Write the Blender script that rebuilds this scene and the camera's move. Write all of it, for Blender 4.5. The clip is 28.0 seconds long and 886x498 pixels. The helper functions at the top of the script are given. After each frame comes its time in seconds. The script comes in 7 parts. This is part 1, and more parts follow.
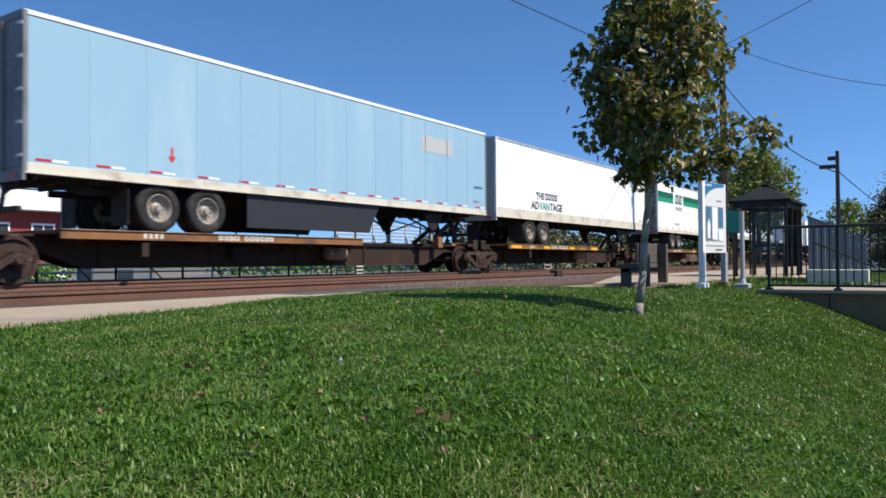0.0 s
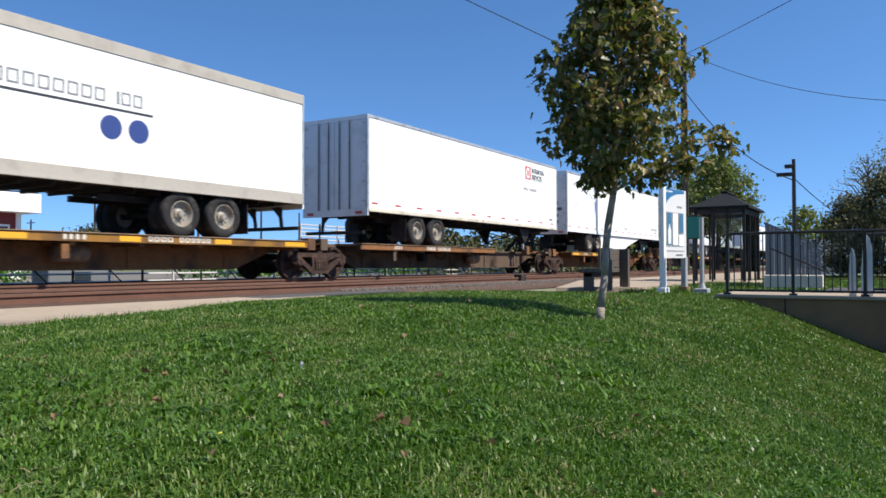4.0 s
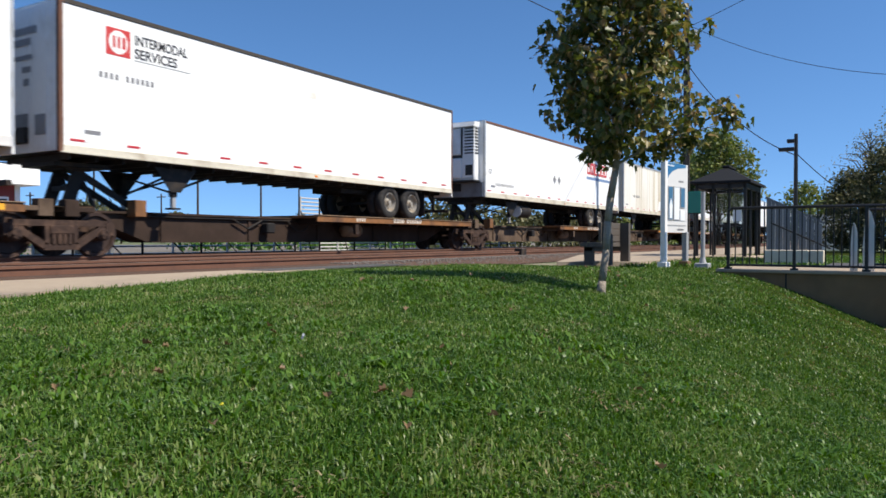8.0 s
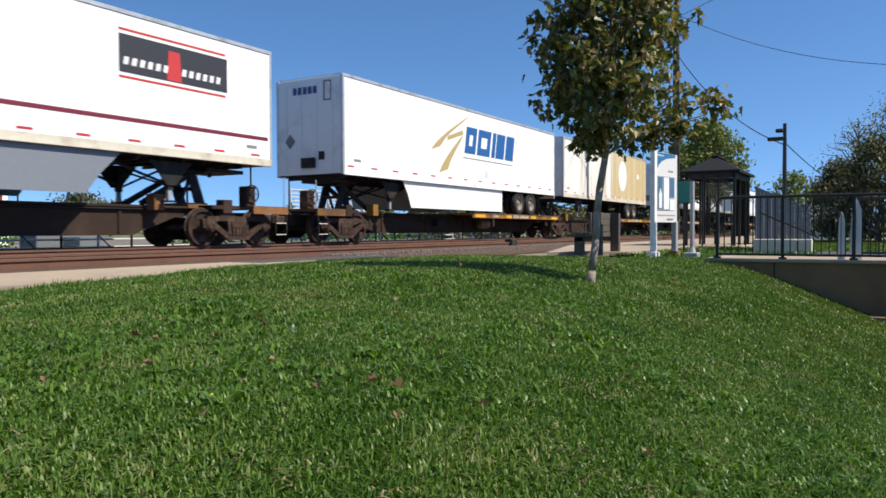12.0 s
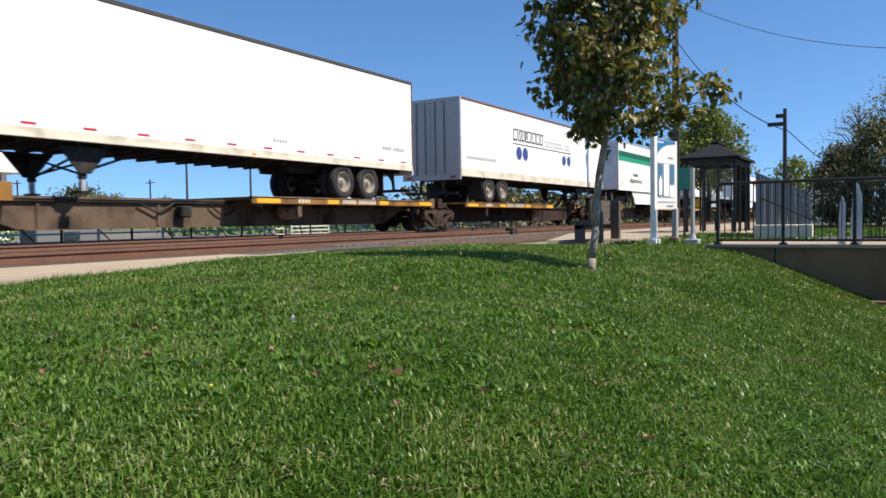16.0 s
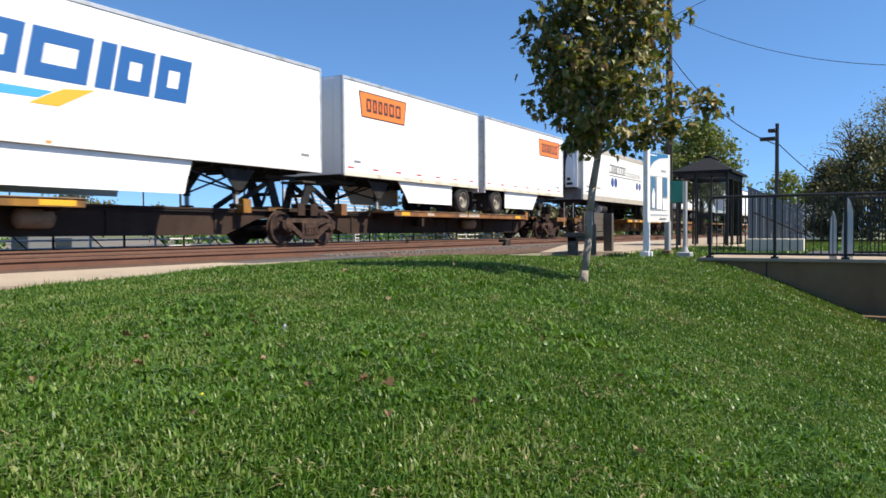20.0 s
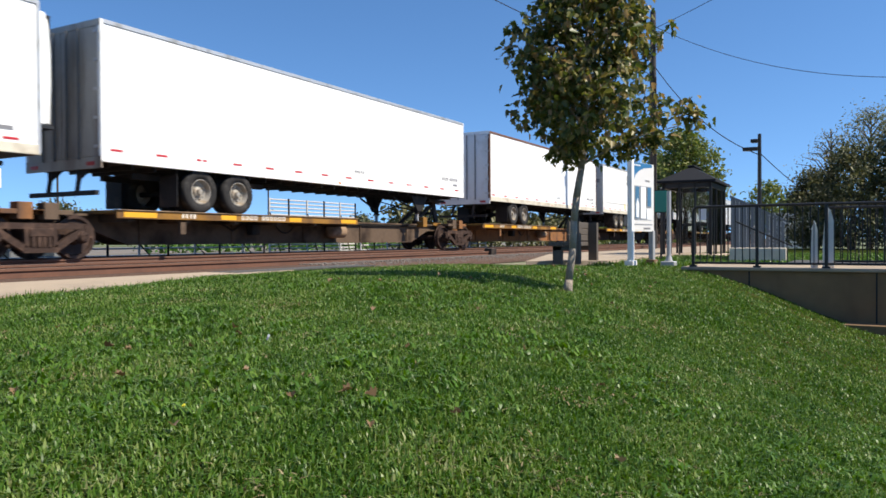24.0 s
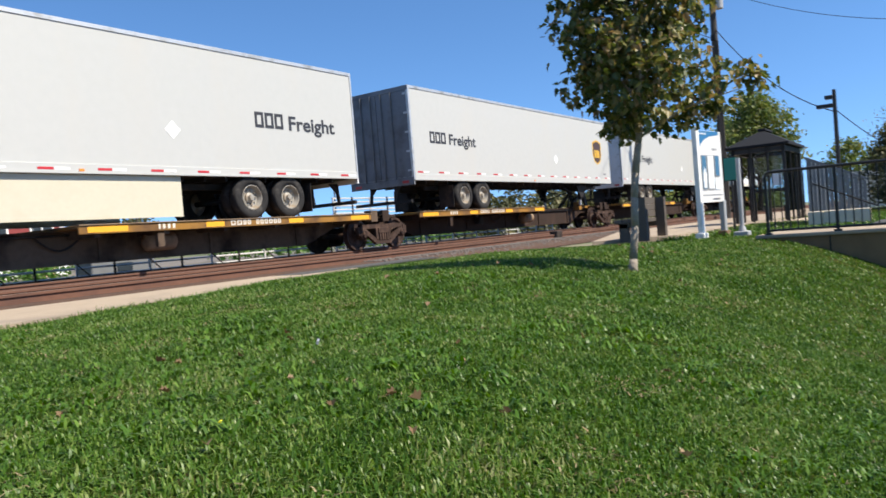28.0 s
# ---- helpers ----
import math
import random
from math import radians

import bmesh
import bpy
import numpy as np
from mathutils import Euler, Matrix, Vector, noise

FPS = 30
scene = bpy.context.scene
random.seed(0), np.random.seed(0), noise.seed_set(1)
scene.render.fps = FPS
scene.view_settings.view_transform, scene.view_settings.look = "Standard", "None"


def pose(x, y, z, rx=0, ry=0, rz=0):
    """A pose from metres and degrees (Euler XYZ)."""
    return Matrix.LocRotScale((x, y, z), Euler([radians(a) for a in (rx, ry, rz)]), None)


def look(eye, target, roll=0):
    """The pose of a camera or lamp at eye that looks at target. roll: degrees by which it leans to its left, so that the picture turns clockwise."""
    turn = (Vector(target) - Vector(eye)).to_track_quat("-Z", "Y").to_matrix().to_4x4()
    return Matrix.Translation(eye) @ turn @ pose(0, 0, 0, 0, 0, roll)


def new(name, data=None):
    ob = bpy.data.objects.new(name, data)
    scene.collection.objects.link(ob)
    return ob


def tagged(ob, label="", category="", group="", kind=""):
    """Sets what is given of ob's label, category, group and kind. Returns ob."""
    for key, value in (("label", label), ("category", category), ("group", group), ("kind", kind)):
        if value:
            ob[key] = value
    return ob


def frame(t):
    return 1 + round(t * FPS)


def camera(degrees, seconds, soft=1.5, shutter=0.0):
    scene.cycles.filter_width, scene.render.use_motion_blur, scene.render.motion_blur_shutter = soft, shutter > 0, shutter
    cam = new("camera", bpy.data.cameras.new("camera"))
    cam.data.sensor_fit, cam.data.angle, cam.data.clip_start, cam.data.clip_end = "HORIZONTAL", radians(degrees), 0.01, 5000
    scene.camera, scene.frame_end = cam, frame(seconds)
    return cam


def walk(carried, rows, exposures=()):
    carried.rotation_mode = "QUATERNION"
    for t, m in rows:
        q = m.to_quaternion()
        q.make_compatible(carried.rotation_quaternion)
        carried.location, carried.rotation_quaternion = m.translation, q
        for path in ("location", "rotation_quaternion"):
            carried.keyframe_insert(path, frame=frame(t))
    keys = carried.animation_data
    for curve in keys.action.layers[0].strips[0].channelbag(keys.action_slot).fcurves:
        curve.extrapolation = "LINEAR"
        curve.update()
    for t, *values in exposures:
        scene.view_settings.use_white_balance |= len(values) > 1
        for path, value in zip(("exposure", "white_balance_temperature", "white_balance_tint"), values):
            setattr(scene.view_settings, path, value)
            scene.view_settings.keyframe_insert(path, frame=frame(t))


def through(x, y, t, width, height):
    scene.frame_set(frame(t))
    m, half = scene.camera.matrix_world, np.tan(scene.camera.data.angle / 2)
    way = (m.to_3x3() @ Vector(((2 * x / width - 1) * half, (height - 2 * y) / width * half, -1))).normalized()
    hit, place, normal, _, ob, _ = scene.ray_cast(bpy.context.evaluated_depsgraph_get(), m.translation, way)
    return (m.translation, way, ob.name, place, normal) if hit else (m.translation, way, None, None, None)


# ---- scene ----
cam = camera(61.7, 28.0, soft=1.6, shutter=0.12)
PATH = [
    (0, (-0.002, -0.031, 0.567), (-1.126, 1.623, 0.602), -0.4),
    (0.5, (0.017, -0.032, 0.571), (-1.093, 1.631, 0.603), -0.6),
    (1, (0.017, -0.035, 0.576), (-1.08, 1.637, 0.602), -0.4),
    (1.5, (0.013, -0.031, 0.568), (-1.06, 1.656, 0.592), -0.1),
    (2, (0.002, -0.024, 0.568), (-1.059, 1.672, 0.587), 0.0),
    (2.5, (0.007, -0.03, 0.569), (-1.048, 1.669, 0.587), 0.4),
    (3, (0.002, -0.028, 0.571), (-1.051, 1.672, 0.599), 0.2),
    (3.5, (0.016, -0.031, 0.571), (-1.032, 1.671, 0.619), 0.1),
    (5.5, (0.005, -0.026, 0.564), (-1.038, 1.681, 0.574), -0.6),
    (6, (-0.007, -0.021, 0.565), (-1.046, 1.688, 0.568), -0.3),
    (6.5, (-0.005, -0.019, 0.559), (-1.05, 1.686, 0.556), -0.2),
    (7, (-0.014, -0.011, 0.555), (-1.063, 1.692, 0.544), -0.2),
    (7.5, (-0.009, -0.013, 0.559), (-1.058, 1.69, 0.539), 0.3),
    (8, (-0.013, -0.009, 0.558), (-1.058, 1.696, 0.533), 0.1),
    (8.5, (-0.012, -0.008, 0.561), (-1.053, 1.7, 0.531), -0.1),
    (9, (-0.006, -0.012, 0.558), (-1.044, 1.698, 0.525), -0.0),
    (9.5, (-0.001, -0.009, 0.559), (-1.036, 1.702, 0.521), -0.2),
    (10, (0.001, -0.008, 0.554), (-1.031, 1.704, 0.514), -0.5),
    (10.5, (-0.002, -0.012, 0.558), (-1.031, 1.702, 0.515), -0.1),
    (11, (0.0, -0.016, 0.559), (-1.027, 1.7, 0.515), -0.4),
    (11.5, (0.0, -0.012, 0.557), (-1.026, 1.704, 0.511), -0.2),
    (12, (0.0, -0.012, 0.554), (-1.024, 1.705, 0.505), -0.2),
    (12.5, (0.008, -0.016, 0.565), (-1.011, 1.704, 0.511), -0.3),
    (14.5, (-0.01, 0.004, 0.55), (-1.035, 1.72, 0.492), -0.5),
    (15, (-0.011, 0.01, 0.554), (-1.038, 1.725, 0.482), -0.6),
    (15.5, (0.0, 0.007, 0.542), (-1.028, 1.721, 0.469), -1.0),
    (16, (0.001, 0.003, 0.545), (-1.025, 1.719, 0.469), -0.9),
    (16.5, (0.005, -0.002, 0.55), (-1.02, 1.714, 0.47), -0.7),
    (17, (0.011, -0.002, 0.54), (-1.017, 1.712, 0.463), -1.1),
    (17.5, (0.004, 0.004, 0.546), (-1.023, 1.718, 0.461), -0.5),
    (18, (-0.002, 0.004, 0.547), (-1.025, 1.72, 0.457), -0.2),
    (18.5, (0.007, -0.002, 0.55), (-1.011, 1.718, 0.468), -0.3),
    (19, (0.014, -0.013, 0.547), (-1.0, 1.71, 0.49), -0.1),
    (19.5, (0.004, -0.004, 0.544), (-1.007, 1.721, 0.497), -0.2),
    (20, (0.008, -0.005, 0.547), (-1.002, 1.72, 0.499), -0.3),
    (20.5, (0.012, -0.009, 0.548), (-0.995, 1.719, 0.502), -0.3),
    (21, (0.021, -0.014, 0.552), (-0.983, 1.716, 0.509), -0.4),
    (21.5, (0.019, -0.015, 0.556), (-0.98, 1.717, 0.52), -0.4),
    (23.5, (0.022, -0.004, 0.555), (-0.957, 1.74, 0.531), -0.8),
    (24, (0.03, -0.015, 0.554), (-0.948, 1.729, 0.53), -0.3),
    (24.5, (0.02, -0.011, 0.546), (-0.953, 1.736, 0.521), -0.2),
    (25, (0.02, -0.015, 0.55), (-0.948, 1.734, 0.522), -0.2),
    (25.5, (0.004, -0.004, 0.547), (-0.962, 1.747, 0.516), -0.0),
    (26, (0.014, -0.007, 0.546), (-0.952, 1.743, 0.504), 0.0),
    (26.5, (0.017, -0.007, 0.546), (-0.95, 1.744, 0.5), -0.2),
    (27, (0.014, -0.006, 0.552), (-0.95, 1.746, 0.503), -0.1),
    (27.5, (0.011, 0.004, 0.544), (-0.979, 1.74, 0.497), -0.5),
    (27.7, (-0.006, 0.049, 0.569), (-1.049, 1.755, 0.504), -2.7),
    (27.9, (0.03, 0.133, 0.583), (-1.047, 1.816, 0.504), -4.4),
    (28, (0.059, 0.175, 0.566), (-1.077, 1.82, 0.518), -4.6),
]
walk(cam, [(t, look(eye, target, roll)) for t, eye, target, roll in PATH],
     exposures=[(0.0, 0.38, 6480, 10), (3.5, 0.50, 6500, 10), (5.5, 0.44, 6650, 10), (9.0, 0.38, 6700, 10), (14.5, 0.50, 6900, 10), (17.0, 0.62, 6950, 10), (21.0, 0.68, 6900, 10), (25.0, 0.56, 6850, 10), (27.0, 0.58, 6850, 10), (28.0, 0.74, 6850, 10)])

# ---- light ----
SUN_TO = Vector((0.985, 0.17, 0.0)).normalized()
SUN_EL = radians(50)
sun_dir = Vector((SUN_TO.x * math.cos(SUN_EL), SUN_TO.y * math.cos(SUN_EL), math.sin(SUN_EL)))
world = bpy.data.worlds.new("sky")
scene.world = world
world.use_nodes = True
wn = world.node_tree.nodes
sky = wn.new("ShaderNodeTexSky")
sky.sky_type, sky.sun_disc = "NISHITA", False
sky.sun_elevation, sky.sun_rotation = SUN_EL, math.atan2(SUN_TO.x, SUN_TO.y)
sky.air_density, sky.dust_density, sky.ozone_density = 1.0, 0.75, 3.0
sky.altitude = 2500
wn["Background"].inputs["Strength"].default_value = 0.138
deep = wn.new("ShaderNodeHueSaturation")
deep.inputs["Hue"].default_value, deep.inputs["Saturation"].default_value = 0.498, 1.16
tc_sky, lift = wn.new("ShaderNodeTexCoord"), wn.new("ShaderNodeMapping")
lift.inputs["Location"].default_value = (0, 0, 0.12)
world.node_tree.links.new(tc_sky.outputs["Generated"], lift.inputs["Vector"])
world.node_tree.links.new(lift.outputs[0], sky.inputs["Vector"])
world.node_tree.links.new(sky.outputs[0], deep.inputs["Color"])
cool = wn.new("ShaderNodeMix")
cool.data_type, cool.blend_type = "RGBA", "MULTIPLY"
cool.inputs[0].default_value = 1.0
cool.inputs[7].default_value = (0.99, 1.02, 1.06, 1)
world.node_tree.links.new(deep.outputs[0], cool.inputs[6])
world.node_tree.links.new(cool.outputs[2], wn["Background"].inputs["Color"])
sun = new("sun", bpy.data.lights.new("sun", "SUN"))
sun.data.energy, sun.data.angle, sun.data.color = 5.0, radians(0.53), (1.0, 0.945, 0.85)
sun.matrix_world = look(sun_dir * 60, (0, 0, 0))

# ---- materials ----
MATS = {}


def mat(name, col, rough=0.6, metal=0.0, var=0.18, scale=4.0, bump=0.0, bscale=80.0, col2=None, patch=0.0, streak=0.0, rand=0.0, spec=0.5):
    """A surface: base colour, fine variation, larger patches towards col2, rain streaks, relief."""
    if name in MATS:
        return MATS[name]
    m = bpy.data.materials.new(name)
    m.use_nodes = True
    n, l = m.node_tree.nodes, m.node_tree.links
    b = n["Principled BSDF"]
    b.inputs["Roughness"].default_value, b.inputs["Metallic"].default_value = rough, metal
    b.inputs["Specular IOR Level"].default_value = spec
    tc = n.new("ShaderNodeTexCoord")
    n1 = n.new("ShaderNodeTexNoise")
    n1.inputs["Scale"].default_value, n1.inputs["Detail"].default_value = scale * 6, 5
    l.new(tc.outputs["Object"], n1.inputs["Vector"])
    r1 = n.new("ShaderNodeMapRange")
    r1.inputs[3].default_value, r1.inputs[4].default_value = 1 - var, 1 + var
    l.new(n1.outputs[0], r1.inputs[0])
    mul = n.new("ShaderNodeMix")
    mul.data_type, mul.blend_type = "RGBA", "MULTIPLY"
    mul.inputs[0].default_value = 1.0
    mul.inputs[6].default_value = (*col, 1)
    l.new(r1.outputs[0], mul.inputs[7])
    out = mul.outputs[2]
    if col2:
        n2 = n.new("ShaderNodeTexNoise")
        n2.inputs["Scale"].default_value, n2.inputs["Detail"].default_value = scale, 4
        l.new(tc.outputs["Object"], n2.inputs["Vector"])
        if streak:
            mp = n.new("ShaderNodeMapping")
            mp.inputs["Scale"].default_value = (1.0, 1.0, streak)
            l.new(tc.outputs["Object"], mp.inputs["Vector"])
            l.new(mp.outputs[0], n2.inputs["Vector"])
        r2 = n.new("ShaderNodeMapRange")
        r2.inputs[1].default_value, r2.inputs[2].default_value = 0.62 - patch * 0.35, 0.85 - patch * 0.35
        l.new(n2.outputs[0], r2.inputs[0])
        mx = n.new("ShaderNodeMix")
        mx.data_type = "RGBA"
        l.new(r2.outputs[0], mx.inputs[0])
        l.new(out, mx.inputs[6])
        mx.inputs[7].default_value = (*col2, 1)
        out = mx.outputs[2]
    if rand:
        oi = n.new("ShaderNodeObjectInfo")
        r3 = n.new("ShaderNodeMapRange")
        r3.inputs[3].default_value, r3.inputs[4].default_value = 1 - rand, 1 + rand
        l.new(oi.outputs["Random"], r3.inputs[0])
        m3 = n.new("ShaderNodeMix")
        m3.data_type, m3.blend_type = "RGBA", "MULTIPLY"
        m3.inputs[0].default_value = 1.0
        l.new(out, m3.inputs[6])
        l.new(r3.outputs[0], m3.inputs[7])
        out = m3.outputs[2]
    l.new(out, b.inputs["Base Color"])
    if bump:
        n4 = n.new("ShaderNodeTexNoise")
        n4.inputs["Scale"].default_value, n4.inputs["Detail"].default_value = bscale, 4
        l.new(tc.outputs["Object"], n4.inputs["Vector"])
        bp = n.new("ShaderNodeBump")
        bp.inputs["Strength"].default_value, bp.inputs["Distance"].default_value = bump, 0.02
        l.new(n4.outputs[0], bp.inputs["Height"])
        l.new(bp.outputs[0], b.inputs["Normal"])
    MATS[name] = m
    return m


def leafy(name, cols, rough=0.5, through=0.35, island=True, patch=0.0, spec=0.5):
    """Leaves and blades: each piece takes its own colour between the given ones; some light shines through."""
    m = bpy.data.materials.new(name)
    m.use_nodes = True
    n, l = m.node_tree.nodes, m.node_tree.links
    b = n["Principled BSDF"]
    src = n.new("ShaderNodeNewGeometry") if island else n.new("ShaderNodeObjectInfo")
    ramp = n.new("ShaderNodeValToRGB")
    ramp.color_ramp.interpolation = "LINEAR"
    el = ramp.color_ramp.elements
    el[0].position, el[0].color = 0.0, (*cols[0], 1)
    el[1].position, el[1].color = 1.0, (*cols[-1], 1)
    for i, c in enumerate(cols[1:-1]):
        e = el.new((i + 1) / (len(cols) - 1))
        e.color = (*c, 1)
    pick = src.outputs["Random Per Island" if island else "Random"]
    if patch:
        tc = n.new("ShaderNodeTexCoord")
        nz = n.new("ShaderNodeTexNoise")
        nz.inputs["Scale"].default_value, nz.inputs["Detail"].default_value = 1.6, 3
        l.new(tc.outputs["Object"], nz.inputs["Vector"])
        mr = n.new("ShaderNodeMapRange")
        mr.inputs[1].default_value, mr.inputs[2].default_value = 0.3, 0.7
        l.new(nz.outputs[0], mr.inputs[0])
        mixf = n.new("ShaderNodeMix")
        mixf.inputs[0].default_value = patch
        l.new(pick, mixf.inputs[2])
        l.new(mr.outputs[0], mixf.inputs[3])
        pick = mixf.outputs[0]
    l.new(pick, ramp.inputs[0])
    l.new(ramp.outputs[0], b.inputs["Base Color"])
    b.inputs["Roughness"].default_value, b.inputs["Specular IOR Level"].default_value = rough, spec
    tr = n.new("ShaderNodeBsdfTranslucent")
    hs = n.new("ShaderNodeHueSaturation")
    hs.inputs["Value"].default_value, hs.inputs["Saturation"].default_value = 1.3, 1.15
    l.new(ramp.outputs[0], hs.inputs["Color"])
    l.new(hs.outputs[0], tr.inputs["Color"])
    mix = n.new("ShaderNodeMixShader")
    mix.inputs[0].default_value = through
    l.new(b.outputs[0], mix.inputs[1])
    l.new(tr.outputs[0], mix.inputs[2])
    l.new(mix.outputs[0], n["Material Output"].inputs["Surface"])
    MATS[name] = m
    return m


white_paint = mat("white_trailer_paint", (0.80, 0.80, 0.78), 0.35, var=0.03, col2=(0.66, 0.65, 0.60), patch=0.1, scale=0.8, streak=0.15)
dirty_paint = mat("dirty_white_trailer_paint", (0.74, 0.72, 0.66), 0.55, var=0.06, col2=(0.46, 0.385, 0.25), patch=0.42, scale=1.9, streak=0.05)
tan_paint = mat("faded_tan_paint", (0.52, 0.40, 0.20), 0.5, var=0.06, col2=(0.62, 0.52, 0.34), patch=0.4, scale=1.2, streak=0.1)
blue_paint = mat("pale_blue_trailer_paint", (0.26, 0.41, 0.51), 0.4, var=0.04, col2=(0.34, 0.47, 0.55), patch=0.3, scale=0.9, streak=0.2)
grey_paint = mat("silver_grey_trailer_paint", (0.43, 0.43, 0.41), 0.45, var=0.04, col2=(0.44, 0.43, 0.40), patch=0.3, scale=0.9, streak=0.2)
alu = mat("brushed_aluminium", (0.55, 0.55, 0.54), 0.42, 0.55, var=0.1, scale=3, col2=(0.36, 0.34, 0.30), patch=0.3)
taupe_rail = mat("taupe_side_rail", (0.40, 0.365, 0.31), 0.55, var=0.08, scale=2, col2=(0.30, 0.265, 0.22), patch=0.3)
cream_rail = mat("weathered_cream_side_rail", (0.58, 0.54, 0.44), 0.55, var=0.12, scale=2, col2=(0.36, 0.30, 0.22), patch=0.35)
dark_door = mat("grimy_grey_door", (0.16, 0.165, 0.175), 0.55, var=0.12, scale=1.5, col2=(0.08, 0.075, 0.07), patch=0.4)
light_door = mat("dull_white_door", (0.72, 0.73, 0.73), 0.5, var=0.06, scale=1.2, col2=(0.52, 0.50, 0.46), patch=0.25)
# white doors: streaks are dirt, the grey base also holds the rear end's shade
shaded_stained_door = mat("shaded_stained_grey_door", (0.40, 0.37, 0.32), 0.6, var=0.12, scale=1.4, col2=(0.11, 0.075, 0.05), patch=0.45, streak=0.2)
rod_steel = mat("grimy_lock_rod_steel", (0.14, 0.14, 0.14), 0.5, 0.3, var=0.15, scale=4)
black_steel = mat("black_chassis_steel", (0.022, 0.021, 0.021), 0.6, var=0.3, scale=3, col2=(0.06, 0.045, 0.035), patch=0.3, spec=0.15)
rubber = mat("tyre_rubber", (0.026, 0.025, 0.025), 0.85, var=0.2, scale=5, col2=(0.07, 0.065, 0.06), patch=0.3, spec=0.15)
rim_white = mat("dusty_white_wheel", (0.30, 0.275, 0.235), 0.5, 0.1, var=0.12, scale=5, col2=(0.26, 0.19, 0.12), patch=0.35)
rim_alu = mat("polished_wheel", (0.6, 0.6, 0.6), 0.3, 0.8, var=0.1, scale=5)
red_tape = mat("red_reflective_tape", (0.45, 0.025, 0.03), 0.35, var=0.05)
white_tape = mat("white_reflective_tape", (0.75, 0.74, 0.72), 0.35, var=0.05)
amber = mat("amber_marker", (0.75, 0.22, 0.02), 0.3, var=0.05)
yellow_paint = mat("yellow_marking_paint", (0.75, 0.36, 0.02), 0.55, var=0.12, scale=5)
brown_car = mat("brown_oxide_car_paint", (0.038, 0.025, 0.019), 0.7, var=0.22, scale=1.6, col2=(0.055, 0.035, 0.027), patch=0.45, bump=0.15, bscale=50, spec=0.12)
grey_brown_car = mat("dusty_brown_car_paint", (0.115, 0.08, 0.056), 0.75, var=0.25, scale=1.4, col2=(0.030, 0.020, 0.015), patch=0.5, bump=0.15, bscale=50, spec=0.12)
yellow_car = mat("rusty_yellow_car_paint", (0.27, 0.135, 0.03), 0.65, var=0.2, scale=1.4, col2=(0.11, 0.06, 0.03), patch=0.62, bump=0.15, bscale=50, spec=0.2)
truck_rust = mat("brake_dusted_truck_steel", (0.048, 0.031, 0.025), 0.8, var=0.35, scale=4, col2=(0.115, 0.07, 0.05), patch=0.35, bump=0.25, bscale=60, spec=0.12)
wheel_steel = mat("rolled_wheel_steel", (0.046, 0.030, 0.025), 0.6, 0.3, var=0.3, scale=6, col2=(0.10, 0.062, 0.046), patch=0.4, spec=0.2)
orange_steel = mat("orange_painted_steel", (0.62, 0.17, 0.03), 0.6, var=0.15, scale=3)
stencil = mat("faded_white_stencil", (0.62, 0.58, 0.50), 0.6, var=0.2, scale=8)
black_text = mat("black_vinyl", (0.03, 0.03, 0.035), 0.5, var=0.1)
grey_text = mat("grey_vinyl", (0.19, 0.19, 0.20), 0.5, var=0.1)
navy = mat("navy_vinyl", (0.03, 0.055, 0.20), 0.45, var=0.06)
blue_vinyl = mat("bright_blue_vinyl", (0.018, 0.10, 0.29), 0.5, var=0.06, spec=0.3)
sky_vinyl = mat("sky_blue_vinyl", (0.05, 0.32, 0.62), 0.45, var=0.06)
yellow_vinyl = mat("yellow_vinyl", (0.80, 0.66, 0.03), 0.45, var=0.06)
gold_vinyl = mat("gold_vinyl", (0.62, 0.36, 0.03), 0.45, var=0.06)
brown_vinyl = mat("dark_brown_vinyl", (0.06, 0.03, 0.02), 0.45, var=0.06)
dark_green = mat("dark_green_vinyl", (0.006, 0.10, 0.058), 0.5, var=0.06, spec=0.3)
light_green = mat("light_green_vinyl", (0.010, 0.26, 0.145), 0.5, var=0.06, spec=0.3)
lime = mat("lime_green_vinyl", (0.25, 0.45, 0.05), 0.45, var=0.06)
red_vinyl = mat("red_vinyl", (0.50, 0.04, 0.035), 0.45, var=0.06)
maroon = mat("maroon_vinyl", (0.16, 0.012, 0.03), 0.45, var=0.06)
pink_vinyl = mat("faded_pink_vinyl", (0.62, 0.36, 0.33), 0.5, var=0.06)
slate_vinyl = mat("faded_slate_blue_vinyl", (0.16, 0.24, 0.40), 0.5, var=0.12)
taupe_vinyl = mat("gold_brown_vinyl", (0.42, 0.31, 0.13), 0.5, var=0.06)
orange_vinyl = mat("orange_vinyl", (0.80, 0.19, 0.03), 0.45, var=0.06)
charcoal_skirt = mat("charcoal_side_skirt", (0.026, 0.027, 0.030), 0.5, var=0.1, scale=2, spec=0.3)
grey_skirt = mat("blue_grey_side_skirt", (0.17, 0.19, 0.22), 0.55, var=0.08, scale=2)
cream_skirt = mat("cream_side_skirt", (0.52, 0.48, 0.37), 0.5, var=0.06, scale=2, col2=(0.5, 0.45, 0.34), patch=0.3)
reefer_black = mat("black_grille", (0.012, 0.012, 0.013), 0.5, var=0.1)
deck_rust = mat("rust_brown_deck_edge", (0.23, 0.105, 0.042), 0.75, var=0.3, scale=1.6, col2=(0.085, 0.05, 0.034), patch=0.4, spec=0.2)
tank_tan = mat("dusty_tan_tank_steel", (0.26, 0.17, 0.10), 0.75, var=0.2, scale=3, col2=(0.10, 0.065, 0.045), patch=0.4)
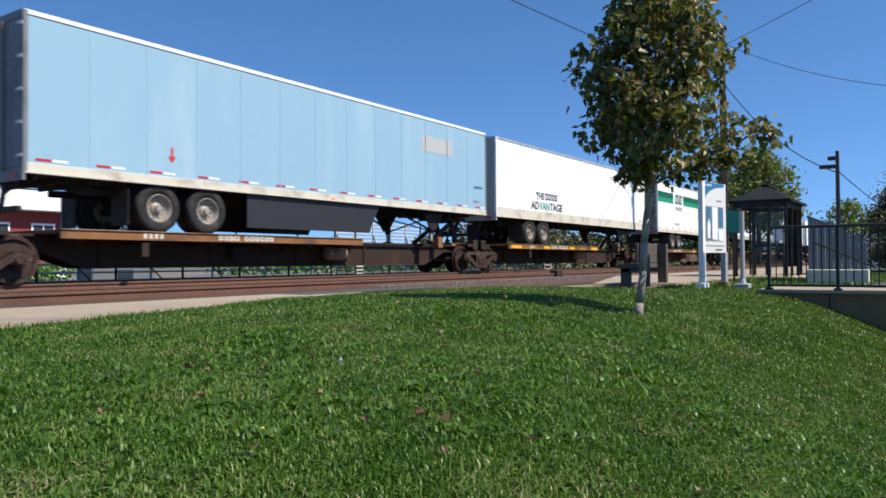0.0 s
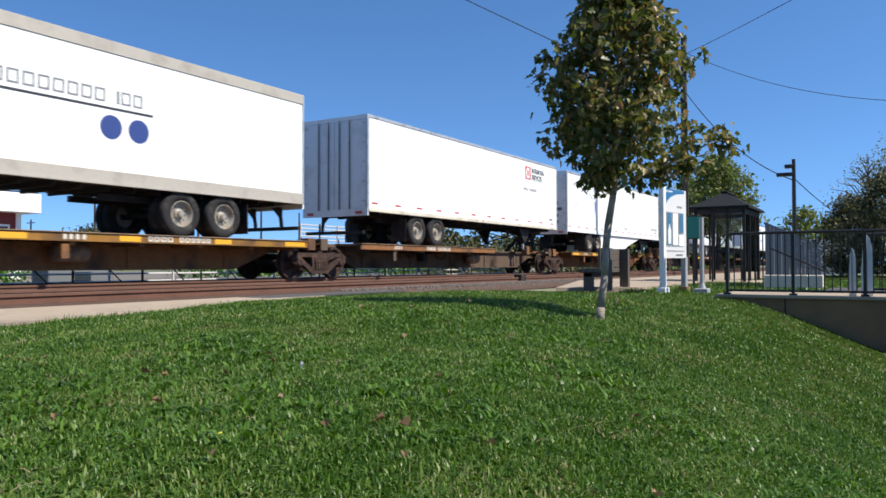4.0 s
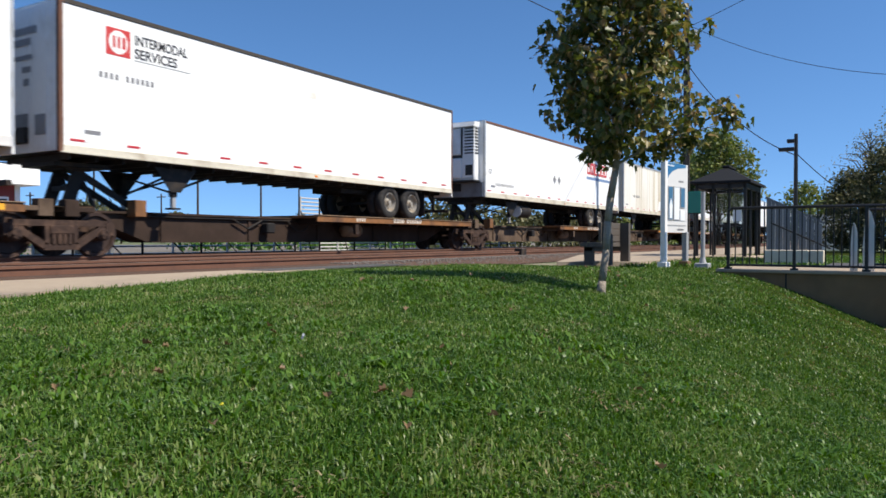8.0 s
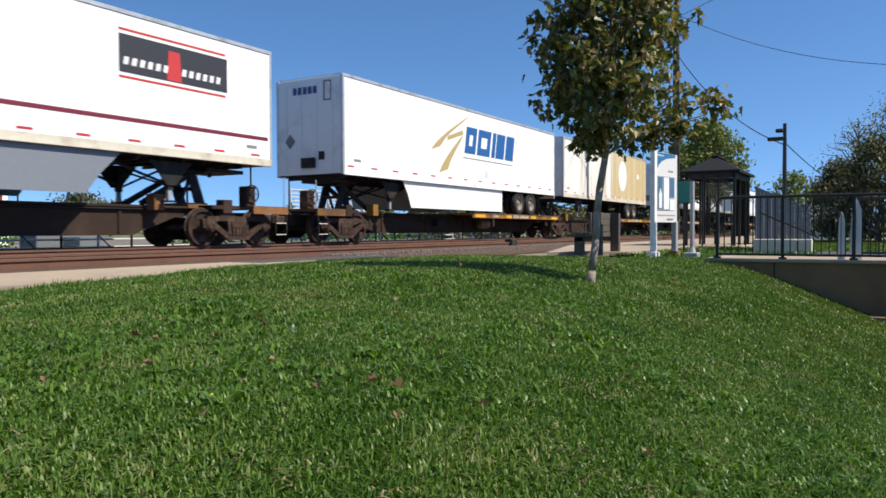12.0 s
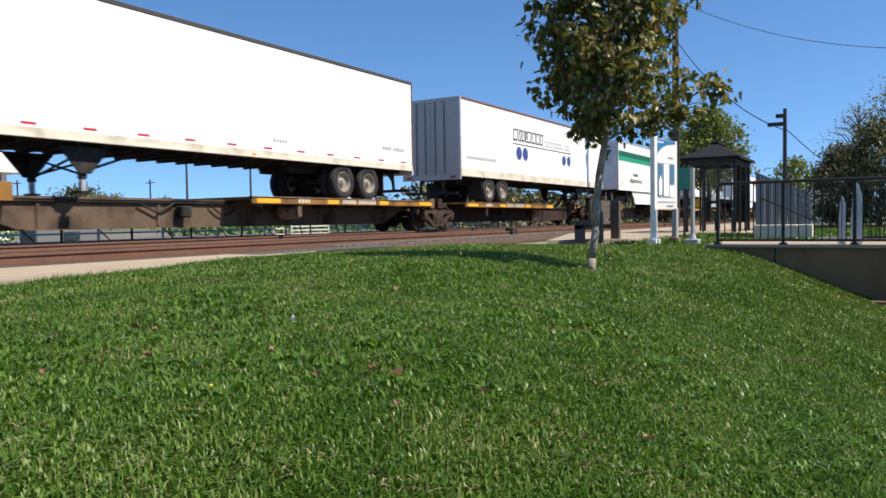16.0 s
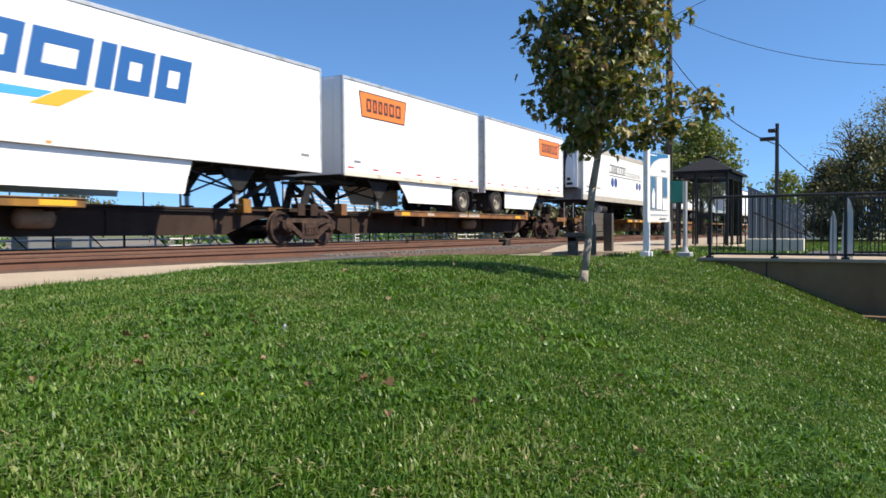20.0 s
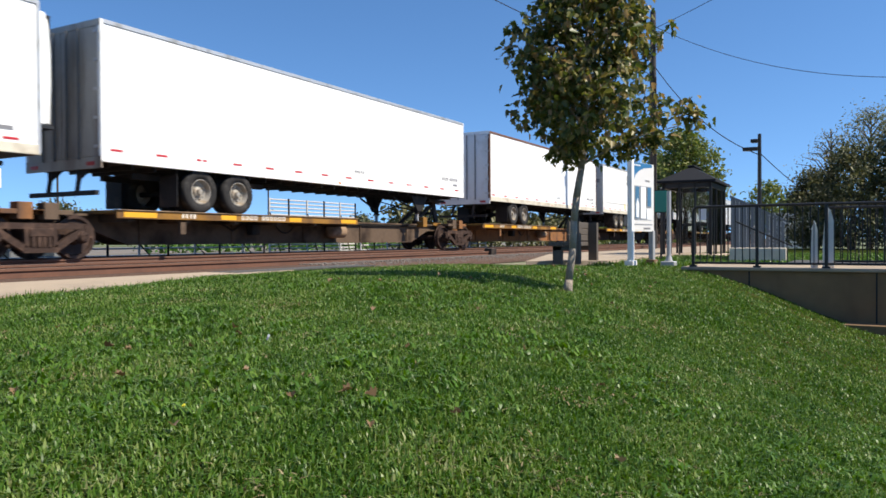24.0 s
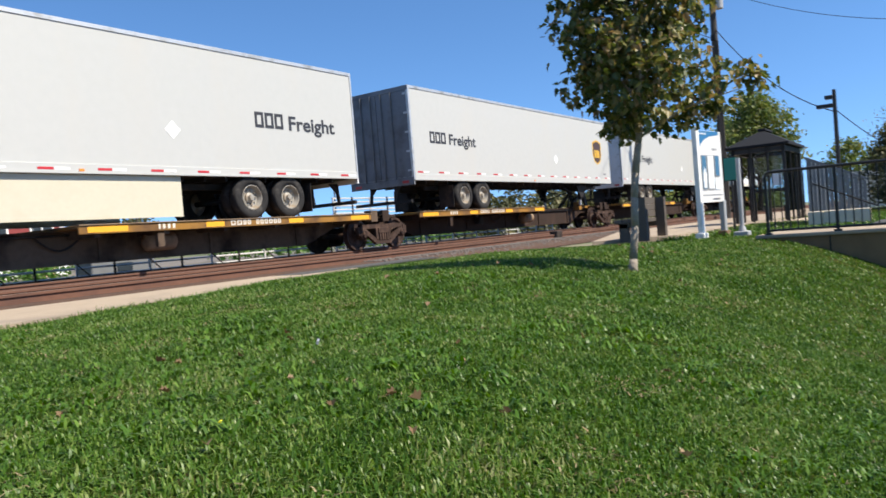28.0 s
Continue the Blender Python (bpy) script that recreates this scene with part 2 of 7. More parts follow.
rail_rust = mat("rusty_rail_side", (0.135, 0.060, 0.036), 0.85, var=0.2, scale=2, col2=(0.10, 0.046, 0.03), patch=0.4, bump=0.2)
rail_head = mat("dull_rail_head", (0.20, 0.135, 0.10), 0.55, 0.3, var=0.15)
tie_wood = mat("creosoted_tie", (0.09, 0.068, 0.052), 0.9, var=0.3, scale=2, bump=0.4, rand=0.25)
ballast_mat = mat("grey_brown_ballast", (0.095, 0.058, 0.042), 0.95, var=0.45, scale=5, spec=0.15, col2=(0.065, 0.043, 0.033), patch=0.4, bump=1.0, bscale=35)
stone_mat = mat("ballast_stone", (0.12, 0.10, 0.088), 0.9, var=0.3, scale=5, bump=0.4)
concrete = mat("pale_tan_concrete", (0.34, 0.268, 0.192), 0.85, var=0.14, scale=1.2, col2=(0.25, 0.20, 0.15), patch=0.4, bump=0.25, bscale=120)
# noise gives the stains; the brown base carries warm light bounced off the lawn
wall_concrete = mat("stained_bounce_tinted_concrete", (0.205, 0.122, 0.058), 0.9, var=0.2, scale=0.8, col2=(0.085, 0.052, 0.028), patch=0.45, bump=0.3, bscale=70, streak=0.3)
# stair base blocks: sunlight on their faces is put into this brighter cream
sunlit_block = mat("sunlit_tint_block", (0.66, 0.58, 0.45), 0.85, var=0.1, scale=1.5, col2=(0.5, 0.43, 0.33), patch=0.3)
asphalt = mat("worn_asphalt", (0.06, 0.058, 0.056), 0.9, var=0.25, scale=2, bump=0.4, bscale=120)
soil = mat("lawn_soil_and_thatch", (0.026, 0.040, 0.009), 1.0, spec=0.0, var=0.45, scale=2.5, col2=(0.06, 0.052, 0.02), patch=0.3, bump=0.8, bscale=60)
field = mat("far_field", (0.10, 0.13, 0.05), 0.95, var=0.3, scale=0.2, col2=(0.20, 0.17, 0.11), patch=0.4)
gravel = mat("pale_gravel_yard", (0.17, 0.15, 0.125), 0.95, var=0.3, scale=0.5, col2=(0.10, 0.085, 0.07), patch=0.4, bump=0.4, bscale=40)
far_bark = mat("dark_far_bark", (0.085, 0.068, 0.05), 0.9, var=0.3, scale=3)
bark = mat("grey_brown_bark", (0.27, 0.225, 0.175), 0.9, var=0.3, scale=8, col2=(0.13, 0.10, 0.075), patch=0.3, bump=0.7, bscale=50)
black_metal = mat("black_powder_coat", (0.016, 0.014, 0.013), 0.42, 0.0, var=0.15, scale=6, spec=0.4)
white_metal = mat("white_powder_coat", (0.82, 0.79, 0.74), 0.45, var=0.05, scale=2, col2=(0.55, 0.53, 0.48), patch=0.2)
pipe_white = mat("pale_galvanised_pipe", (0.58, 0.57, 0.55), 0.5, 0.1, var=0.12, scale=3)
galv = mat("galvanised_steel", (0.34, 0.34, 0.34), 0.55, 0.2, var=0.12, scale=4)
sign_grey = mat("light_grey_sign_face", (0.62, 0.60, 0.57), 0.45, var=0.04)
sign_blue = mat("sign_header_blue", (0.02, 0.13, 0.27), 0.4, var=0.05)
poster_white = mat("poster_paper", (0.72, 0.73, 0.73), 0.5, var=0.05)
poster_blue = mat("poster_blue", (0.04, 0.13, 0.22), 0.4, var=0.25, scale=3)
poster_green = mat("poster_dark_green", (0.02, 0.06, 0.045), 0.5, var=0.2, scale=3)
poster_olive = mat("poster_olive_picture", (0.24, 0.215, 0.04), 0.5, var=0.5, scale=2, col2=(0.05, 0.07, 0.03), patch=0.5)
green_sign = mat("teal_green_panel", (0.02, 0.22, 0.16), 0.45, var=0.06)
roof_dark = mat("dark_shingle_roof", (0.014, 0.015, 0.018), 0.85, var=0.2, scale=6, spec=0.2)
corr_grey = mat("blue_grey_sheet_panel", (0.17, 0.18, 0.19), 0.5, 0.1, var=0.08, scale=2)
pole_wood = mat("weathered_utility_pole", (0.05, 0.042, 0.036), 0.9, var=0.3, scale=4, bump=0.4)
red_brick = mat("dark_red_siding", (0.20, 0.035, 0.035), 0.8, var=0.15, scale=2)
white_fascia = mat("white_fascia_board", (0.80, 0.80, 0.79), 0.6, var=0.04)
bench_mat = mat("dark_recycled_plank", (0.085, 0.07, 0.058), 0.7, var=0.2, scale=4)
pane_mat = mat("window_glass_dark", (0.03, 0.04, 0.05), 0.08, var=0.05, spec=0.8)


def clear_glass():
    m = bpy.data.materials.new("tinted_shelter_glass")
    m.use_nodes = True
    n, l = m.node_tree.nodes, m.node_tree.links
    gl = n.new("ShaderNodeBsdfGlossy")
    gl.inputs["Roughness"].default_value = 0.05
    tr = n.new("ShaderNodeBsdfTransparent")
    tr.inputs["Color"].default_value = (0.80, 0.83, 0.84, 1)
    fr = n.new("ShaderNodeFresnel")
    fr.inputs[0].default_value = 1.25
    mx = n.new("ShaderNodeMixShader")
    l.new(fr.outputs[0], mx.inputs[0])
    l.new(tr.outputs[0], mx.inputs[1])
    l.new(gl.outputs[0], mx.inputs[2])
    l.new(mx.outputs[0], n["Material Output"].inputs["Surface"])
    return m


glass = clear_glass()
grass_leaf = leafy("grass_blades", [(0.015, 0.040, 0.004), (0.040, 0.097, 0.010), (0.072, 0.152, 0.017), (0.148, 0.222, 0.042), (0.32, 0.29, 0.15)], 0.42, 0.3, patch=0.35, spec=0.33)
weed_leaf = leafy("broad_weed_leaves", [(0.040, 0.100, 0.009), (0.068, 0.150, 0.014), (0.13, 0.22, 0.034)], 0.42, 0.3, spec=0.36)
tree_leaf = leafy("maple_leaves", [(0.040, 0.060, 0.016), (0.075, 0.098, 0.024), (0.125, 0.140, 0.034), (0.215, 0.185, 0.058), (0.30, 0.195, 0.095)], 0.42, 0.34, spec=0.4)
tree_leaf_one = leafy("maple_leaf_single", [(0.040, 0.060, 0.016), (0.075, 0.098, 0.024), (0.125, 0.140, 0.034), (0.215, 0.185, 0.058), (0.30, 0.195, 0.095)], 0.42, 0.34, island=False, spec=0.4)
far_leaf = leafy("far_tree_leaves", [(0.05, 0.08, 0.016), (0.10, 0.145, 0.03), (0.155, 0.195, 0.04), (0.24, 0.23, 0.07)], 0.6, 0.3)
dull_leaf = leafy("dull_evergreen_leaves", [(0.026, 0.034, 0.013), (0.052, 0.062, 0.021), (0.10, 0.105, 0.036), (0.20, 0.18, 0.085)], 0.6, 0.2)
pale_leaf = leafy("grey_green_leaves", [(0.07, 0.085, 0.035), (0.13, 0.145, 0.06), (0.20, 0.20, 0.10), (0.28, 0.25, 0.15)], 0.6, 0.3)
bush_leaf = leafy("bright_bush_leaves", [(0.05, 0.13, 0.02), (0.09, 0.20, 0.035), (0.14, 0.25, 0.05)], 0.5, 0.35)
straw_leaf = leafy("dry_straw_blades", [(0.12, 0.085, 0.04), (0.22, 0.165, 0.08), (0.34, 0.27, 0.15)], 0.7, 0.2)
dead_leaf = leafy("fallen_brown_leaves", [(0.12, 0.065, 0.03), (0.20, 0.125, 0.06), (0.27, 0.18, 0.10)], 0.7, 0.2, island=False)


# ---- building blocks ----
def thing(name, label, category, group="", kind=""):
    return tagged(new(name), label, category, group, kind)


def mesh_of(bm, name):
    me = bpy.data.meshes.new(name)
    bm.to_mesh(me)
    bm.free()
    return me


def part(name, bm, material, parent=None, label="", smooth=False):
    """Links a bmesh, or a mesh that is already made, as one object under a thing or a part."""
    me = bm if isinstance(bm, bpy.types.Mesh) else mesh_of(bm, name)
    if not me.materials:
        me.materials.append(material)
        if smooth:
            me.polygons.foreach_set("use_smooth", [True] * len(me.polygons))
    ob = new(name, me)
    if parent:
        ob.parent = parent
    if label:
        ob["label"] = label
    return ob


def box(bm, x0, x1, y0, y1, z0, z1, bevel=0.0):
    if y0 > y1:
        y0, y1 = y1, y0
    if x0 > x1:
        x0, x1 = x1, x0
    m = Matrix.LocRotScale(((x0 + x1) / 2, (y0 + y1) / 2, (z0 + z1) / 2), None, (x1 - x0, y1 - y0, z1 - z0))
    r = bmesh.ops.create_cube(bm, size=1, matrix=m)
    if bevel:
        es = list({e for v in r["verts"] for e in v.link_edges})
        bmesh.ops.bevel(bm, geom=es, offset=bevel, segments=1, affect="EDGES")
    return bm


def boxm(x0, x1, y0, y1, z0, z1, bevel=0.0):
    return box(bmesh.new(), x0, x1, y0, y1, z0, z1, bevel)


def rod(bm, p0, p1, r0, r1=None, seg=8, caps=True):
    p0, p1 = Vector(p0), Vector(p1)
    d = p1 - p0
    m = Matrix.Translation((p0 + p1) / 2) @ d.to_track_quat("Z", "Y").to_matrix().to_4x4()
    bmesh.ops.create_cone(bm, cap_ends=caps, segments=seg, radius1=r0, radius2=r0 if r1 is None else r1, depth=d.length, matrix=m)
    return bm


def rodm(p0, p1, r0, r1=None, seg=8):
    return rod(bmesh.new(), p0, p1, r0, r1, seg)


def beam(bm, p0, p1, w, h):
    """A square bar from p0 to p1."""
    p0, p1 = Vector(p0), Vector(p1)
    d = p1 - p0
    m = Matrix.Translation((p0 + p1) / 2) @ d.to_track_quat("Y", "Z").to_matrix().to_4x4() @ Matrix.Diagonal((w, d.length, h, 1))
    bmesh.ops.create_cube(bm, size=1, matrix=m)
    return bm


def beamm(p0, p1, w, h):
    return beam(bmesh.new(), p0, p1, w, h)


def tube(points, r, seg=6):
    """One continuous round cable through the points."""
    bm = bmesh.new()
    pts = [Vector(p) for p in points]
    rings = []
    for k, p in enumerate(pts):
        d = (pts[min(k + 1, len(pts) - 1)] - pts[max(k - 1, 0)]).normalized()
        u = d.cross(Vector((0.13, 0.21, 1.0))).normalized()
        v = d.cross(u)
        rings.append([bm.verts.new(p + u * (r * math.cos(2 * math.pi * j / seg)) + v * (r * math.sin(2 * math.pi * j / seg))) for j in range(seg)])
    for a, b in zip(rings, rings[1:]):
        for j in range(seg):
            bm.faces.new((a[j], a[(j + 1) % seg], b[(j + 1) % seg], b[j]))
    bm.faces.new(rings[0][::-1]), bm.faces.new(rings[-1])
    bmesh.ops.recalc_face_normals(bm, faces=bm.faces[:])
    return bm


def slab(pts, x0, x1):
    """A plate cut to an outline of (y, z) points, from x0 to x1."""
    bm = bmesh.new()
    a = [bm.verts.new((x0, y, z)) for y, z in pts]
    b = [bm.verts.new((x1, y, z)) for y, z in pts]
    bm.faces.new(a), bm.faces.new(b)
    for i in range(len(pts)):
        j = (i + 1) % len(pts)
        bm.faces.new((a[i], a[j], b[j], b[i]))
    bmesh.ops.recalc_face_normals(bm, faces=bm.faces[:])
    return bm


def lathe(profile, seg=24, caps=True):
    """Turns a profile of (along, radius) round the x axis."""
    bm = bmesh.new()
    rings = []
    for a, r in profile:
        rings.append([bm.verts.new((a, r * math.cos(2 * math.pi * k / seg), r * math.sin(2 * math.pi * k / seg))) for k in range(seg)])
    for p, q in zip(rings, rings[1:]):
        for k in range(seg):
            bm.faces.new((p[k], p[(k + 1) % seg], q[(k + 1) % seg], q[k]))
    if caps:
        bm.faces.new(rings[0]), bm.faces.new(rings[-1])
    bmesh.ops.recalc_face_normals(bm, faces=bm.faces[:])
    return bm


CACHE = {}


def shared(key, make, material, smooth=False):
    if key not in CACHE:
        me = mesh_of(make(), key)
        me.materials.append(material)
        if smooth:
            me.polygons.foreach_set("use_smooth", [True] * len(me.polygons))
        CACHE[key] = me
    return CACHE[key]


def put(name, me, parent, m, label=""):
    ob = new(name, me)
    ob.parent = parent
    ob.matrix_basis = m
    if label:
        ob["label"] = label
    return ob


def words(name, text, parent, x, y, z, size, material, label="", width=0.0, bold=0.0, slant=0.0):
    """Lettering on a side that faces +x; y is where it starts, z its base line."""
    cu = bpy.data.curves.new("lettering", "FONT")
    cu.body, cu.size, cu.extrude = text, size, 0.002
    cu.offset, cu.shear = bold * size, slant
    tmp = bpy.data.objects.new("lettering", cu)
    me = bpy.data.meshes.new_from_object(tmp)
    bpy.data.objects.remove(tmp)
    squash = width / max(v.co.x for v in me.vertices) if width else 1.0
    m = Matrix(((0, 0, 1, x), (squash, 0, 0, y), (0, 1, 0, z), (0, 0, 0, 1)))
    me.transform(m)
    me.materials.append(material)
    ob = new(name, me)
    ob.parent = parent
    if label:
        ob["label"] = label
    return ob


def bars(parent, x, y, z, widths, h, gap, material, label, slant=0.0, name="lettering", hollow=0.0):
    """A row of plain upright bars in place of lettering that is not reproduced; hollow ones are open frames. Small ones are joined."""
    joined = bmesh.new()

    def strip(bm, corners):
        a = [bm.verts.new((x, p, q)) for p, q in corners]
        b = [bm.verts.new((x + 0.004, p, q)) for p, q in corners]
        bm.faces.new(b), bm.faces.new(a[::-1])
        for i in range(4):
            bm.faces.new((a[i], a[(i + 1) % 4], b[(i + 1) % 4], b[i]))

    for w in widths:
        if w > 0:
            bm = bmesh.new() if h > 0.24 else joined
            q = w * (0.75 if not hollow else 0.9)
            at = lambda u, v: (y + u + slant * v, z + v)
            s = hollow * h
            if hollow and q > 2.6 * s:
                strip(bm, [at(0, 0), at(s, 0), at(s, h), at(0, h)])
                strip(bm, [at(q - s, 0), at(q, 0), at(q, h), at(q - s, h)])
                strip(bm, [at(s, h - s), at(q - s, h - s), at(q - s, h), at(s, h)])
                strip(bm, [at(s, 0), at(q - s, 0), at(q - s, s), at(s, s)])
            else:
                strip(bm, [at(0, 0), at(q, 0), at(q, h), at(0, h)])
            if h > 0.24:
                part("letter_bar", bm, material, parent, label)
        y += abs(w) + gap
    if h > 0.24:
        joined.free()
        return None
    ob = part(name, joined, material, parent, label)
    ob["kind"] = "stuff"
    return ob


def plate(parent, name, x, pts, material, label="", t=0.004):
    return part(name, slab(pts, x, x + t), material, parent, label)


def disc(parent, name, x, y, z, ry, rz, material, label="", seg=28):
    return plate(parent, name, x, [(y + ry * math.cos(2 * math.pi * k / seg), z + rz * math.sin(2 * math.pi * k / seg)) for k in range(seg)], material, label)

# ---- the ground ----
TRACK_X, NEAR_X = -15.0, -10.6
RAIL_TOP = 0.20


def smooth01(v):
    v = min(1.0, max(0.0, v))
    return v * v * (3 - 2 * v)


def lawn_edge(y):
    """Where the lawn meets the platform or the ballast, at y."""
    pts = [(-12, -4.6), (3.0, -6.8), (4.2, -7.05), (5.95, -7.3), (9.3, -8.45), (12.0, -8.8), (15.0, -8.4), (16.0, -6.9), (17.2, -5.5), (40, -5.2)]
    for (a, p), (b, q) in zip(pts, pts[1:]):
        if y <= b:
            return p + (q - p) * max(0.0, (y - a) / (b - a))
    return pts[-1][1]


def lawn_z(x, y):
    fall = -1.0 * smooth01((x + 2.75 - 0.7 * smooth01((8 - y) / 6)) / 3.6)
    back = smooth01((y - 13.9) / 0.1)
    edge = 0.05 * smooth01((x - lawn_edge(y)) / 1.2) * smooth01((-2.3 - x) / 1.6) * (1 - 0.9 * smooth01((y - 9.5) / 3.5))
    mound = 0.125 * smooth01((-2.45 - x) / 1.5) * smooth01((x + 8.6) / 3.2) * smooth01((y - 2.6) / 4.2) * smooth01((13.6 - y) / 4.0)
    lip = 0.02 * (1 - smooth01((x - lawn_edge(y) - 0.1) / 1.3)) * smooth01((13.5 - y) / 1.5)
    bumps = 0.02 * noise.noise((x * 0.7, y * 0.7, 0)) + 0.012 * noise.noise((x * 2.1, y * 2.1, 3))
    return fall * (1 - back) + edge + mound + lip - 0.02 + bumps


def make_lawn(name, x_of, x1, y0, y1, nx, ny, label):
    bm = bmesh.new()
    rows = []
    for j in range(ny + 1):
        y = y0 + (y1 - y0) * j / ny
        a = x_of(y)
        rows.append([bm.verts.new((a + (x1 - a) * (i / nx), y, lawn_z(a + (x1 - a) * (i / nx), y))) for i in range(nx + 1)])
    for p, q in zip(rows, rows[1:]):
        for i in range(nx):
            bm.faces.new((p[i], p[i + 1], q[i + 1], q[i]))
    ob = part(name, bm, soil, None, smooth=True)
    return tagged(ob, label, "lawn", kind="structure")


def make_ground():
    bm = bmesh.new()
    big, lo, hi = 2600.0, -14.0, 14.0
    for x0, x1, y0, y1 in ((-big, -9.0, -big, big), (-9.0, 12, -big, lo), (-9.0, 12, hi, big), (12, big, -big, big)):
        vs = [bm.verts.new(p) for p in ((x0, y0, -0.1), (x1, y0, -0.1), (x1, y1, -0.1), (x0, y1, -0.1))]
        bm.faces.new(vs)
    tagged(part("ground", bm, field), "flat ground of dry grass and dirt to the horizon", "ground", kind="structure")
    make_lawn("lawn", lambda y: lawn_edge(y) - 0.35, 12, -14, 14, 90, 120, "mown green lawn falling away to one side")
    make_lawn("lawn_behind", lambda y: -5.3, 4.0, 15.6, 45, 30, 60, "short green lawn round the shelter")
    make_lawn("lawn_beside", lambda y: lawn_edge(y) - 0.35, -2.76, 13.99, 15.62, 40, 12, "short green lawn before the sign")
    tagged(part("yard", boxm(-70, -17.9, -40, 120, -0.3, -0.03), gravel), "pale gravel yard beyond the tracks", "yard", kind="structure")
    # ballast under both tracks, with sloping shoulders
    bm = bmesh.new()
    prof = [(-18.2, -0.08), (-16.9, 0.07), (-9.3, 0.07), (-8.6, -0.08)]
    ys = [-60 + 10 * k for k in range(36)]
    rows = [[bm.verts.new((x, y, z)) for x, z in prof] for y in ys]
    for p, q in zip(rows, rows[1:]):
        for i in range(3):
            bm.faces.new((p[i], p[i + 1], q[i + 1], q[i]))
    tagged(part("ballast", bm, ballast_mat), "brown-grey crushed stone ballast under the tracks", "ballast", kind="structure")
    # concrete platform strips
    bm = bmesh.new()
    outline = [(-9.25, -30), (-3.5, -30)] + [(lawn_edge(y) + 0.03, y) for y in (-12, 3.0, 4.2, 5.95, 7.5, 9.3, 11.5)] + [(-9.25, 12.8)]
    top = [bm.verts.new((x, y, 0.055)) for x, y in outline]
    bot = [bm.verts.new((x, y, -0.2)) for x, y in outline]
    bm.faces.new(top)
    for i in range(len(outline)):
        j = (i + 1) % len(outline)
        bm.faces.new((top[i], bot[i], bot[j], top[j]))
    bmesh.ops.recalc_face_normals(bm, faces=bm.faces[:])
    tagged(part("platform_walk", bm, concrete), "pale tan concrete walk beside the rails", "pavement", kind="structure")
    tagged(part("asphalt_patch", slab([(8.6, 0.04), (12.4, 0.04), (12.4, 0.06), (8.6, 0.06)], -9.2, -8.5), asphalt), "dark asphalt patch at the end of the walk", "pavement", kind="structure")
    bm = bmesh.new()
    outline = [(-6.7, 15.9), (-9.25, 24.0), (-9.25, 140), (-5.1, 140), (-5.1, 17.0)]
    top = [bm.verts.new((x, y, 0.055)) for x, y in outline]
    bot = [bm.verts.new((x, y, -0.2)) for x, y in outline]
    bm.faces.new(top)
    for i in range(len(outline)):
        j = (i + 1) % len(outline)
        bm.faces.new((top[i], bot[i], bot[j], top[j]))
    bmesh.ops.recalc_face_normals(bm, faces=bm.faces[:])
    tagged(part("platform_far", bm, concrete), "pale concrete station platform", "platform", kind="structure")


def make_track(cx, name, y0, y1):
    t = thing(name, "rusty steel railway track on wooden ties", "railway track", kind="structure")
    for sx in (-0.755, 0.755):
        pts = [(-0.07, 0.0), (0.07, 0.0), (0.07, 0.012), (0.012, 0.03), (0.012, 0.115), (0.036, 0.125), (0.036, 0.16), (-0.036, 0.16), (-0.036, 0.125), (-0.012, 0.115), (-0.012, 0.03), (-0.07, 0.012)]
        bm = bmesh.new()
        a = [bm.verts.new((cx + sx + p, y0, RAIL_TOP - 0.16 + q)) for p, q in pts]
        b = [bm.verts.new((cx + sx + p, y1, RAIL_TOP - 0.16 + q)) for p, q in pts]
        for i in range(len(pts)):
            j = (i + 1) % len(pts)
            bm.faces.new((a[i], a[j], b[j], b[i]))
        bmesh.ops.recalc_face_normals(bm, faces=bm.faces[:])
        part("rail", bm, rail_rust, t, "rust-brown rail")
        part("rail_head", boxm(cx + sx - 0.034, cx + sx + 0.034, y0, y1, RAIL_TOP, RAIL_TOP + 0.004), rail_head, t, "dull brown rail head")
    tie = shared("tie", lambda: boxm(-1.3, 1.3, -0.115, 0.115, -0.1, 0.045, 0.01), tie_wood)
    for k in range(110):
        put("tie", tie, t, pose(cx, -4 + 0.52 * k, RAIL_TOP - 0.2 + random.uniform(-0.008, 0.006), 0, 0, random.uniform(-1.5, 1.5)))
    return t


make_ground()
make_track(TRACK_X, "track_far", -60, 290)
make_track(NEAR_X, "track_near", -60, 290)


# ---- the train ----
def travel(t):
    """Metres that the train has gone by t seconds."""
    return 15.25 * t + 0.0165 * t * t


TRAIN = []
SPINNING = []


def road_wheel(parent, x, y, z, r, rim, outward):
    tyre = shared("tyre", lambda: lathe([(-0.13, 0.30), (-0.13, 0.46), (-0.10, 0.5), (0.10, 0.5), (0.13, 0.46), (0.13, 0.30), (-0.13, 0.30)], seg=28, caps=False), rubber, True)
    def rim_shape():
        bm = lathe([(-0.1, 0.305), (0.118, 0.305), (0.125, 0.28), (0.05, 0.25), (0.0, 0.235), (-0.02, 0.13), (0.03, 0.12), (0.05, 0.075), (0.11, 0.065), (0.115, 0.0)], seg=24, caps=False)
        for k in range(10):
            a = k * math.pi / 5
            rod(bm, (-0.01, 0.18 * math.cos(a), 0.18 * math.sin(a)), (0.03, 0.18 * math.cos(a), 0.18 * math.sin(a)), 0.018, seg=6)
        return bm
    rimm = shared("rim" + rim.name, rim_shape, rim, False)
    m = pose(x, y, z, 0, 0, 0 if outward > 0 else 180) @ Matrix.Diagonal((1, r / 0.5, r / 0.5, 1))
    w = put("wheel", tyre, parent, m, "dusty black tyre")
    put("rim", rimm, w, Matrix())
    return w


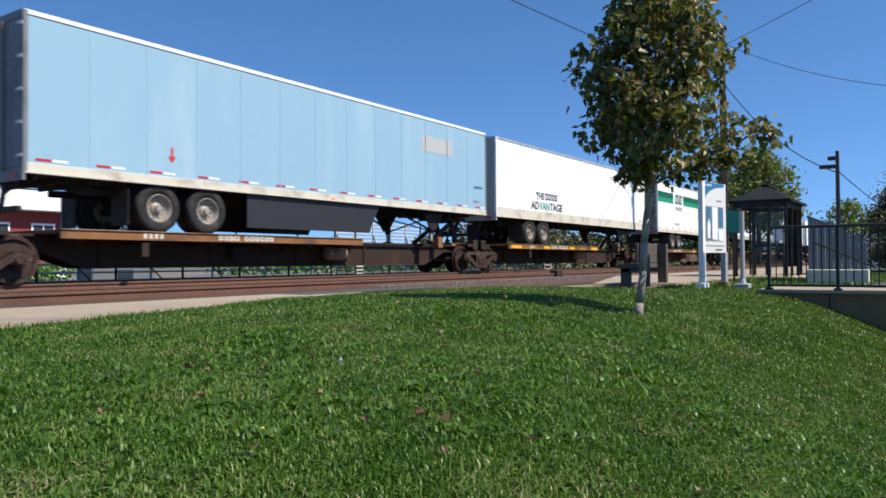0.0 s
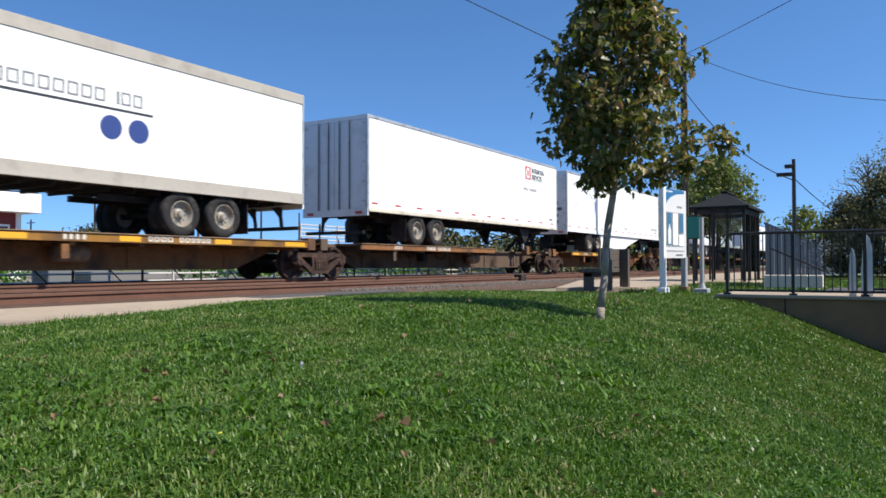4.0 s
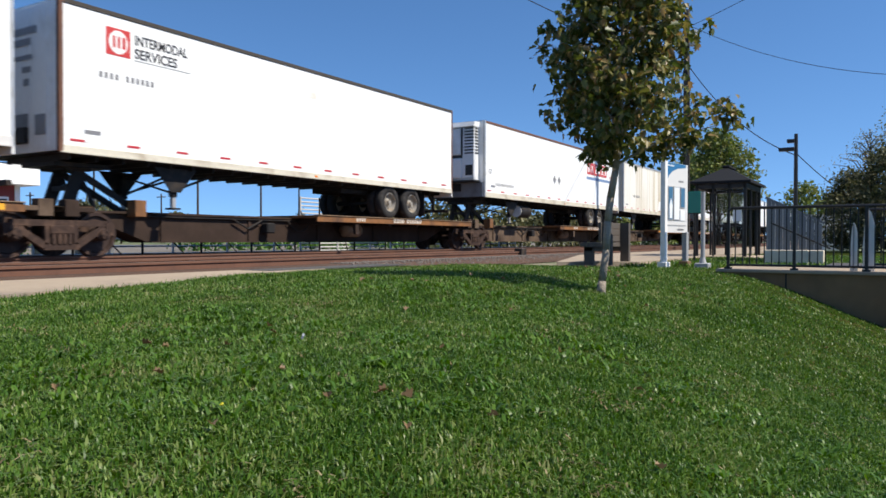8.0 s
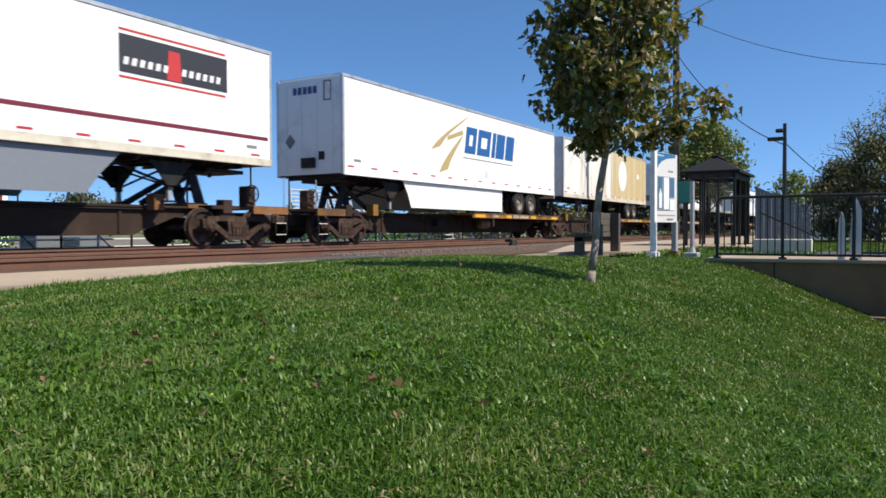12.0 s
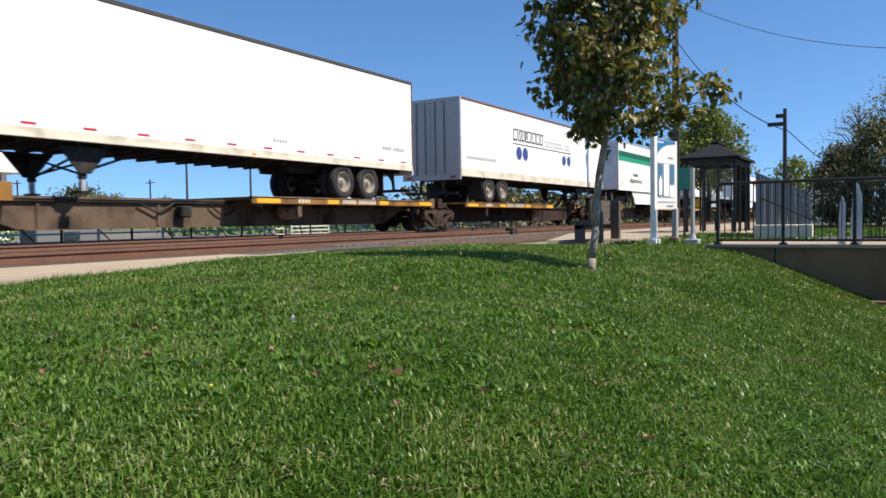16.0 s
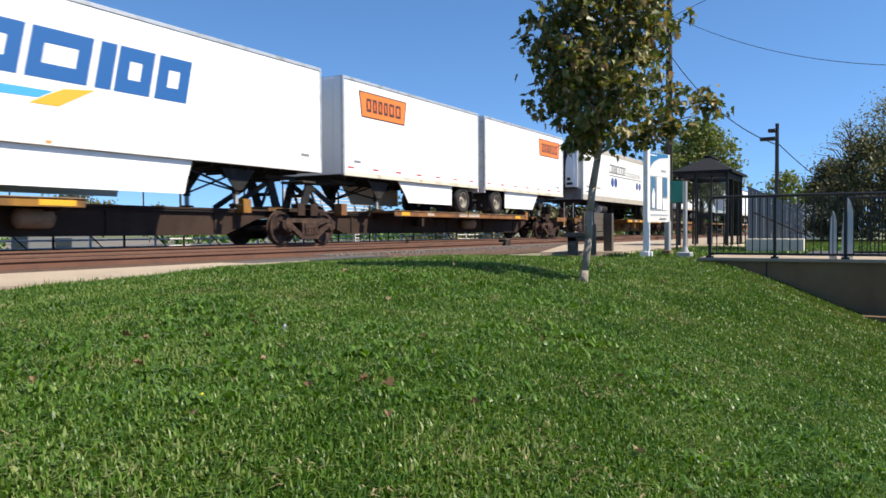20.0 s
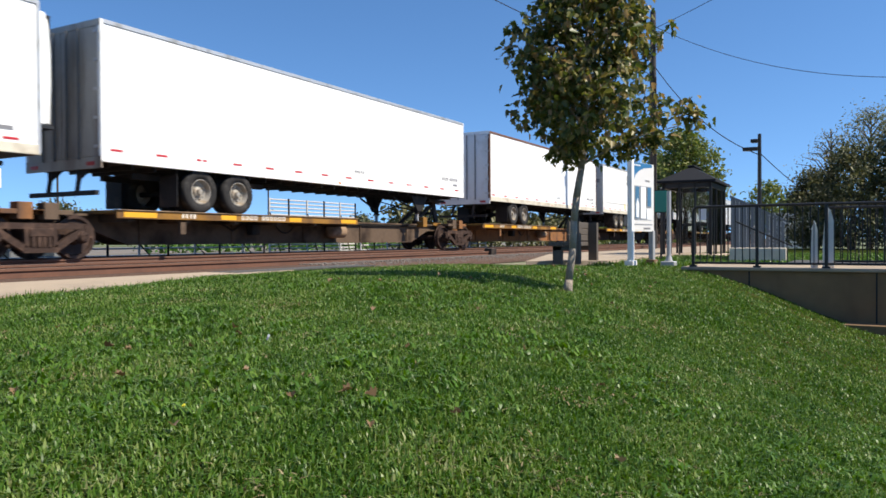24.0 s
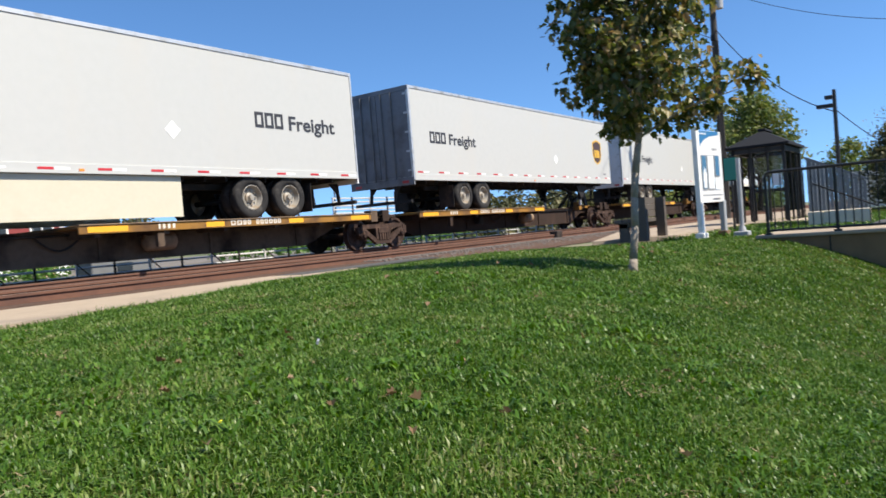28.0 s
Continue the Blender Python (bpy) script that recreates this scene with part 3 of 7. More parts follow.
def cooling_unit(t, spec, o2, zb, zt):
    """The nose-mounted cooling unit of a refrigerated trailer; o2 gives a distance out from the nose."""
    style = spec.get("unit_style", "framed")
    unit = spec.get("unit", white_paint)
    low, top = zb + 0.62, zt - 0.1
    ru = part("cooling_unit", boxm(-1.04, 1.04, o2(0.02), o2(0.36), low, top, 0.05), unit, t, "nose-mounted cooling unit")
    if style == "louvred":
        part("upper_cover", boxm(-1.03, 0.46, o2(0.34), o2(0.44), low + 1.02, top - 0.18, 0.05), unit, ru, "dull white upper cover")
        part("lower_cover", boxm(-1.03, 0.5, o2(0.34), o2(0.45), low + 0.08, low + 0.9, 0.06), unit, ru, "dented lower cover")
        part("cover_gap", boxm(-1.03, 0.55, o2(0.35), o2(0.4), low + 0.9, low + 1.02), reefer_black, ru, "dark gap between the covers")
        part("roof_cap", slab([(o2(0.0), top - 0.16), (o2(0.5), top - 0.16), (o2(0.42), top + 0.02), (o2(0.0), top + 0.06)], -1.06, 1.06), unit, ru, "sloping unit cap")
        side = part("louvre_panel", boxm(0.5, 1.05, o2(0.34), o2(0.42), low + 0.1, top - 0.18, 0.03), unit, ru)
        for k in range(9):
            part("louvre", boxm(0.62, 1.02, o2(0.42), o2(0.428), low + 1.05 + 0.12 * k, low + 1.105 + 0.12 * k), reefer_black, side)
            part("louvre", boxm(1.05, 1.056, o2(0.1), o2(0.36), low + 1.05 + 0.12 * k, low + 1.105 + 0.12 * k), reefer_black, side)
        part("side_slot", boxm(0.46, 0.54, o2(0.36), o2(0.43), low + 1.0, top - 0.2), reefer_black, ru)
        part("gauge_panel", boxm(0.66, 0.98, o2(0.42), o2(0.435), low + 0.22, low + 0.62), reefer_black, ru)
        part("wind_lip", boxm(-1.1, 1.1, o2(0.02), o2(0.5), low - 0.04, low + 0.03, 0.015), reefer_black, ru, "dark lower lip")
        return
    part("grille", boxm(-0.99, 0.34, o2(0.34), o2(0.4), low + 0.98, top - 0.06, 0.02), reefer_black, ru, "black mesh grille")
    part("lower_cover", boxm(-0.99, 0.34, o2(0.34), o2(0.42), low + 0.08, low + 0.97, 0.04), unit, ru, "pale lower cover")
    part("latch_hole", boxm(-0.18, -0.04, o2(0.42), o2(0.427), low + 0.2, low + 0.32), reefer_black, ru)
    part("grille_corner", slab([(o2(0.3), low + 1.0), (o2(0.42), low + 1.4), (o2(0.42), top - 0.06), (o2(0.3), top - 0.06)], 0.36, 1.02), reefer_black, ru, "black upper corner")
    # the rounded white side cover, tapering towards the top
    bm = bmesh.new()
    rings = []
    for z, xa, d in ((low + 0.06, 0.42, 0.46), (low + 0.9, 0.42, 0.49), (low + 1.5, 0.46, 0.49), (top - 0.32, 0.6, 0.47), (top - 0.14, 0.78, 0.44)):
        rings.append([bm.verts.new(p) for p in ((xa, o2(0.3), z), (xa + 0.05, o2(d), z), (0.93, o2(d), z), (1.05, o2(d - 0.1), z), (1.05, o2(0.3), z))])
    for a, b in zip(rings, rings[1:]):
        for k in range(5):
            bm.faces.new((a[k], a[(k + 1) % 5], b[(k + 1) % 5], b[k]))
    bm.faces.new(rings[0]), bm.faces.new(rings[-1])
    bmesh.ops.recalc_face_normals(bm, faces=bm.faces[:])
    cover = part("side_cover", bm, white_paint, ru, "rounded white side cover")
    part("gauge_panel", boxm(0.56, 0.76, o2(0.488), o2(0.496), low + 0.4, low + 0.56), reefer_black, cover)
    part("gauge_panel", boxm(0.54, 0.88, o2(0.488), o2(0.496), low + 0.16, low + 0.3), reefer_black, cover)
    if style == "framed":
        part("guard_frame", boxm(-1.08, -1.0, o2(0.02), o2(0.5), low, top + 0.06, 0.01), reefer_black, ru, "black guard frame")
        part("guard_frame", boxm(-1.0, 0.44, o2(0.38), o2(0.5), top - 0.02, top + 0.06, 0.01), reefer_black, ru, "black guard frame")
        part("guard_frame", boxm(0.35, 0.43, o2(0.3), o2(0.5), low, top + 0.06, 0.01), reefer_black, ru, "black guard frame")
        part("guard_frame", boxm(-1.0, 1.04, o2(0.1), o2(0.48), low - 0.05, low + 0.03, 0.01), reefer_black, ru, "black guard frame")
    else:
        for z in (low - 0.02, top + 0.05):
            part("guard_hoop", tube([(-1.1 * math.cos(math.pi * k / 10), o2(0.12 + 0.48 * math.sin(math.pi * k / 10) ** 0.5), z) for k in range(11)], 0.026), reefer_black, ru, "bent black guard hoop")
        part("guard_upright", rodm((-1.02, o2(0.34), low - 0.02), (-1.02, o2(0.34), top + 0.05), 0.02, seg=6), reefer_black, ru)


def trailer(y0, length, rear_first, spec):
    """A highway semi-trailer. u runs from its rear doors; near side is +x."""
    L = length
    lab = spec["label"]
    t = thing("semi_trailer", lab, "semi-trailer", "trailers on the train")
    Y = (lambda u: u) if rear_first else (lambda u: L - u)
    face = spec.get("paint", white_paint)
    zb, zt = 2.22, 5.2
    hw = 1.3
    part("body", boxm(-hw + 0.01, hw - 0.01, 0.02, L - 0.02, zb + 0.1, zt - 0.02), face, t)
    railm = spec.get("rail", cream_rail)
    for sx in (1, -1):
        part("bottom_rail", boxm(sx * (hw - 0.03), sx * (hw + 0.012), 0, L, zb, zb + spec.get("rail_h", 0.2), 0.006), railm, t, "weathered bottom side rail")
        part("top_rail", boxm(sx * (hw - 0.05), sx * (hw + 0.01), 0, L, zt - spec.get("top_h", 0.09), zt, 0.006), spec.get("top", alu), t)
        part("rail_lip", boxm(sx * (hw + 0.008), sx * (hw + 0.03), 0.02, L - 0.02, zb + 0.01, zb + 0.045), railm, t, "protruding lower lip of the side rail")
    part("roof", boxm(-hw + 0.05, hw - 0.05, 0.02, L - 0.02, zt - 0.02, zt + 0.015), alu, t)
    for yy in (0, L):
        for sx in (1, -1):
            part("corner_post", boxm(sx * (hw - 0.09), sx * (hw + 0.014), yy - 0.03 if yy else -0.03, yy + 0.06 if not yy else yy + 0.03, zb + 0.02, zt - 0.01, 0.01), spec.get("post", alu), t)
    # sheet seams or posts on the near side
    step = spec.get("seam", 1.22)
    if step:
        n = int(L / step)
        key = "seam%s%s" % (face.name, spec.get("seam_w", 0.035))
        seam = shared(key, lambda: boxm(0, 0.007, -spec.get("seam_w", 0.035) / 2, spec.get("seam_w", 0.035) / 2, zb + 0.2, zt - 0.09), face)
        for k in range(1, n):
            put("seam_strip", seam, t, pose(hw - 0.011, k * L / n, 0))
    # reflective tape along the bottom rail
    n = int(L / 1.15)
    for k in range(n):
        ya = 0.35 + k * (L - 0.9) / (n - 1)
        put("reflector", shared("red_tape", lambda: boxm(0, 0.004, -0.15, 0.15, -0.025, 0.025), red_tape), t, pose(hw + 0.013 if spec.get("tape_low") else hw - 0.009, ya, zb + (0.1 if spec.get("tape_low") else 0.27)))
        put("reflector", shared("white_tape", lambda: boxm(0, 0.004, -0.15, 0.15, -0.025, 0.025), white_tape), t, pose(hw + 0.013 if spec.get("tape_low") else hw - 0.009, ya + 0.31, zb + (0.1 if spec.get("tape_low") else 0.27)))
    # rear: doors, hinges, lock rods, bumper
    s = -1 if rear_first else 1
    yr = Y(0)
    door = spec.get("door", light_door)
    out = lambda d: yr + s * d
    part("rear_frame", boxm(-hw, hw, out(-0.02), out(0.035), zb - 0.12, zb + 0.12), door, t)
    part("rear_header", boxm(-hw, hw, out(-0.02), out(0.035), zt - 0.14, zt - 0.005), door, t)
    for sx in (1, -1):
        d = part("rear_door", boxm(sx * 0.012, sx * (hw - 0.09), out(0.0), out(0.03), zb + 0.13, zt - 0.15), door, t, "closed swing door")
        for xr in (0.22, 0.62):
            part("lock_rod", rodm((sx * xr, out(0.06), zb + 0.08), (sx * xr, out(0.06), zt - 0.12), 0.022, seg=6), rod_steel, d)
        for k in range(5):
            part("hinge", boxm(sx * (hw - 0.2), sx * (hw - 0.02), out(0.028), out(0.05), zb + 0.3 + k * 0.6, zb + 0.36 + k * 0.6), alu, d)
        part("guard_upright", beamm((sx * 0.5, out(-0.06), zb - 0.05), (sx * 0.5, out(0.03), zb - 0.62), 0.09, 0.06), black_steel, t)
        part("guard_gusset", slab([(out(-0.35), zb - 0.06), (out(0.02), zb - 0.06), (out(0.02), zb - 0.4)], sx * 0.5 - 0.03, sx * 0.5 + 0.03), black_steel, t)
        part("tail_lamp", boxm(sx * 0.85, sx * 1.1, out(0.035), out(0.05), zb - 0.06, zb + 0.02), red_vinyl, t, "red tail lamp")
    part("guard_bar", boxm(-1.15, 1.15, out(-0.03), out(0.06), zb - 0.68, zb - 0.58), spec.get("guard", black_steel), t, "rear underride guard")
    # nose
    yn = Y(L)
    so = -s
    o2 = lambda d: yn + so * d
    part("nose_panel", boxm(-hw + 0.06, hw - 0.06, o2(-0.01), o2(0.02), zb + 0.05, zt - 0.05), spec.get("nose", face), t)
    for k in range(4):
        xk = -0.9 + 0.6 * k
        part("nose_post", boxm(xk - 0.03, xk + 0.03, o2(0.02), o2(0.035), zb + 0.15, zt - 0.15), spec.get("nose", face), t)
    part("glad_hand_box", boxm(-0.25, 0.25, o2(0.02), o2(0.12), zb + 0.25, zb + 0.55), black_steel, t)
    if spec.get("nose_art"):
        spec["nose_art"](t, o2(0.04))
    if spec.get("door_art"):
        spec["door_art"](t, out(0.045))
    # floor, cross members, running gear
    part("floor", boxm(-hw + 0.02, hw - 0.02, 0.03, L - 0.03, zb + 0.02, zb + 0.09), black_steel, t)
    bm = bmesh.new()
    for k in range(int(L / 0.6)):
        box(bm, -1.1, 1.1, 0.27 + 0.6 * k, 0.33 + 0.6 * k, 2.13, 2.24)
    part("cross_member", bm, black_steel, t)["kind"] = "stuff"
    u1 = spec.get("axle", 2.8)
    axles = [u1, u1 + 1.24] if not spec.get("pup") else [1.15]
    for sx in (-0.52, 0.52):
        part("slider_rail", boxm(sx - 0.05, sx + 0.05, Y(u1 - 1.4 if u1 > 2 else 0.3), Y(axles[-1] + 1.6), 1.98, 2.12), black_steel, t)
    for u in axles:
        part("axle", rodm((-1.2, Y(u), 1.74), (1.2, Y(u), 1.74), 0.065, seg=10), black_steel, t)
        for sx in (1, -1):
            road_wheel(t, sx * 1.13, Y(u), 1.745, 0.51, spec.get("wheel", rim_white), sx)
            road_wheel(t, sx * 0.82, Y(u), 1.745, 0.51, rim_white, sx)
            part("spring_hanger", slab([(Y(u) - 0.25, 2.02), (Y(u) + 0.25, 2.02), (Y(u) + 0.08, 1.74), (Y(u) - 0.08, 1.74)], sx * 0.5 - 0.06, sx * 0.5 + 0.06), black_steel, t)
    for sx in (1, -1):
        uf = axles[0] - 0.72
        part("mud_flap", boxm(sx * 0.68, sx * 1.27, Y(uf), Y(uf - 0.02), 1.36, 2.1), black_steel if not spec.get("flap") else spec["flap"], t, "rubber mud flap")
    # landing gear near the nose
    ul = L - 2.9 if not spec.get("pup") else L - 2.2
    for sx in (1, -1):
        lg = part("landing_leg", boxm(sx * 0.9 - 0.07, sx * 0.9 + 0.07, Y(ul) - 0.07, Y(ul) + 0.07, 1.52, 2.1, 0.008), spec.get("leg", black_steel), t, "raised landing leg")
        part("inner_leg", boxm(sx * 0.9 - 0.045, sx * 0.9 + 0.045, Y(ul) - 0.045, Y(ul) + 0.045, 1.27, 1.53), galv, lg)
        part("leg_foot", boxm(sx * 0.9 - 0.12, sx * 0.9 + 0.12, Y(ul) - 0.12, Y(ul) + 0.12, 1.23, 1.27), black_steel, lg)
        part("leg_gusset", slab([(Y(ul) - 0.58, 2.16), (Y(ul) + 0.58, 2.16), (Y(ul) + 0.13, 1.62), (Y(ul) - 0.13, 1.62)], sx * 1.0 - 0.015, sx * 1.0 + 0.015), spec.get("gusset", black_steel), lg)
        part("leg_brace", beamm((sx * 0.85, Y(ul), 1.65), (sx * 0.7, Y(ul - 1.3), 2.08), 0.05, 0.05), black_steel, lg)
        part("cross_brace", beamm((sx * 0.9, Y(ul), 1.6), (-sx * 0.9, Y(ul), 2.05), 0.04, 0.04), black_steel, lg)
    part("kingpin_plate", boxm(-0.6, 0.6, Y(L - 0.3), Y(L - 1.5), 2.04, 2.13), black_steel, t)
    part("kingpin", rodm((0, Y(L - 0.9), 1.95), (0, Y(L - 0.9), 2.06), 0.05), black_steel, t)
    # side skirts
    sk = spec.get("skirt")
    if sk:
        m, ua, ub, depth, cut = sk
        for sx in (1, -1):
            part("side_skirt", slab([(Y(ua), 2.22), (Y(ub), 2.22), (Y(ub - cut), 2.22 - depth * 0.55), (Y(ub - cut * 1.6), 2.22 - depth), (Y(ua), 2.22 - depth)], sx * 1.2, sx * 1.225), m, t, "long side skirt")
    if spec.get("reefer"):
        cooling_unit(t, spec, o2, zb, zt)
        part("nose_lower_panel", boxm(-1.2, 1.2, o2(0.02), o2(0.06), zb + 0.02, zb + 0.58), dark_door, t, "dark lower nose panel")
        ta, tb = sorted((Y(ul - 0.75), Y(ul - 1.75)))
        tank = part("fuel_tank", rodm((0.88, ta, 1.8), (0.88, tb, 1.8), 0.27, seg=20), black_steel, t, "black fuel tank")
        part("tank_cap_end", rodm((0.88, ta - 0.03, 1.8), (0.88, ta, 1.8), 0.25, seg=20), white_tape, tank, "white tank end")
    # small plates and markings that trailers carry
    part("placard", boxm(hw - 0.01, hw - 0.005, Y(L - 0.5), Y(L - 0.85), zb + 0.42, zb + 0.5), spec.get("small", grey_text), t)
    part("side_marker", boxm(hw + 0.012, hw + 0.03, Y(L * 0.5) - 0.05, Y(L * 0.5) + 0.05, zb + 0.05, zb + 0.1), amber, t)
    if "marks" in spec:
        spec["marks"](t, L, hw - 0.008, zb, zt)
    TRAIN.append((t, TRACK_X, y0))
    return t


def rail_truck(parent, y):
    """A two-axle railway truck: bolster, two side frames with springs, two wheelsets."""
    b = part("truck", boxm(-0.95, 0.95, -0.22, 0.22, 0.62, 0.92, 0.03), truck_rust, parent, "brake-dusted cast steel truck")
    b.location = (0, y, 0)
    def frame_mesh():
        bm = bmesh.new()
        members = [((-0.98, 0.87), (0.98, 0.87), 0.13, 0.12), ((-0.36, 0.40), (0.36, 0.40), 0.13, 0.11), ((-0.29, 0.42), (-0.29, 0.84), 0.12, 0.09), ((0.29, 0.42), (0.29, 0.84), 0.12, 0.09)]
        for sy in (-1, 1):
            members += [((sy * 0.3, 0.41), (sy * 0.84, 0.76), 0.12, 0.13), ((sy * 0.82, 0.78), (sy * 1.12, 0.74), 0.12, 0.22)]
        for p, q, w, h in members:
            beam(bm, (0.05, *p), (0.05, *q), w, h)
        box(bm, 0.0, 0.14, -0.24, 0.24, 0.66, 0.82, 0.01)
        for k in range(4):
            box(bm, 0.1, 0.135, -0.2 + 0.11 * k, -0.13 + 0.11 * k, 0.46, 0.66)
        for sy in (-1, 1):
            box(bm, 0.09, 0.13, sy * 0.98 - 0.05, sy * 0.98 + 0.05, 0.6, 0.9)
        return bm
    fm = shared("truck_side_frame", frame_mesh, truck_rust)
    spring = shared("spring", lambda: lathe([(-0.14, 0.06), (-0.12, 0.075), (-0.1, 0.06), (-0.08, 0.075), (-0.06, 0.06), (-0.04, 0.075), (-0.02, 0.06), (0.0, 0.075), (0.02, 0.06), (0.04, 0.075), (0.06, 0.06), (0.08, 0.075), (0.1, 0.06)], seg=10), truck_rust)
    cap = shared("bearing_cap", lambda: lathe([(0, 0.14), (0.08, 0.14), (0.1, 0.11), (0.16, 0.1), (0.17, 0.05), (0.17, 0.0)], seg=16), truck_rust)
    for sx in (1, -1):
        put("side_frame", fm, b, pose(sx * 0.98, 0, 0, 0, 0, 0 if sx > 0 else 180), "cast side frame")
        for yy in (-0.16, 0.0, 0.16):
            put("spring", spring, b, pose(sx * 1.03, yy, 0.53, 0, 90, 0))
    whole = shared("wheelset", wheelset_mesh, wheel_steel)
    for yy in (-0.89, 0.89):
        w = put("wheelset", whole, b, pose(0, yy, RAIL_TOP + 0.457), "steel wheelset with dull red-brown wheel faces")
        SPINNING.append((w, yy, y))
        for sx in (1, -1):
            put("bearing", cap, b, pose(sx * 1.0, yy, RAIL_TOP + 0.457, 0, 0, 0 if sx > 0 else 180))
    return b


def wheelset_mesh():
    bm = rodm((-1.0, 0, 0), (1.0, 0, 0), 0.085, seg=12)
    for sx in (1, -1):
        w = lathe([(0.70, 0.0), (0.70, 0.47), (0.735, 0.485), (0.745, 0.457), (0.845, 0.452), (0.845, 0.385), (0.79, 0.36), (0.775, 0.17), (0.86, 0.12), (0.86, 0.0)], seg=32)
        if sx < 0:
            bmesh.ops.scale(w, vec=(-1, 1, 1), verts=w.verts)
        me = mesh_of(w, "tmp")
        bm.from_mesh(me)
        bpy.data.meshes.remove(me)
    for k in range(3):
        a = k * 2 * math.pi / 3
        box(bm, 1.165, 1.185, 0.06 * math.cos(a) - 0.018, 0.06 * math.cos(a) + 0.018, 0.06 * math.sin(a) - 0.018, 0.06 * math.sin(a) + 0.018)
    return bm


def hitch(parent, y, toward, paint):
    """The folding stand that carries a trailer's kingpin; its long brace runs towards +1 or -1."""
    q = toward
    h = part("hitch", boxm(-0.44, 0.44, y - 0.3, y + 0.3, 1.98, 2.06, 0.02), black_steel, parent, "black trailer hitch stand")
    part("hitch_foot", boxm(-0.5, 0.5, y - 0.3, y + 0.3, 1.12, 1.26, 0.01), paint, h)
    for sx in (-0.34, 0.34):
        part("hitch_leg", slab([(y - 0.06 * q, 2.0), (y + 0.2 * q, 2.0), (y - 0.06 * q, 1.2), (y - 0.34 * q, 1.2)], sx - 0.035, sx + 0.035), black_steel, h)
        part("hitch_brace", beamm((sx * 0.9, y + 0.12 * q, 1.94), (sx * 0.9, y + 1.5 * q, 1.2), 0.08, 0.13), black_steel, h)
        part("hitch_strut", beamm((sx, y + 0.1 * q, 1.9), (sx, y + 0.42 * q, 1.24), 0.05, 0.07), black_steel, h)
    part("hitch_cross_tie", beamm((-0.34, y - 0.12 * q, 1.62), (0.34, y - 0.12 * q, 1.62), 0.06, 0.1), black_steel, h)
    part("hitch_anchor", boxm(0.42, 0.72, y + 1.3 * q - 0.14, y + 1.3 * q + 0.14, 1.05, 1.42, 0.01), paint, h)


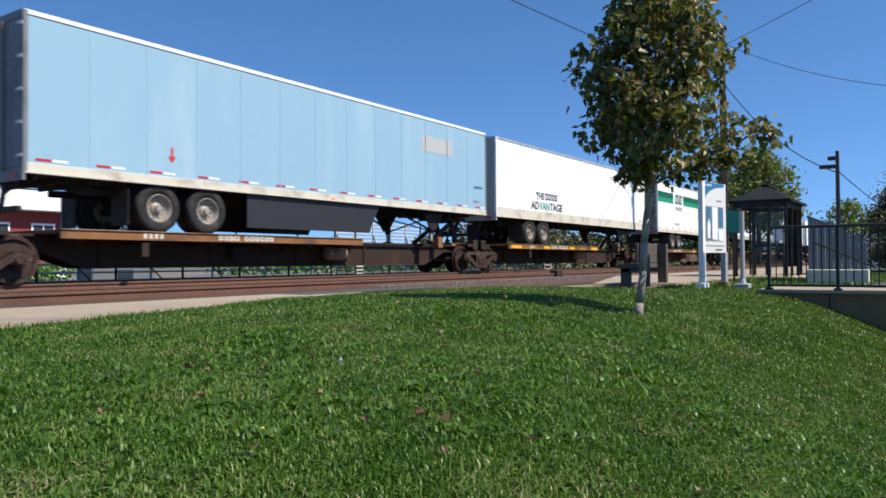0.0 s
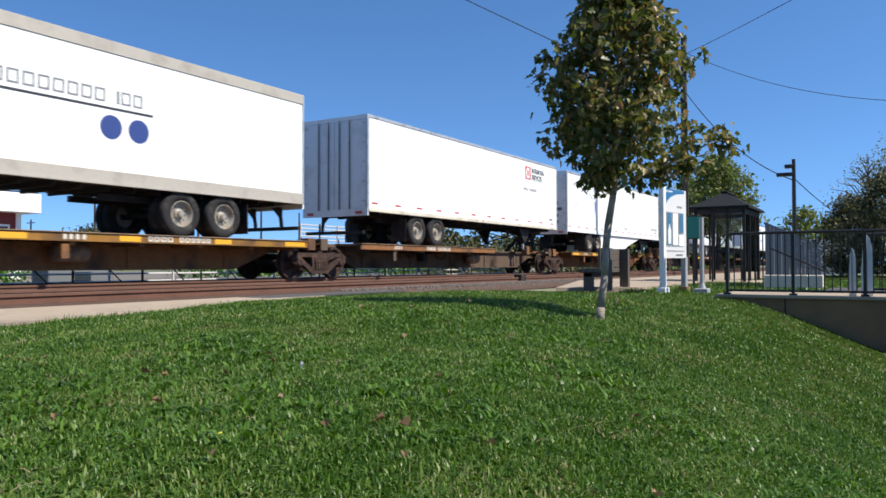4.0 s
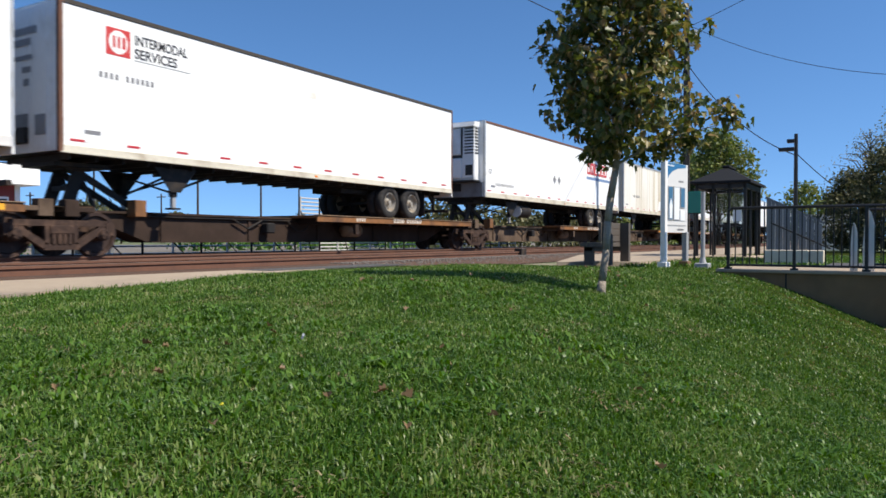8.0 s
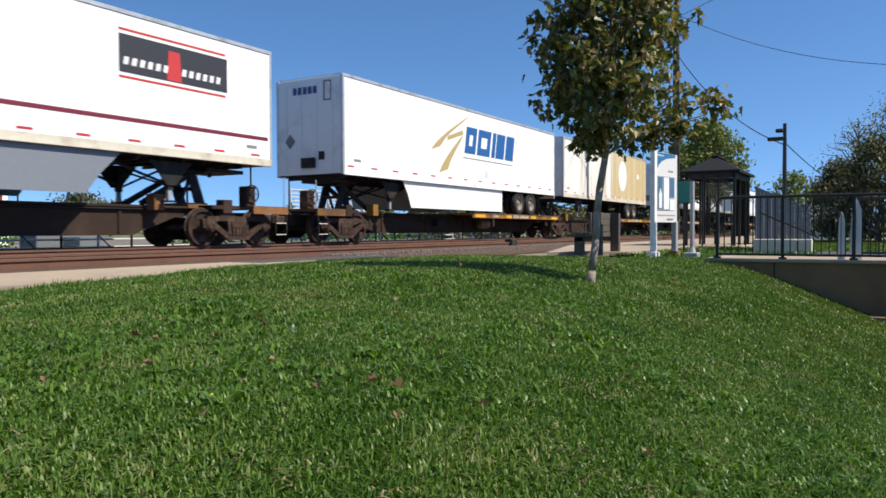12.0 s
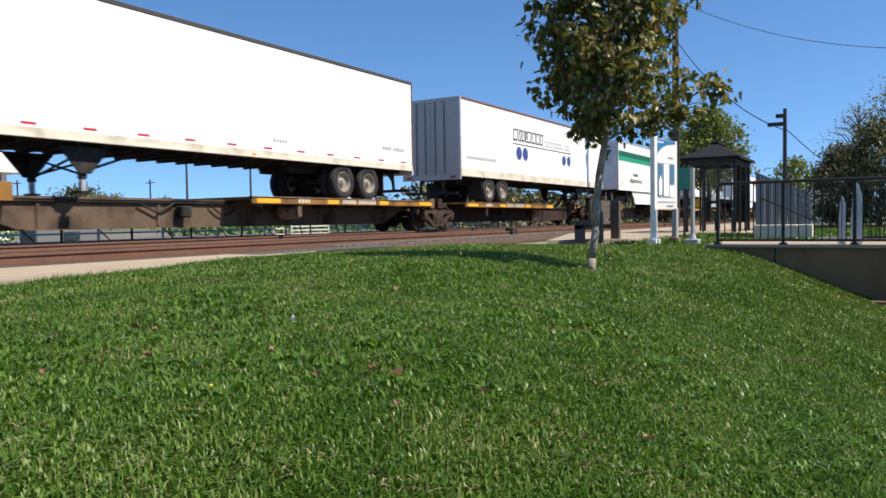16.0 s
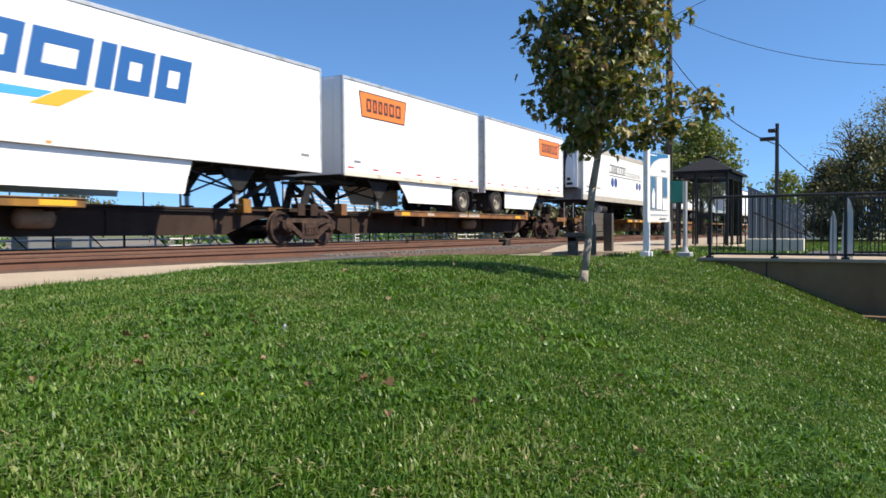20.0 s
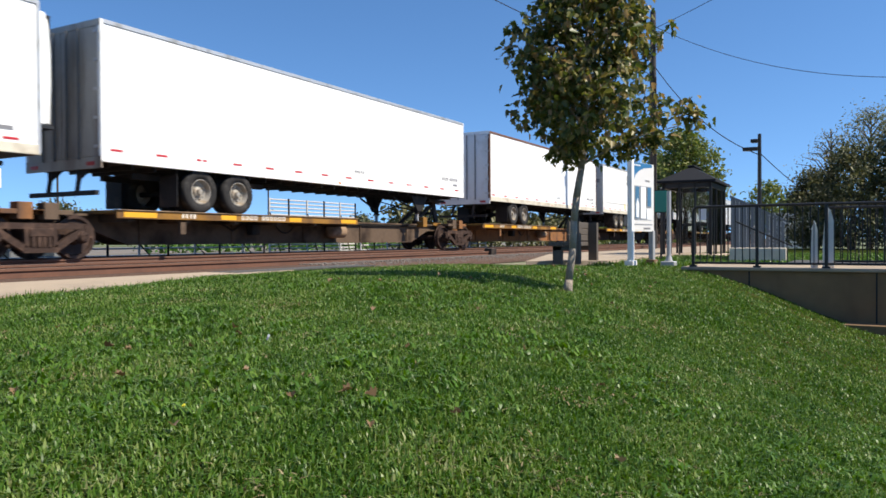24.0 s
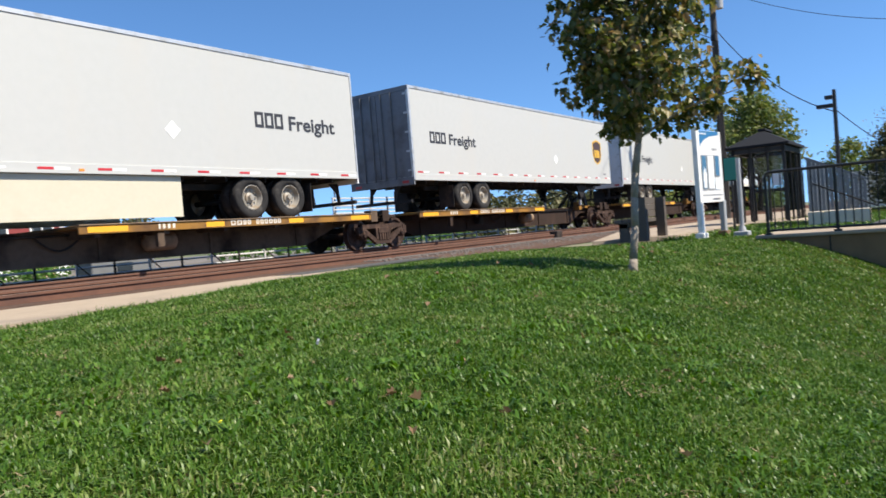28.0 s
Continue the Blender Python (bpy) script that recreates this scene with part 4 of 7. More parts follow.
def spine_car(ya, yb, rear_first, paint, deck_paint, first, last, deck_len=8.6, double=False):
    """One platform of an articulated spine car, between the trucks at ya and yb (it owns the truck at ya)."""
    L = yb - ya
    t = thing("spine_car", "brown and yellow articulated spine car platform with wheel decks", "rail car", "spine cars of the train")
    g0, g1 = 1.55, L - 1.55
    sill = part("center_sill", slab([(0.2, 0.95), (0.2, 1.15), (L - 0.2, 1.15), (L - 0.2, 0.95), (g1 + 0.2, 0.9), (g1 - 0.9, 0.5), (g0 + 0.9, 0.5), (g0 - 0.2, 0.9)], -0.36, 0.36), paint, t, "deep box centre sill")
    part("sill_flange", boxm(-0.46, 0.46, 0.3, L - 0.3, 1.12, 1.17), paint, sill)
    part("sill_bottom_flange", boxm(-0.42, 0.42, g0 + 1.0, g1 - 1.0, 0.48, 0.51), paint, sill)
    for k in range(5):
        yy = g0 + 1.3 + k * (g1 - g0 - 2.6) / 4
        part("sill_rib", boxm(0.36, 0.4, yy - 0.035, yy + 0.035, 0.52, 1.12), paint, sill)
    part("brake_pipe", rodm((0.42, g0 + 0.5, 1.08), (0.42, g1 - 0.5, 1.08), 0.025, seg=6), black_steel, sill)
    part("brake_hose", tube([(0.45, L * 0.42 + 0.95 * k / 8, 1.05 - 0.27 * math.sin(math.pi * k / 8)) for k in range(9)], 0.022), black_steel, sill)
    tank = lathe([(0.0, 0.0), (0.02, 0.13), (0.08, 0.2), (0.72, 0.2), (0.78, 0.13), (0.8, 0.0)], seg=16, caps=False)
    bmesh.ops.transform(tank, matrix=pose(0.64, L * 0.55, 0.84, 0, 0, 90), verts=tank.verts)
    part("air_reservoir", tank, tank_tan, t, "dusty tan air reservoir", smooth=True)
    part("brake_hose", tube([(0.46, L * 0.3 + 0.16 * k, 1.06 - 0.2 * math.sin(math.pi * k / 6) ** 2 - 0.03 * (k % 2)) for k in range(7)], 0.025), black_steel, sill)
    part("brake_valve", boxm(0.4, 0.66, L * 0.36, L * 0.36 + 0.3, 0.72, 1.0, 0.03), black_steel, t)
    # end platforms over the trucks
    for yy in (0.0, L):
        part("end_platform", boxm(-1.0, 1.0, max(yy - 0.75, -0.15) if yy else -0.15, min(yy + 0.75, L + 0.15) if not yy else L + 0.15, 1.1, 1.2, 0.01), paint, t, "end sill over the truck")
        part("end_bracket", boxm(0.75, 1.02, (0.12 if not yy else L - 0.42), (0.42 if not yy else L - 0.12), 1.0, 1.34, 0.01), paint, t)
    decks = [(1.45, 1.45 + deck_len)] if rear_first else [(L - 0.9 - deck_len, L - 0.9)]
    if double:
        decks = [(L * 0.5 - 5.2, L * 0.5 + 5.2)]
    for d0, d1 in decks:
        dk = part("wheel_deck", boxm(-1.36, 1.36, d0, d1, 1.16, 1.23, 0.005), deck_paint, t, "steel wheel deck with yellow edge marks")
        for sx in (1, -1):
            part("deck_edge", boxm(sx * 1.36, sx * 1.42, d0, d1, 1.05, 1.22, 0.006), deck_paint, dk)
            # rusty lip whose lighter tan stands in for sun along the deck's top edge
            part("deck_lip", boxm(sx * 1.30, sx * 1.45, d0, d1, 1.222, 1.24), tank_tan, dk, "rusty deck lip, its tan lightened as if sunlit")
        n = 6
        for k in range(n):
            yy = d0 + 0.4 + k * (d1 - d0 - 0.8) / (n - 1)
            part("deck_outrigger", boxm(-1.34, 1.34, yy - 0.06, yy + 0.06, 0.98, 1.155), paint, dk)
        for k, w in ((0.02, 0.85), (0.34, 0.5), (0.63, 0.5), (0.9, 0.75)) if deck_paint == yellow_car else ((0.04, 0.5), (0.9, 0.5)) if int(ya) % 3 == 0 else ():
            part("edge_mark", boxm(1.42, 1.424, d0 + k * (d1 - d0), d0 + k * (d1 - d0) + w, 1.08, 1.19), yellow_paint, dk, "yellow reflective mark")
        rnd = random.Random(int(ya * 7))
        bars(dk, 1.42, d0 + 0.42 * (d1 - d0), 1.09, [rnd.uniform(0.1, 0.16) for _ in range(4)] + [-0.1] + [rnd.uniform(0.1, 0.14) for _ in range(6)], 0.12, 0.03, stencil, "faded white stencilled marks", hollow=0.26)
        bars(dk, 1.42, d0 + 0.2 * (d1 - d0), 1.09, [rnd.uniform(0.06, 0.1) for _ in range(4)], 0.1, 0.04, stencil, "faded white stencilled marks")
        part("tie_down_post", boxm(1.3, 1.4, d0 + 1.7, d0 + 1.85, 0.72, 1.0), paint, dk)
    if double:
        hitch(t, 0.75, 1, deck_paint)
        hitch(t, L - 0.75, -1, deck_paint)
    elif rear_first:
        hitch(t, L - 0.75, -1, deck_paint)
    else:
        hitch(t, 0.75, 1, deck_paint)
    rail_truck(t, 0.0)
    if last:
        rail_truck(t, L)
    for end, yy, s in ((first, 0.0, -1), (last, L, 1)):
        if not end:
            continue
        part("drawbar_housing", boxm(-0.3, 0.3, yy, yy + s * 1.5, 0.72, 1.05, 0.02), paint, t)
        c = part("coupler", boxm(-0.12, 0.12, yy + s * 1.45, yy + s * 1.95, 0.78, 1.0, 0.03), truck_rust, t, "knuckle coupler")
        part("coupler_knuckle", boxm(-0.2, 0.2, yy + s * 1.85, yy + s * 2.12, 0.75, 1.03, 0.05), truck_rust, c)
        part("end_walkway", boxm(-1.3, 1.3, yy + s * 0.7, yy + s * 1.55, 1.14, 1.2), deck_paint, t)
        part("end_side_plate", boxm(1.25, 1.32, yy + s * 0.3, yy + s * 1.55, 1.0, 1.2), deck_paint, t)
        ld = part("end_ladder", beamm((1.3, yy + s * 1.1, 0.45), (1.3, yy + s * 1.1, 1.15), 0.025, 0.025), black_steel, t, "short ladder with pale rungs")
        part("ladder_stile", beamm((1.3, yy + s * 1.5, 0.45), (1.3, yy + s * 1.5, 1.15), 0.03, 0.03), black_steel, ld)
        for k in range(3):
            part("ladder_rung", beamm((1.3, yy + s * 1.1, 0.47 + 0.3 * k), (1.3, yy + s * 1.5, 0.47 + 0.3 * k), 0.02, 0.02), stencil, ld)
        hb = part("hand_brake", lathe([(0, 0.24), (0.03, 0.24), (0.03, 0.21), (0, 0.21)], seg=20, caps=False), truck_rust, t, "hand brake wheel")
        hb.location = (0.6, yy + s * 0.95, 1.55)
        for k in range(3):
            a = k * math.pi / 3
            part("brake_spoke", beamm((0.015, 0.22 * math.cos(a), 0.22 * math.sin(a)), (0.015, -0.22 * math.cos(a), -0.22 * math.sin(a)), 0.02, 0.02), black_steel, hb)
        part("brake_housing", boxm(0.25, 0.58, yy + s * 0.8, yy + s * 1.12, 1.2, 1.75, 0.03), truck_rust, t)
        part("hand_rail_post", rodm((1.22, yy + s * 1.5, 1.15), (1.22, yy + s * 1.5, 2.0), 0.016, seg=6), galv, t)
    TRAIN.append((t, TRACK_X, ya))
    return t


def end_plate(t, name, y, pts, material, label=""):
    """A thin flat marking on an end that faces -y, cut to (x, z) points."""
    bm = bmesh.new()
    a = [bm.verts.new((x, y, z)) for x, z in pts]
    b = [bm.verts.new((x, y + 0.01, z)) for x, z in pts]
    bm.faces.new(a), bm.faces.new(b[::-1])
    for i in range(len(pts)):
        j = (i + 1) % len(pts)
        bm.faces.new((a[i], b[i], b[j], a[j]))
    bmesh.ops.recalc_face_normals(bm, faces=bm.faces[:])
    return part(name, bm, material, t, label)


def end_rect(t, name, y, x0, x1, z0, z1, material, label=""):
    return end_plate(t, name, y, [(x0, z0), (x1, z0), (x1, z1), (x0, z1)], material, label)


def nose_map(t, y):
    """A printed country map beside rows of lettering bars, with worn placard outlines below."""
    end_rect(t, "nose_poster", y, -1.12, 1.0, 3.72, 4.95, sign_grey, "printed nose poster")
    blob = [(-0.22, 4.52), (0.05, 4.6), (0.3, 4.58), (0.52, 4.52), (0.66, 4.62), (0.84, 4.66), (0.88, 4.52), (0.74, 4.36), (0.66, 4.16), (0.7, 3.96), (0.6, 4.02), (0.45, 4.08), (0.3, 3.94), (0.16, 4.08), (-0.1, 4.12), (-0.24, 4.3)]
    end_plate(t, "printed_map", y - 0.006, blob, dark_green, "dark green printed map")
    for k, (x0, x1, z, h, m) in enumerate(((-1.06, -0.66, 4.74, 0.13, dark_green), (-0.5, -0.18, 4.74, 0.13, dark_green), (0.3, 0.8, 4.76, 0.11, dark_green), (-1.06, -0.6, 4.5, 0.1, black_text), (-1.06, -0.5, 4.32, 0.1, black_text), (-1.06, -0.45, 4.16, 0.07, grey_text), (-1.06, -0.4, 4.03, 0.06, grey_text), (-1.06, 0.1, 3.8, 0.09, dark_green))):
        end_rect(t, "poster_line", y - 0.006, x0, x1, z, z + h, m)
    for x in (-0.9, -0.55, -0.2):
        end_plate(t, "worn_placard", y, [(x - 0.22, 2.8), (x, 2.56), (x + 0.22, 2.8), (x, 3.04)], grey_paint, "worn placard outline")


def nose_small(t, y):
    for k in range(5):
        end_rect(t, "letter_bar", y, -0.62 + 0.2 * k, -0.48 + 0.2 * k, 4.7, 4.92, navy, "small blue nose lettering")
    for x0, x1, z0, z1 in ((0.58, 0.62, 4.45, 5.05), (0.84, 0.88, 4.45, 5.05), (0.62, 0.84, 4.45, 4.49), (0.62, 0.84, 5.01, 5.05)):
        end_rect(t, "document_frame", y, x0, x1, z0, z1, dark_door)
    end_plate(t, "placard", y, [(-0.95, 3.3), (-0.75, 3.08), (-0.55, 3.3), (-0.75, 3.52)], dark_door, "dark diamond placard")
    end_rect(t, "nose_valve", y, 0.38, 0.6, 2.7, 2.95, black_steel)


def nose_patch(t, y):
    end_rect(t, "nose_label", y, -0.75, 0.25, 4.45, 4.9, orange_vinyl, "faded orange nose label")


def door_poster(t, y):
    end_rect(t, "door_poster", y, -1.05, 1.05, 3.15, 4.85, poster_green, "dark green and olive poster")
    end_rect(t, "poster_band", y - 0.006, -0.5, 0.5, 4.62, 4.76, grey_text)
    end_plate(t, "poster_picture", y - 0.006, [(-0.9, 3.6), (0.9, 3.75), (0.9, 4.5), (-0.9, 4.4)], poster_olive, "olive picture on the poster")
    for k in range(3):
        end_rect(t, "poster_line", y - 0.01, -0.8, -0.1 + 0.2 * k, 4.22 - 0.2 * k, 4.3 - 0.2 * k, dark_green)
    end_rect(t, "poster_line", y - 0.006, -0.85, 0.85, 3.28, 3.38, sign_grey)
    for x in (-0.6, -0.1, 0.4):
        end_plate(t, "worn_placard", y, [(x - 0.16, 2.78), (x, 2.6), (x + 0.16, 2.78), (x, 2.96)], grey_text, "grey placard")


def marks_blue(t, L, x, zb, zt):
    plate(t, "arrow_mark", x, [(3.05, 3.06), (3.11, 3.06), (3.11, 2.86), (3.18, 2.86), (3.08, 2.72), (2.98, 2.86), (3.05, 2.86)], red_vinyl, "red arrow mark")
    bars(t, x, 15.35, zb + 0.92, [0.1] * 5, 0.09, 0.02, navy, "small blue lettering")
    plate(t, "faded_patch", x, [(L - 3.9, 4.1), (L - 2.2, 4.1), (L - 2.2, 4.6), (L - 3.9, 4.6)], grey_paint, "dull repainted patch")


def marks_slogan(t, L, x, zb, zt):
    words("lettering", "THE", t, x + 0.003, 3.2, zb + 0.88, 0.38, black_text, "black slogan lettering", width=0.74, bold=0.03)
    bars(t, x, 4.05, zb + 0.88, [0.27, 0.27, 0.27, 0.24], 0.27, 0.03, black_text, "upper row of black slogan lettering", 0.0, hollow=0.24)
    for text, ya, wide, m in (("AD", 2.79, 0.66, black_text), ("VAN", 3.5, 0.92, green_sign), ("TAGE", 4.46, 1.22, black_text)):
        words("lettering", text, t, x + 0.003, ya, zb + 0.46, 0.43, m, "larger slogan lettering, partly green", width=wide, bold=0.03)


def marks_green_stripe(first):
    def put_marks(t, L, x, zb, zt):
        c = 4.05 if first else 12.05
        z0, z1, z2 = zb + 1.78, zb + 2.05, zb + 2.38
        for za, zc, m in ((z0, z1, light_green), (z1, z2, dark_green)):
            plate(t, "stripe", x, [(0.12, za), (c - 1.0, za), (c - 1.0 - 0.12, zc), (0.12, zc)], m, "green stripe")
            plate(t, "stripe", x, [(c + 1.05, za), (L - 0.12, za), (L - 0.12, zc), (c + 0.95, zc)], m, "green stripe")
        bars(t, x, c - 0.66, zb + 1.8, [0.56, 0.16, 0.5], 0.58, 0.06, dark_green, "dark green monogram", 0.15, hollow=0.26)
        bars(t, x, c - 0.6, zb + 1.42, [0.13] * 8, 0.2, 0.03, grey_text, "small grey lettering", hollow=0.16)
        ys = 10.06 if first else 2.25
        words("lettering", "Available", t, x + 0.004, ys + 0.72, zb + 0.93, 0.33, black_text, bold=0.012, slant=0.15)
        words("lettering", "Liftgate Service", t, x + 0.004, ys, zb + 0.53, 0.41, black_text, bold=0.02, slant=0.15, width=2.75)
        bars(t, x, 3.26 if first else 11.6, zb + 0.5, [0.07] * 10, 0.12, 0.03, grey_text, "small grey web address")
    return put_marks


def marks_dots(t, L, x, zb, zt):
    bars(t, x, 4.55, zb + 1.72, [0.52, 0.3, 0.3, 0.13, 0.52, 0.44, 0.4, 0.36], 0.52, 0.04, black_text, "black capital lettering", 0.18, hollow=0.15)
    bars(t, x, 8.0, zb + 1.7, [0.25] * 8 + [-0.16, 0.07, 0.24, 0.24], 0.27, 0.04, grey_text, "grey small lettering", hollow=0.14)
    part("underline", boxm(x, x + 0.004, 4.5, 11.4, zb + 1.56, zb + 1.61), black_text, t)
    for yy in (5.17, 5.82):
        disc(t, "dot", x, yy, zb + 1.2, 0.29, 0.29, navy, "navy blue dot")
    for yy in (10.4, 11.05):
        disc(t, "dot", x, yy, zb + 1.2, 0.25, 0.25, navy, "navy blue dot")
    bars(t, x, 0.5, zb + 0.66, [0.13] * 14, 0.14, 0.05, grey_text, "faded web address")


def marks_services(right):
    def put_marks(t, L, x, zb, zt):
        c = 11.5 if right else 1.27
        part("emblem", boxm(x, x + 0.004, c - 0.3, c + 0.26, zb + 2.1, zb + 2.66), red_vinyl, t, "red square emblem")
        disc(t, "emblem_field", x + 0.003, c - 0.02, zb + 2.38, 0.22, 0.24, white_tape, "white round field")
        bars(t, x + 0.005, c - 0.15, zb + 2.26, [0.08, 0.08, 0.1], 0.24, 0.03, red_vinyl, "red emblem strokes")
        words("lettering", "INTERMODAL", t, x + 0.003, c + 0.36, zb + 2.42, 0.29, black_text, "dark lettering", width=1.36, bold=0.022)
        words("lettering", "SERVICES", t, x + 0.003, c + 0.36, zb + 2.14, 0.29, black_text, "dark lettering", width=1.08, bold=0.022)
        part("underline", boxm(x, x + 0.004, c + 0.36, c + 1.8, zb + 2.08, zb + 2.095), grey_text, t)
        bars(t, x, c - 0.45, zb + 1.6, [0.09] * 4 + [-0.1] + [0.09] * 6, 0.12, 0.03, grey_text, "small number bars")
        part("patch", boxm(x, x + 0.004, L * 0.48, L * 0.48 + 0.3, zb + 2.2, zb + 2.36), dirty_paint, t)
    return put_marks


def marks_shield(c):
    def put_marks(t, L, x, zb, zt):
        plate(t, "emblem", x, [(c - 0.85, zb + 1.95), (c + 0.0, zb + 2.08), (c + 0.85, zb + 1.95), (c + 0.6, zb + 1.15), (c, zb + 0.95), (c - 0.6, zb + 1.15)], black_text, "black shield emblem")
        plate(t, "emblem_line", x + 0.004, [(c - 0.45, zb + 1.15), (c - 0.35, zb + 1.15), (c - 0.05, zb + 1.95), (c - 0.12, zb + 1.95)], white_tape)
        plate(t, "emblem_line", x + 0.004, [(c + 0.3, zb + 1.2), (c + 0.36, zb + 1.2), (c + 0.36, zb + 1.9), (c + 0.3, zb + 1.9)], white_tape)
        for k in range(4):
            plate(t, "emblem_line", x + 0.004, [(c - 0.1, zb + 1.25 + 0.17 * k), (c + 0.45, zb + 1.25 + 0.17 * k), (c + 0.45, zb + 1.3 + 0.17 * k), (c - 0.1, zb + 1.3 + 0.17 * k)], white_tape)
        bars(t, x, c - 2.62, zb + 2.5, [0.5, 0.5, 0.22, 0.6, 0.44], 0.15, -0.06, black_text, "heavy black tops of block lettering", 0.4)
        bars(t, x, c - 2.58, zb + 2.0, [0.42, 0.42, 0.14, 0.52, 0.38], 0.5, 0.0, grey_text, "grey outlined block lettering", 0.0, hollow=0.1)
        plate(t, "emblem_edge", x, [(c - 2.74, zb + 1.92), (c - 2.62, zb + 2.0), (c - 2.62, zb + 2.6), (c - 2.74, zb + 2.66)], black_text)
        words("lettering", "INTERMODAL", t, x + 0.003, c - 0.62, zb + 2.06, 0.42, grey_text, "grey slanted lettering", width=3.15, bold=0.02, slant=0.18)
        part("side_line", boxm(x, x + 0.006, 0.6, L - 0.5, zb + 0.62, zb + 0.655), alu, t)
        plate(t, "yellow_label", x, [(L * 0.3, zb + 0.35), (L * 0.3 + 0.18, zb + 0.35), (L * 0.3 + 0.18, zb + 0.68), (L * 0.3, zb + 0.68)], yellow_vinyl, "yellow label")
        plate(t, "yellow_label", x, [(L - 2.4, zb + 0.35), (L - 2.28, zb + 0.35), (L - 2.28, zb + 0.6), (L - 2.4, zb + 0.6)], yellow_vinyl, "yellow label")
    return put_marks


def shield_skirt(t, y_eco, y_dia):
    e = plate(t, "skirt_badge", 1.226, [(y_eco, 1.55), (y_eco + 1.3, 1.55), (y_eco + 1.45, 1.75), (y_eco + 1.3, 1.92), (y_eco, 1.92)], lime, "lime green outlined badge")
    plate(e, "badge_field", 1.23, [(y_eco + 0.05, 1.585), (y_eco + 1.26, 1.585), (y_eco + 1.39, 1.75), (y_eco + 1.26, 1.885), (y_eco + 0.05, 1.885)], charcoal_skirt)
    words("lettering", "eco", e, 1.236, y_eco + 0.15, 1.62, 0.36, lime)
    for k in (0, 1):
        yy = y_dia + 0.36 * k
        plate(t, "diamond", 1.226, [(yy - 0.18, 1.75), (yy, 1.52), (yy + 0.18, 1.75), (yy, 1.98)], white_tape, "white diamond")


def marks_red_letters(c):
    def put_marks(t, L, x, zb, zt):
        bars(t, x, c, zb + 1.74, [0.5, 0.42, 0.16, 0.5, 0.5, 0.46, 0.5], 0.62, 0.0, red_vinyl, "red slanted capital lettering", 0.2, hollow=0.2)
        part("underline", boxm(x, x + 0.004, c - 0.05, c + 4.5, zb + 1.48, zb + 1.62), slate_vinyl, t, "faded blue underline")
        for k, (w, ht) in enumerate(((0.2, 0.34), (0.26, 0.5), (0.2, 0.4))):
            plate(t, "ship_emblem", x, [(c + 3.5 + 0.3 * k, zb + 1.88), (c + 3.5 + 0.3 * k + w, zb + 1.88), (c + 3.5 + 0.3 * k + 0.8 * w, zb + 1.88 + ht)], (sign_grey, pink_vinyl, sign_grey)[k], "pale sail-like emblem")
        plate(t, "ship_emblem", x, [(c + 3.35, zb + 1.84), (c + 4.5, zb + 1.84), (c + 4.35, zb + 1.74), (c + 3.5, zb + 1.74)], pink_vinyl, "pale hull-like emblem")
        for yy in (6.86, 7.41):
            plate(t, "diamond", x, [(yy - 0.18, zb + 1.15), (yy, zb + 0.95), (yy + 0.18, zb + 1.15), (yy, zb + 1.35)], grey_text, "grey diamond placard")
        words("lettering", "53'", t, x + 0.004, 0.3, zb + 0.95, 0.25, grey_text)
        bars(t, x, 0.9, zb + 0.5, [0.1] * 12, 0.1, 0.04, grey_text, "faded grey lettering")
    return put_marks


def marks_banner(t, L, x, zb, zt):
    part("stripe", boxm(x, x + 0.004, 0.1, L - 0.1, zb + 0.66, zb + 0.75), maroon, t, "thin maroon stripe")
    c = 11.73
    part("banner", boxm(x, x + 0.004, c, c + 2.95, zb + 1.68, zb + 2.48), black_text, t, "black banner")
    for z in (1.56, 2.55):
        part("banner_line", boxm(x, x + 0.004, c, c + 2.9, zb + z, zb + z + 0.05), red_vinyl, t)
    bars(t, x + 0.004, c + 0.1, zb + 1.85, [0.15] * 6, 0.16, 0.05, white_tape, "white script bars", 0.2)
    bars(t, x + 0.004, c + 1.6, zb + 1.85, [0.15] * 6, 0.16, 0.05, white_tape, "white script bars", 0.2)
    plate(t, "banner_emblem", x + 0.004, [(c + 1.2, zb + 1.7), (c + 1.6, zb + 1.7), (c + 1.55, zb + 2.35), (c + 1.25, zb + 2.35)], red_vinyl, "red emblem")


def marks_wing(t, L, x, zb, zt):
    bars(t, x, 7.3, zb + 1.28, [0.95, 1.2, 0.34, 0.85, 0.85], 1.02, 0.03, blue_vinyl, "blue block lettering", 0.2, hollow=0.29)
    for p, w in (((4.9, 1.2, 7.75, 2.74), 0.16), ((5.45, 0.42, 7.2, 1.95), 0.16)):
        low = [(p[0] + (p[2] - p[0]) * k / 8, zb + p[1] + (p[3] - p[1]) * (k / 8) ** 0.8) for k in range(9)]
        top = [(y + 0.62 * (1 - k / 8) ** 0.7, z + w * (1 - k / 8)) for k, (y, z) in reversed(list(enumerate(low)))]
        plate(t, "wing_emblem", x, low + top[1:], taupe_vinyl, "sweeping gold-brown wing emblem")
    plate(t, "wing_emblem", x + 0.001, [(6.0, zb + 1.62), (7.2, zb + 1.95), (7.2, zb + 2.12), (6.1, zb + 1.8)], taupe_vinyl, "sweeping gold-brown wing emblem")
    part("underline", boxm(x, x + 0.004, 7.2, 11.5, zb + 1.08, zb + 1.12), grey_text, t)
    plate(t, "worn_placard", x, [(8.95, zb + 0.55), (9.13, zb + 0.32), (9.31, zb + 0.55), (9.13, zb + 0.78)], sign_grey, "worn placard outline")


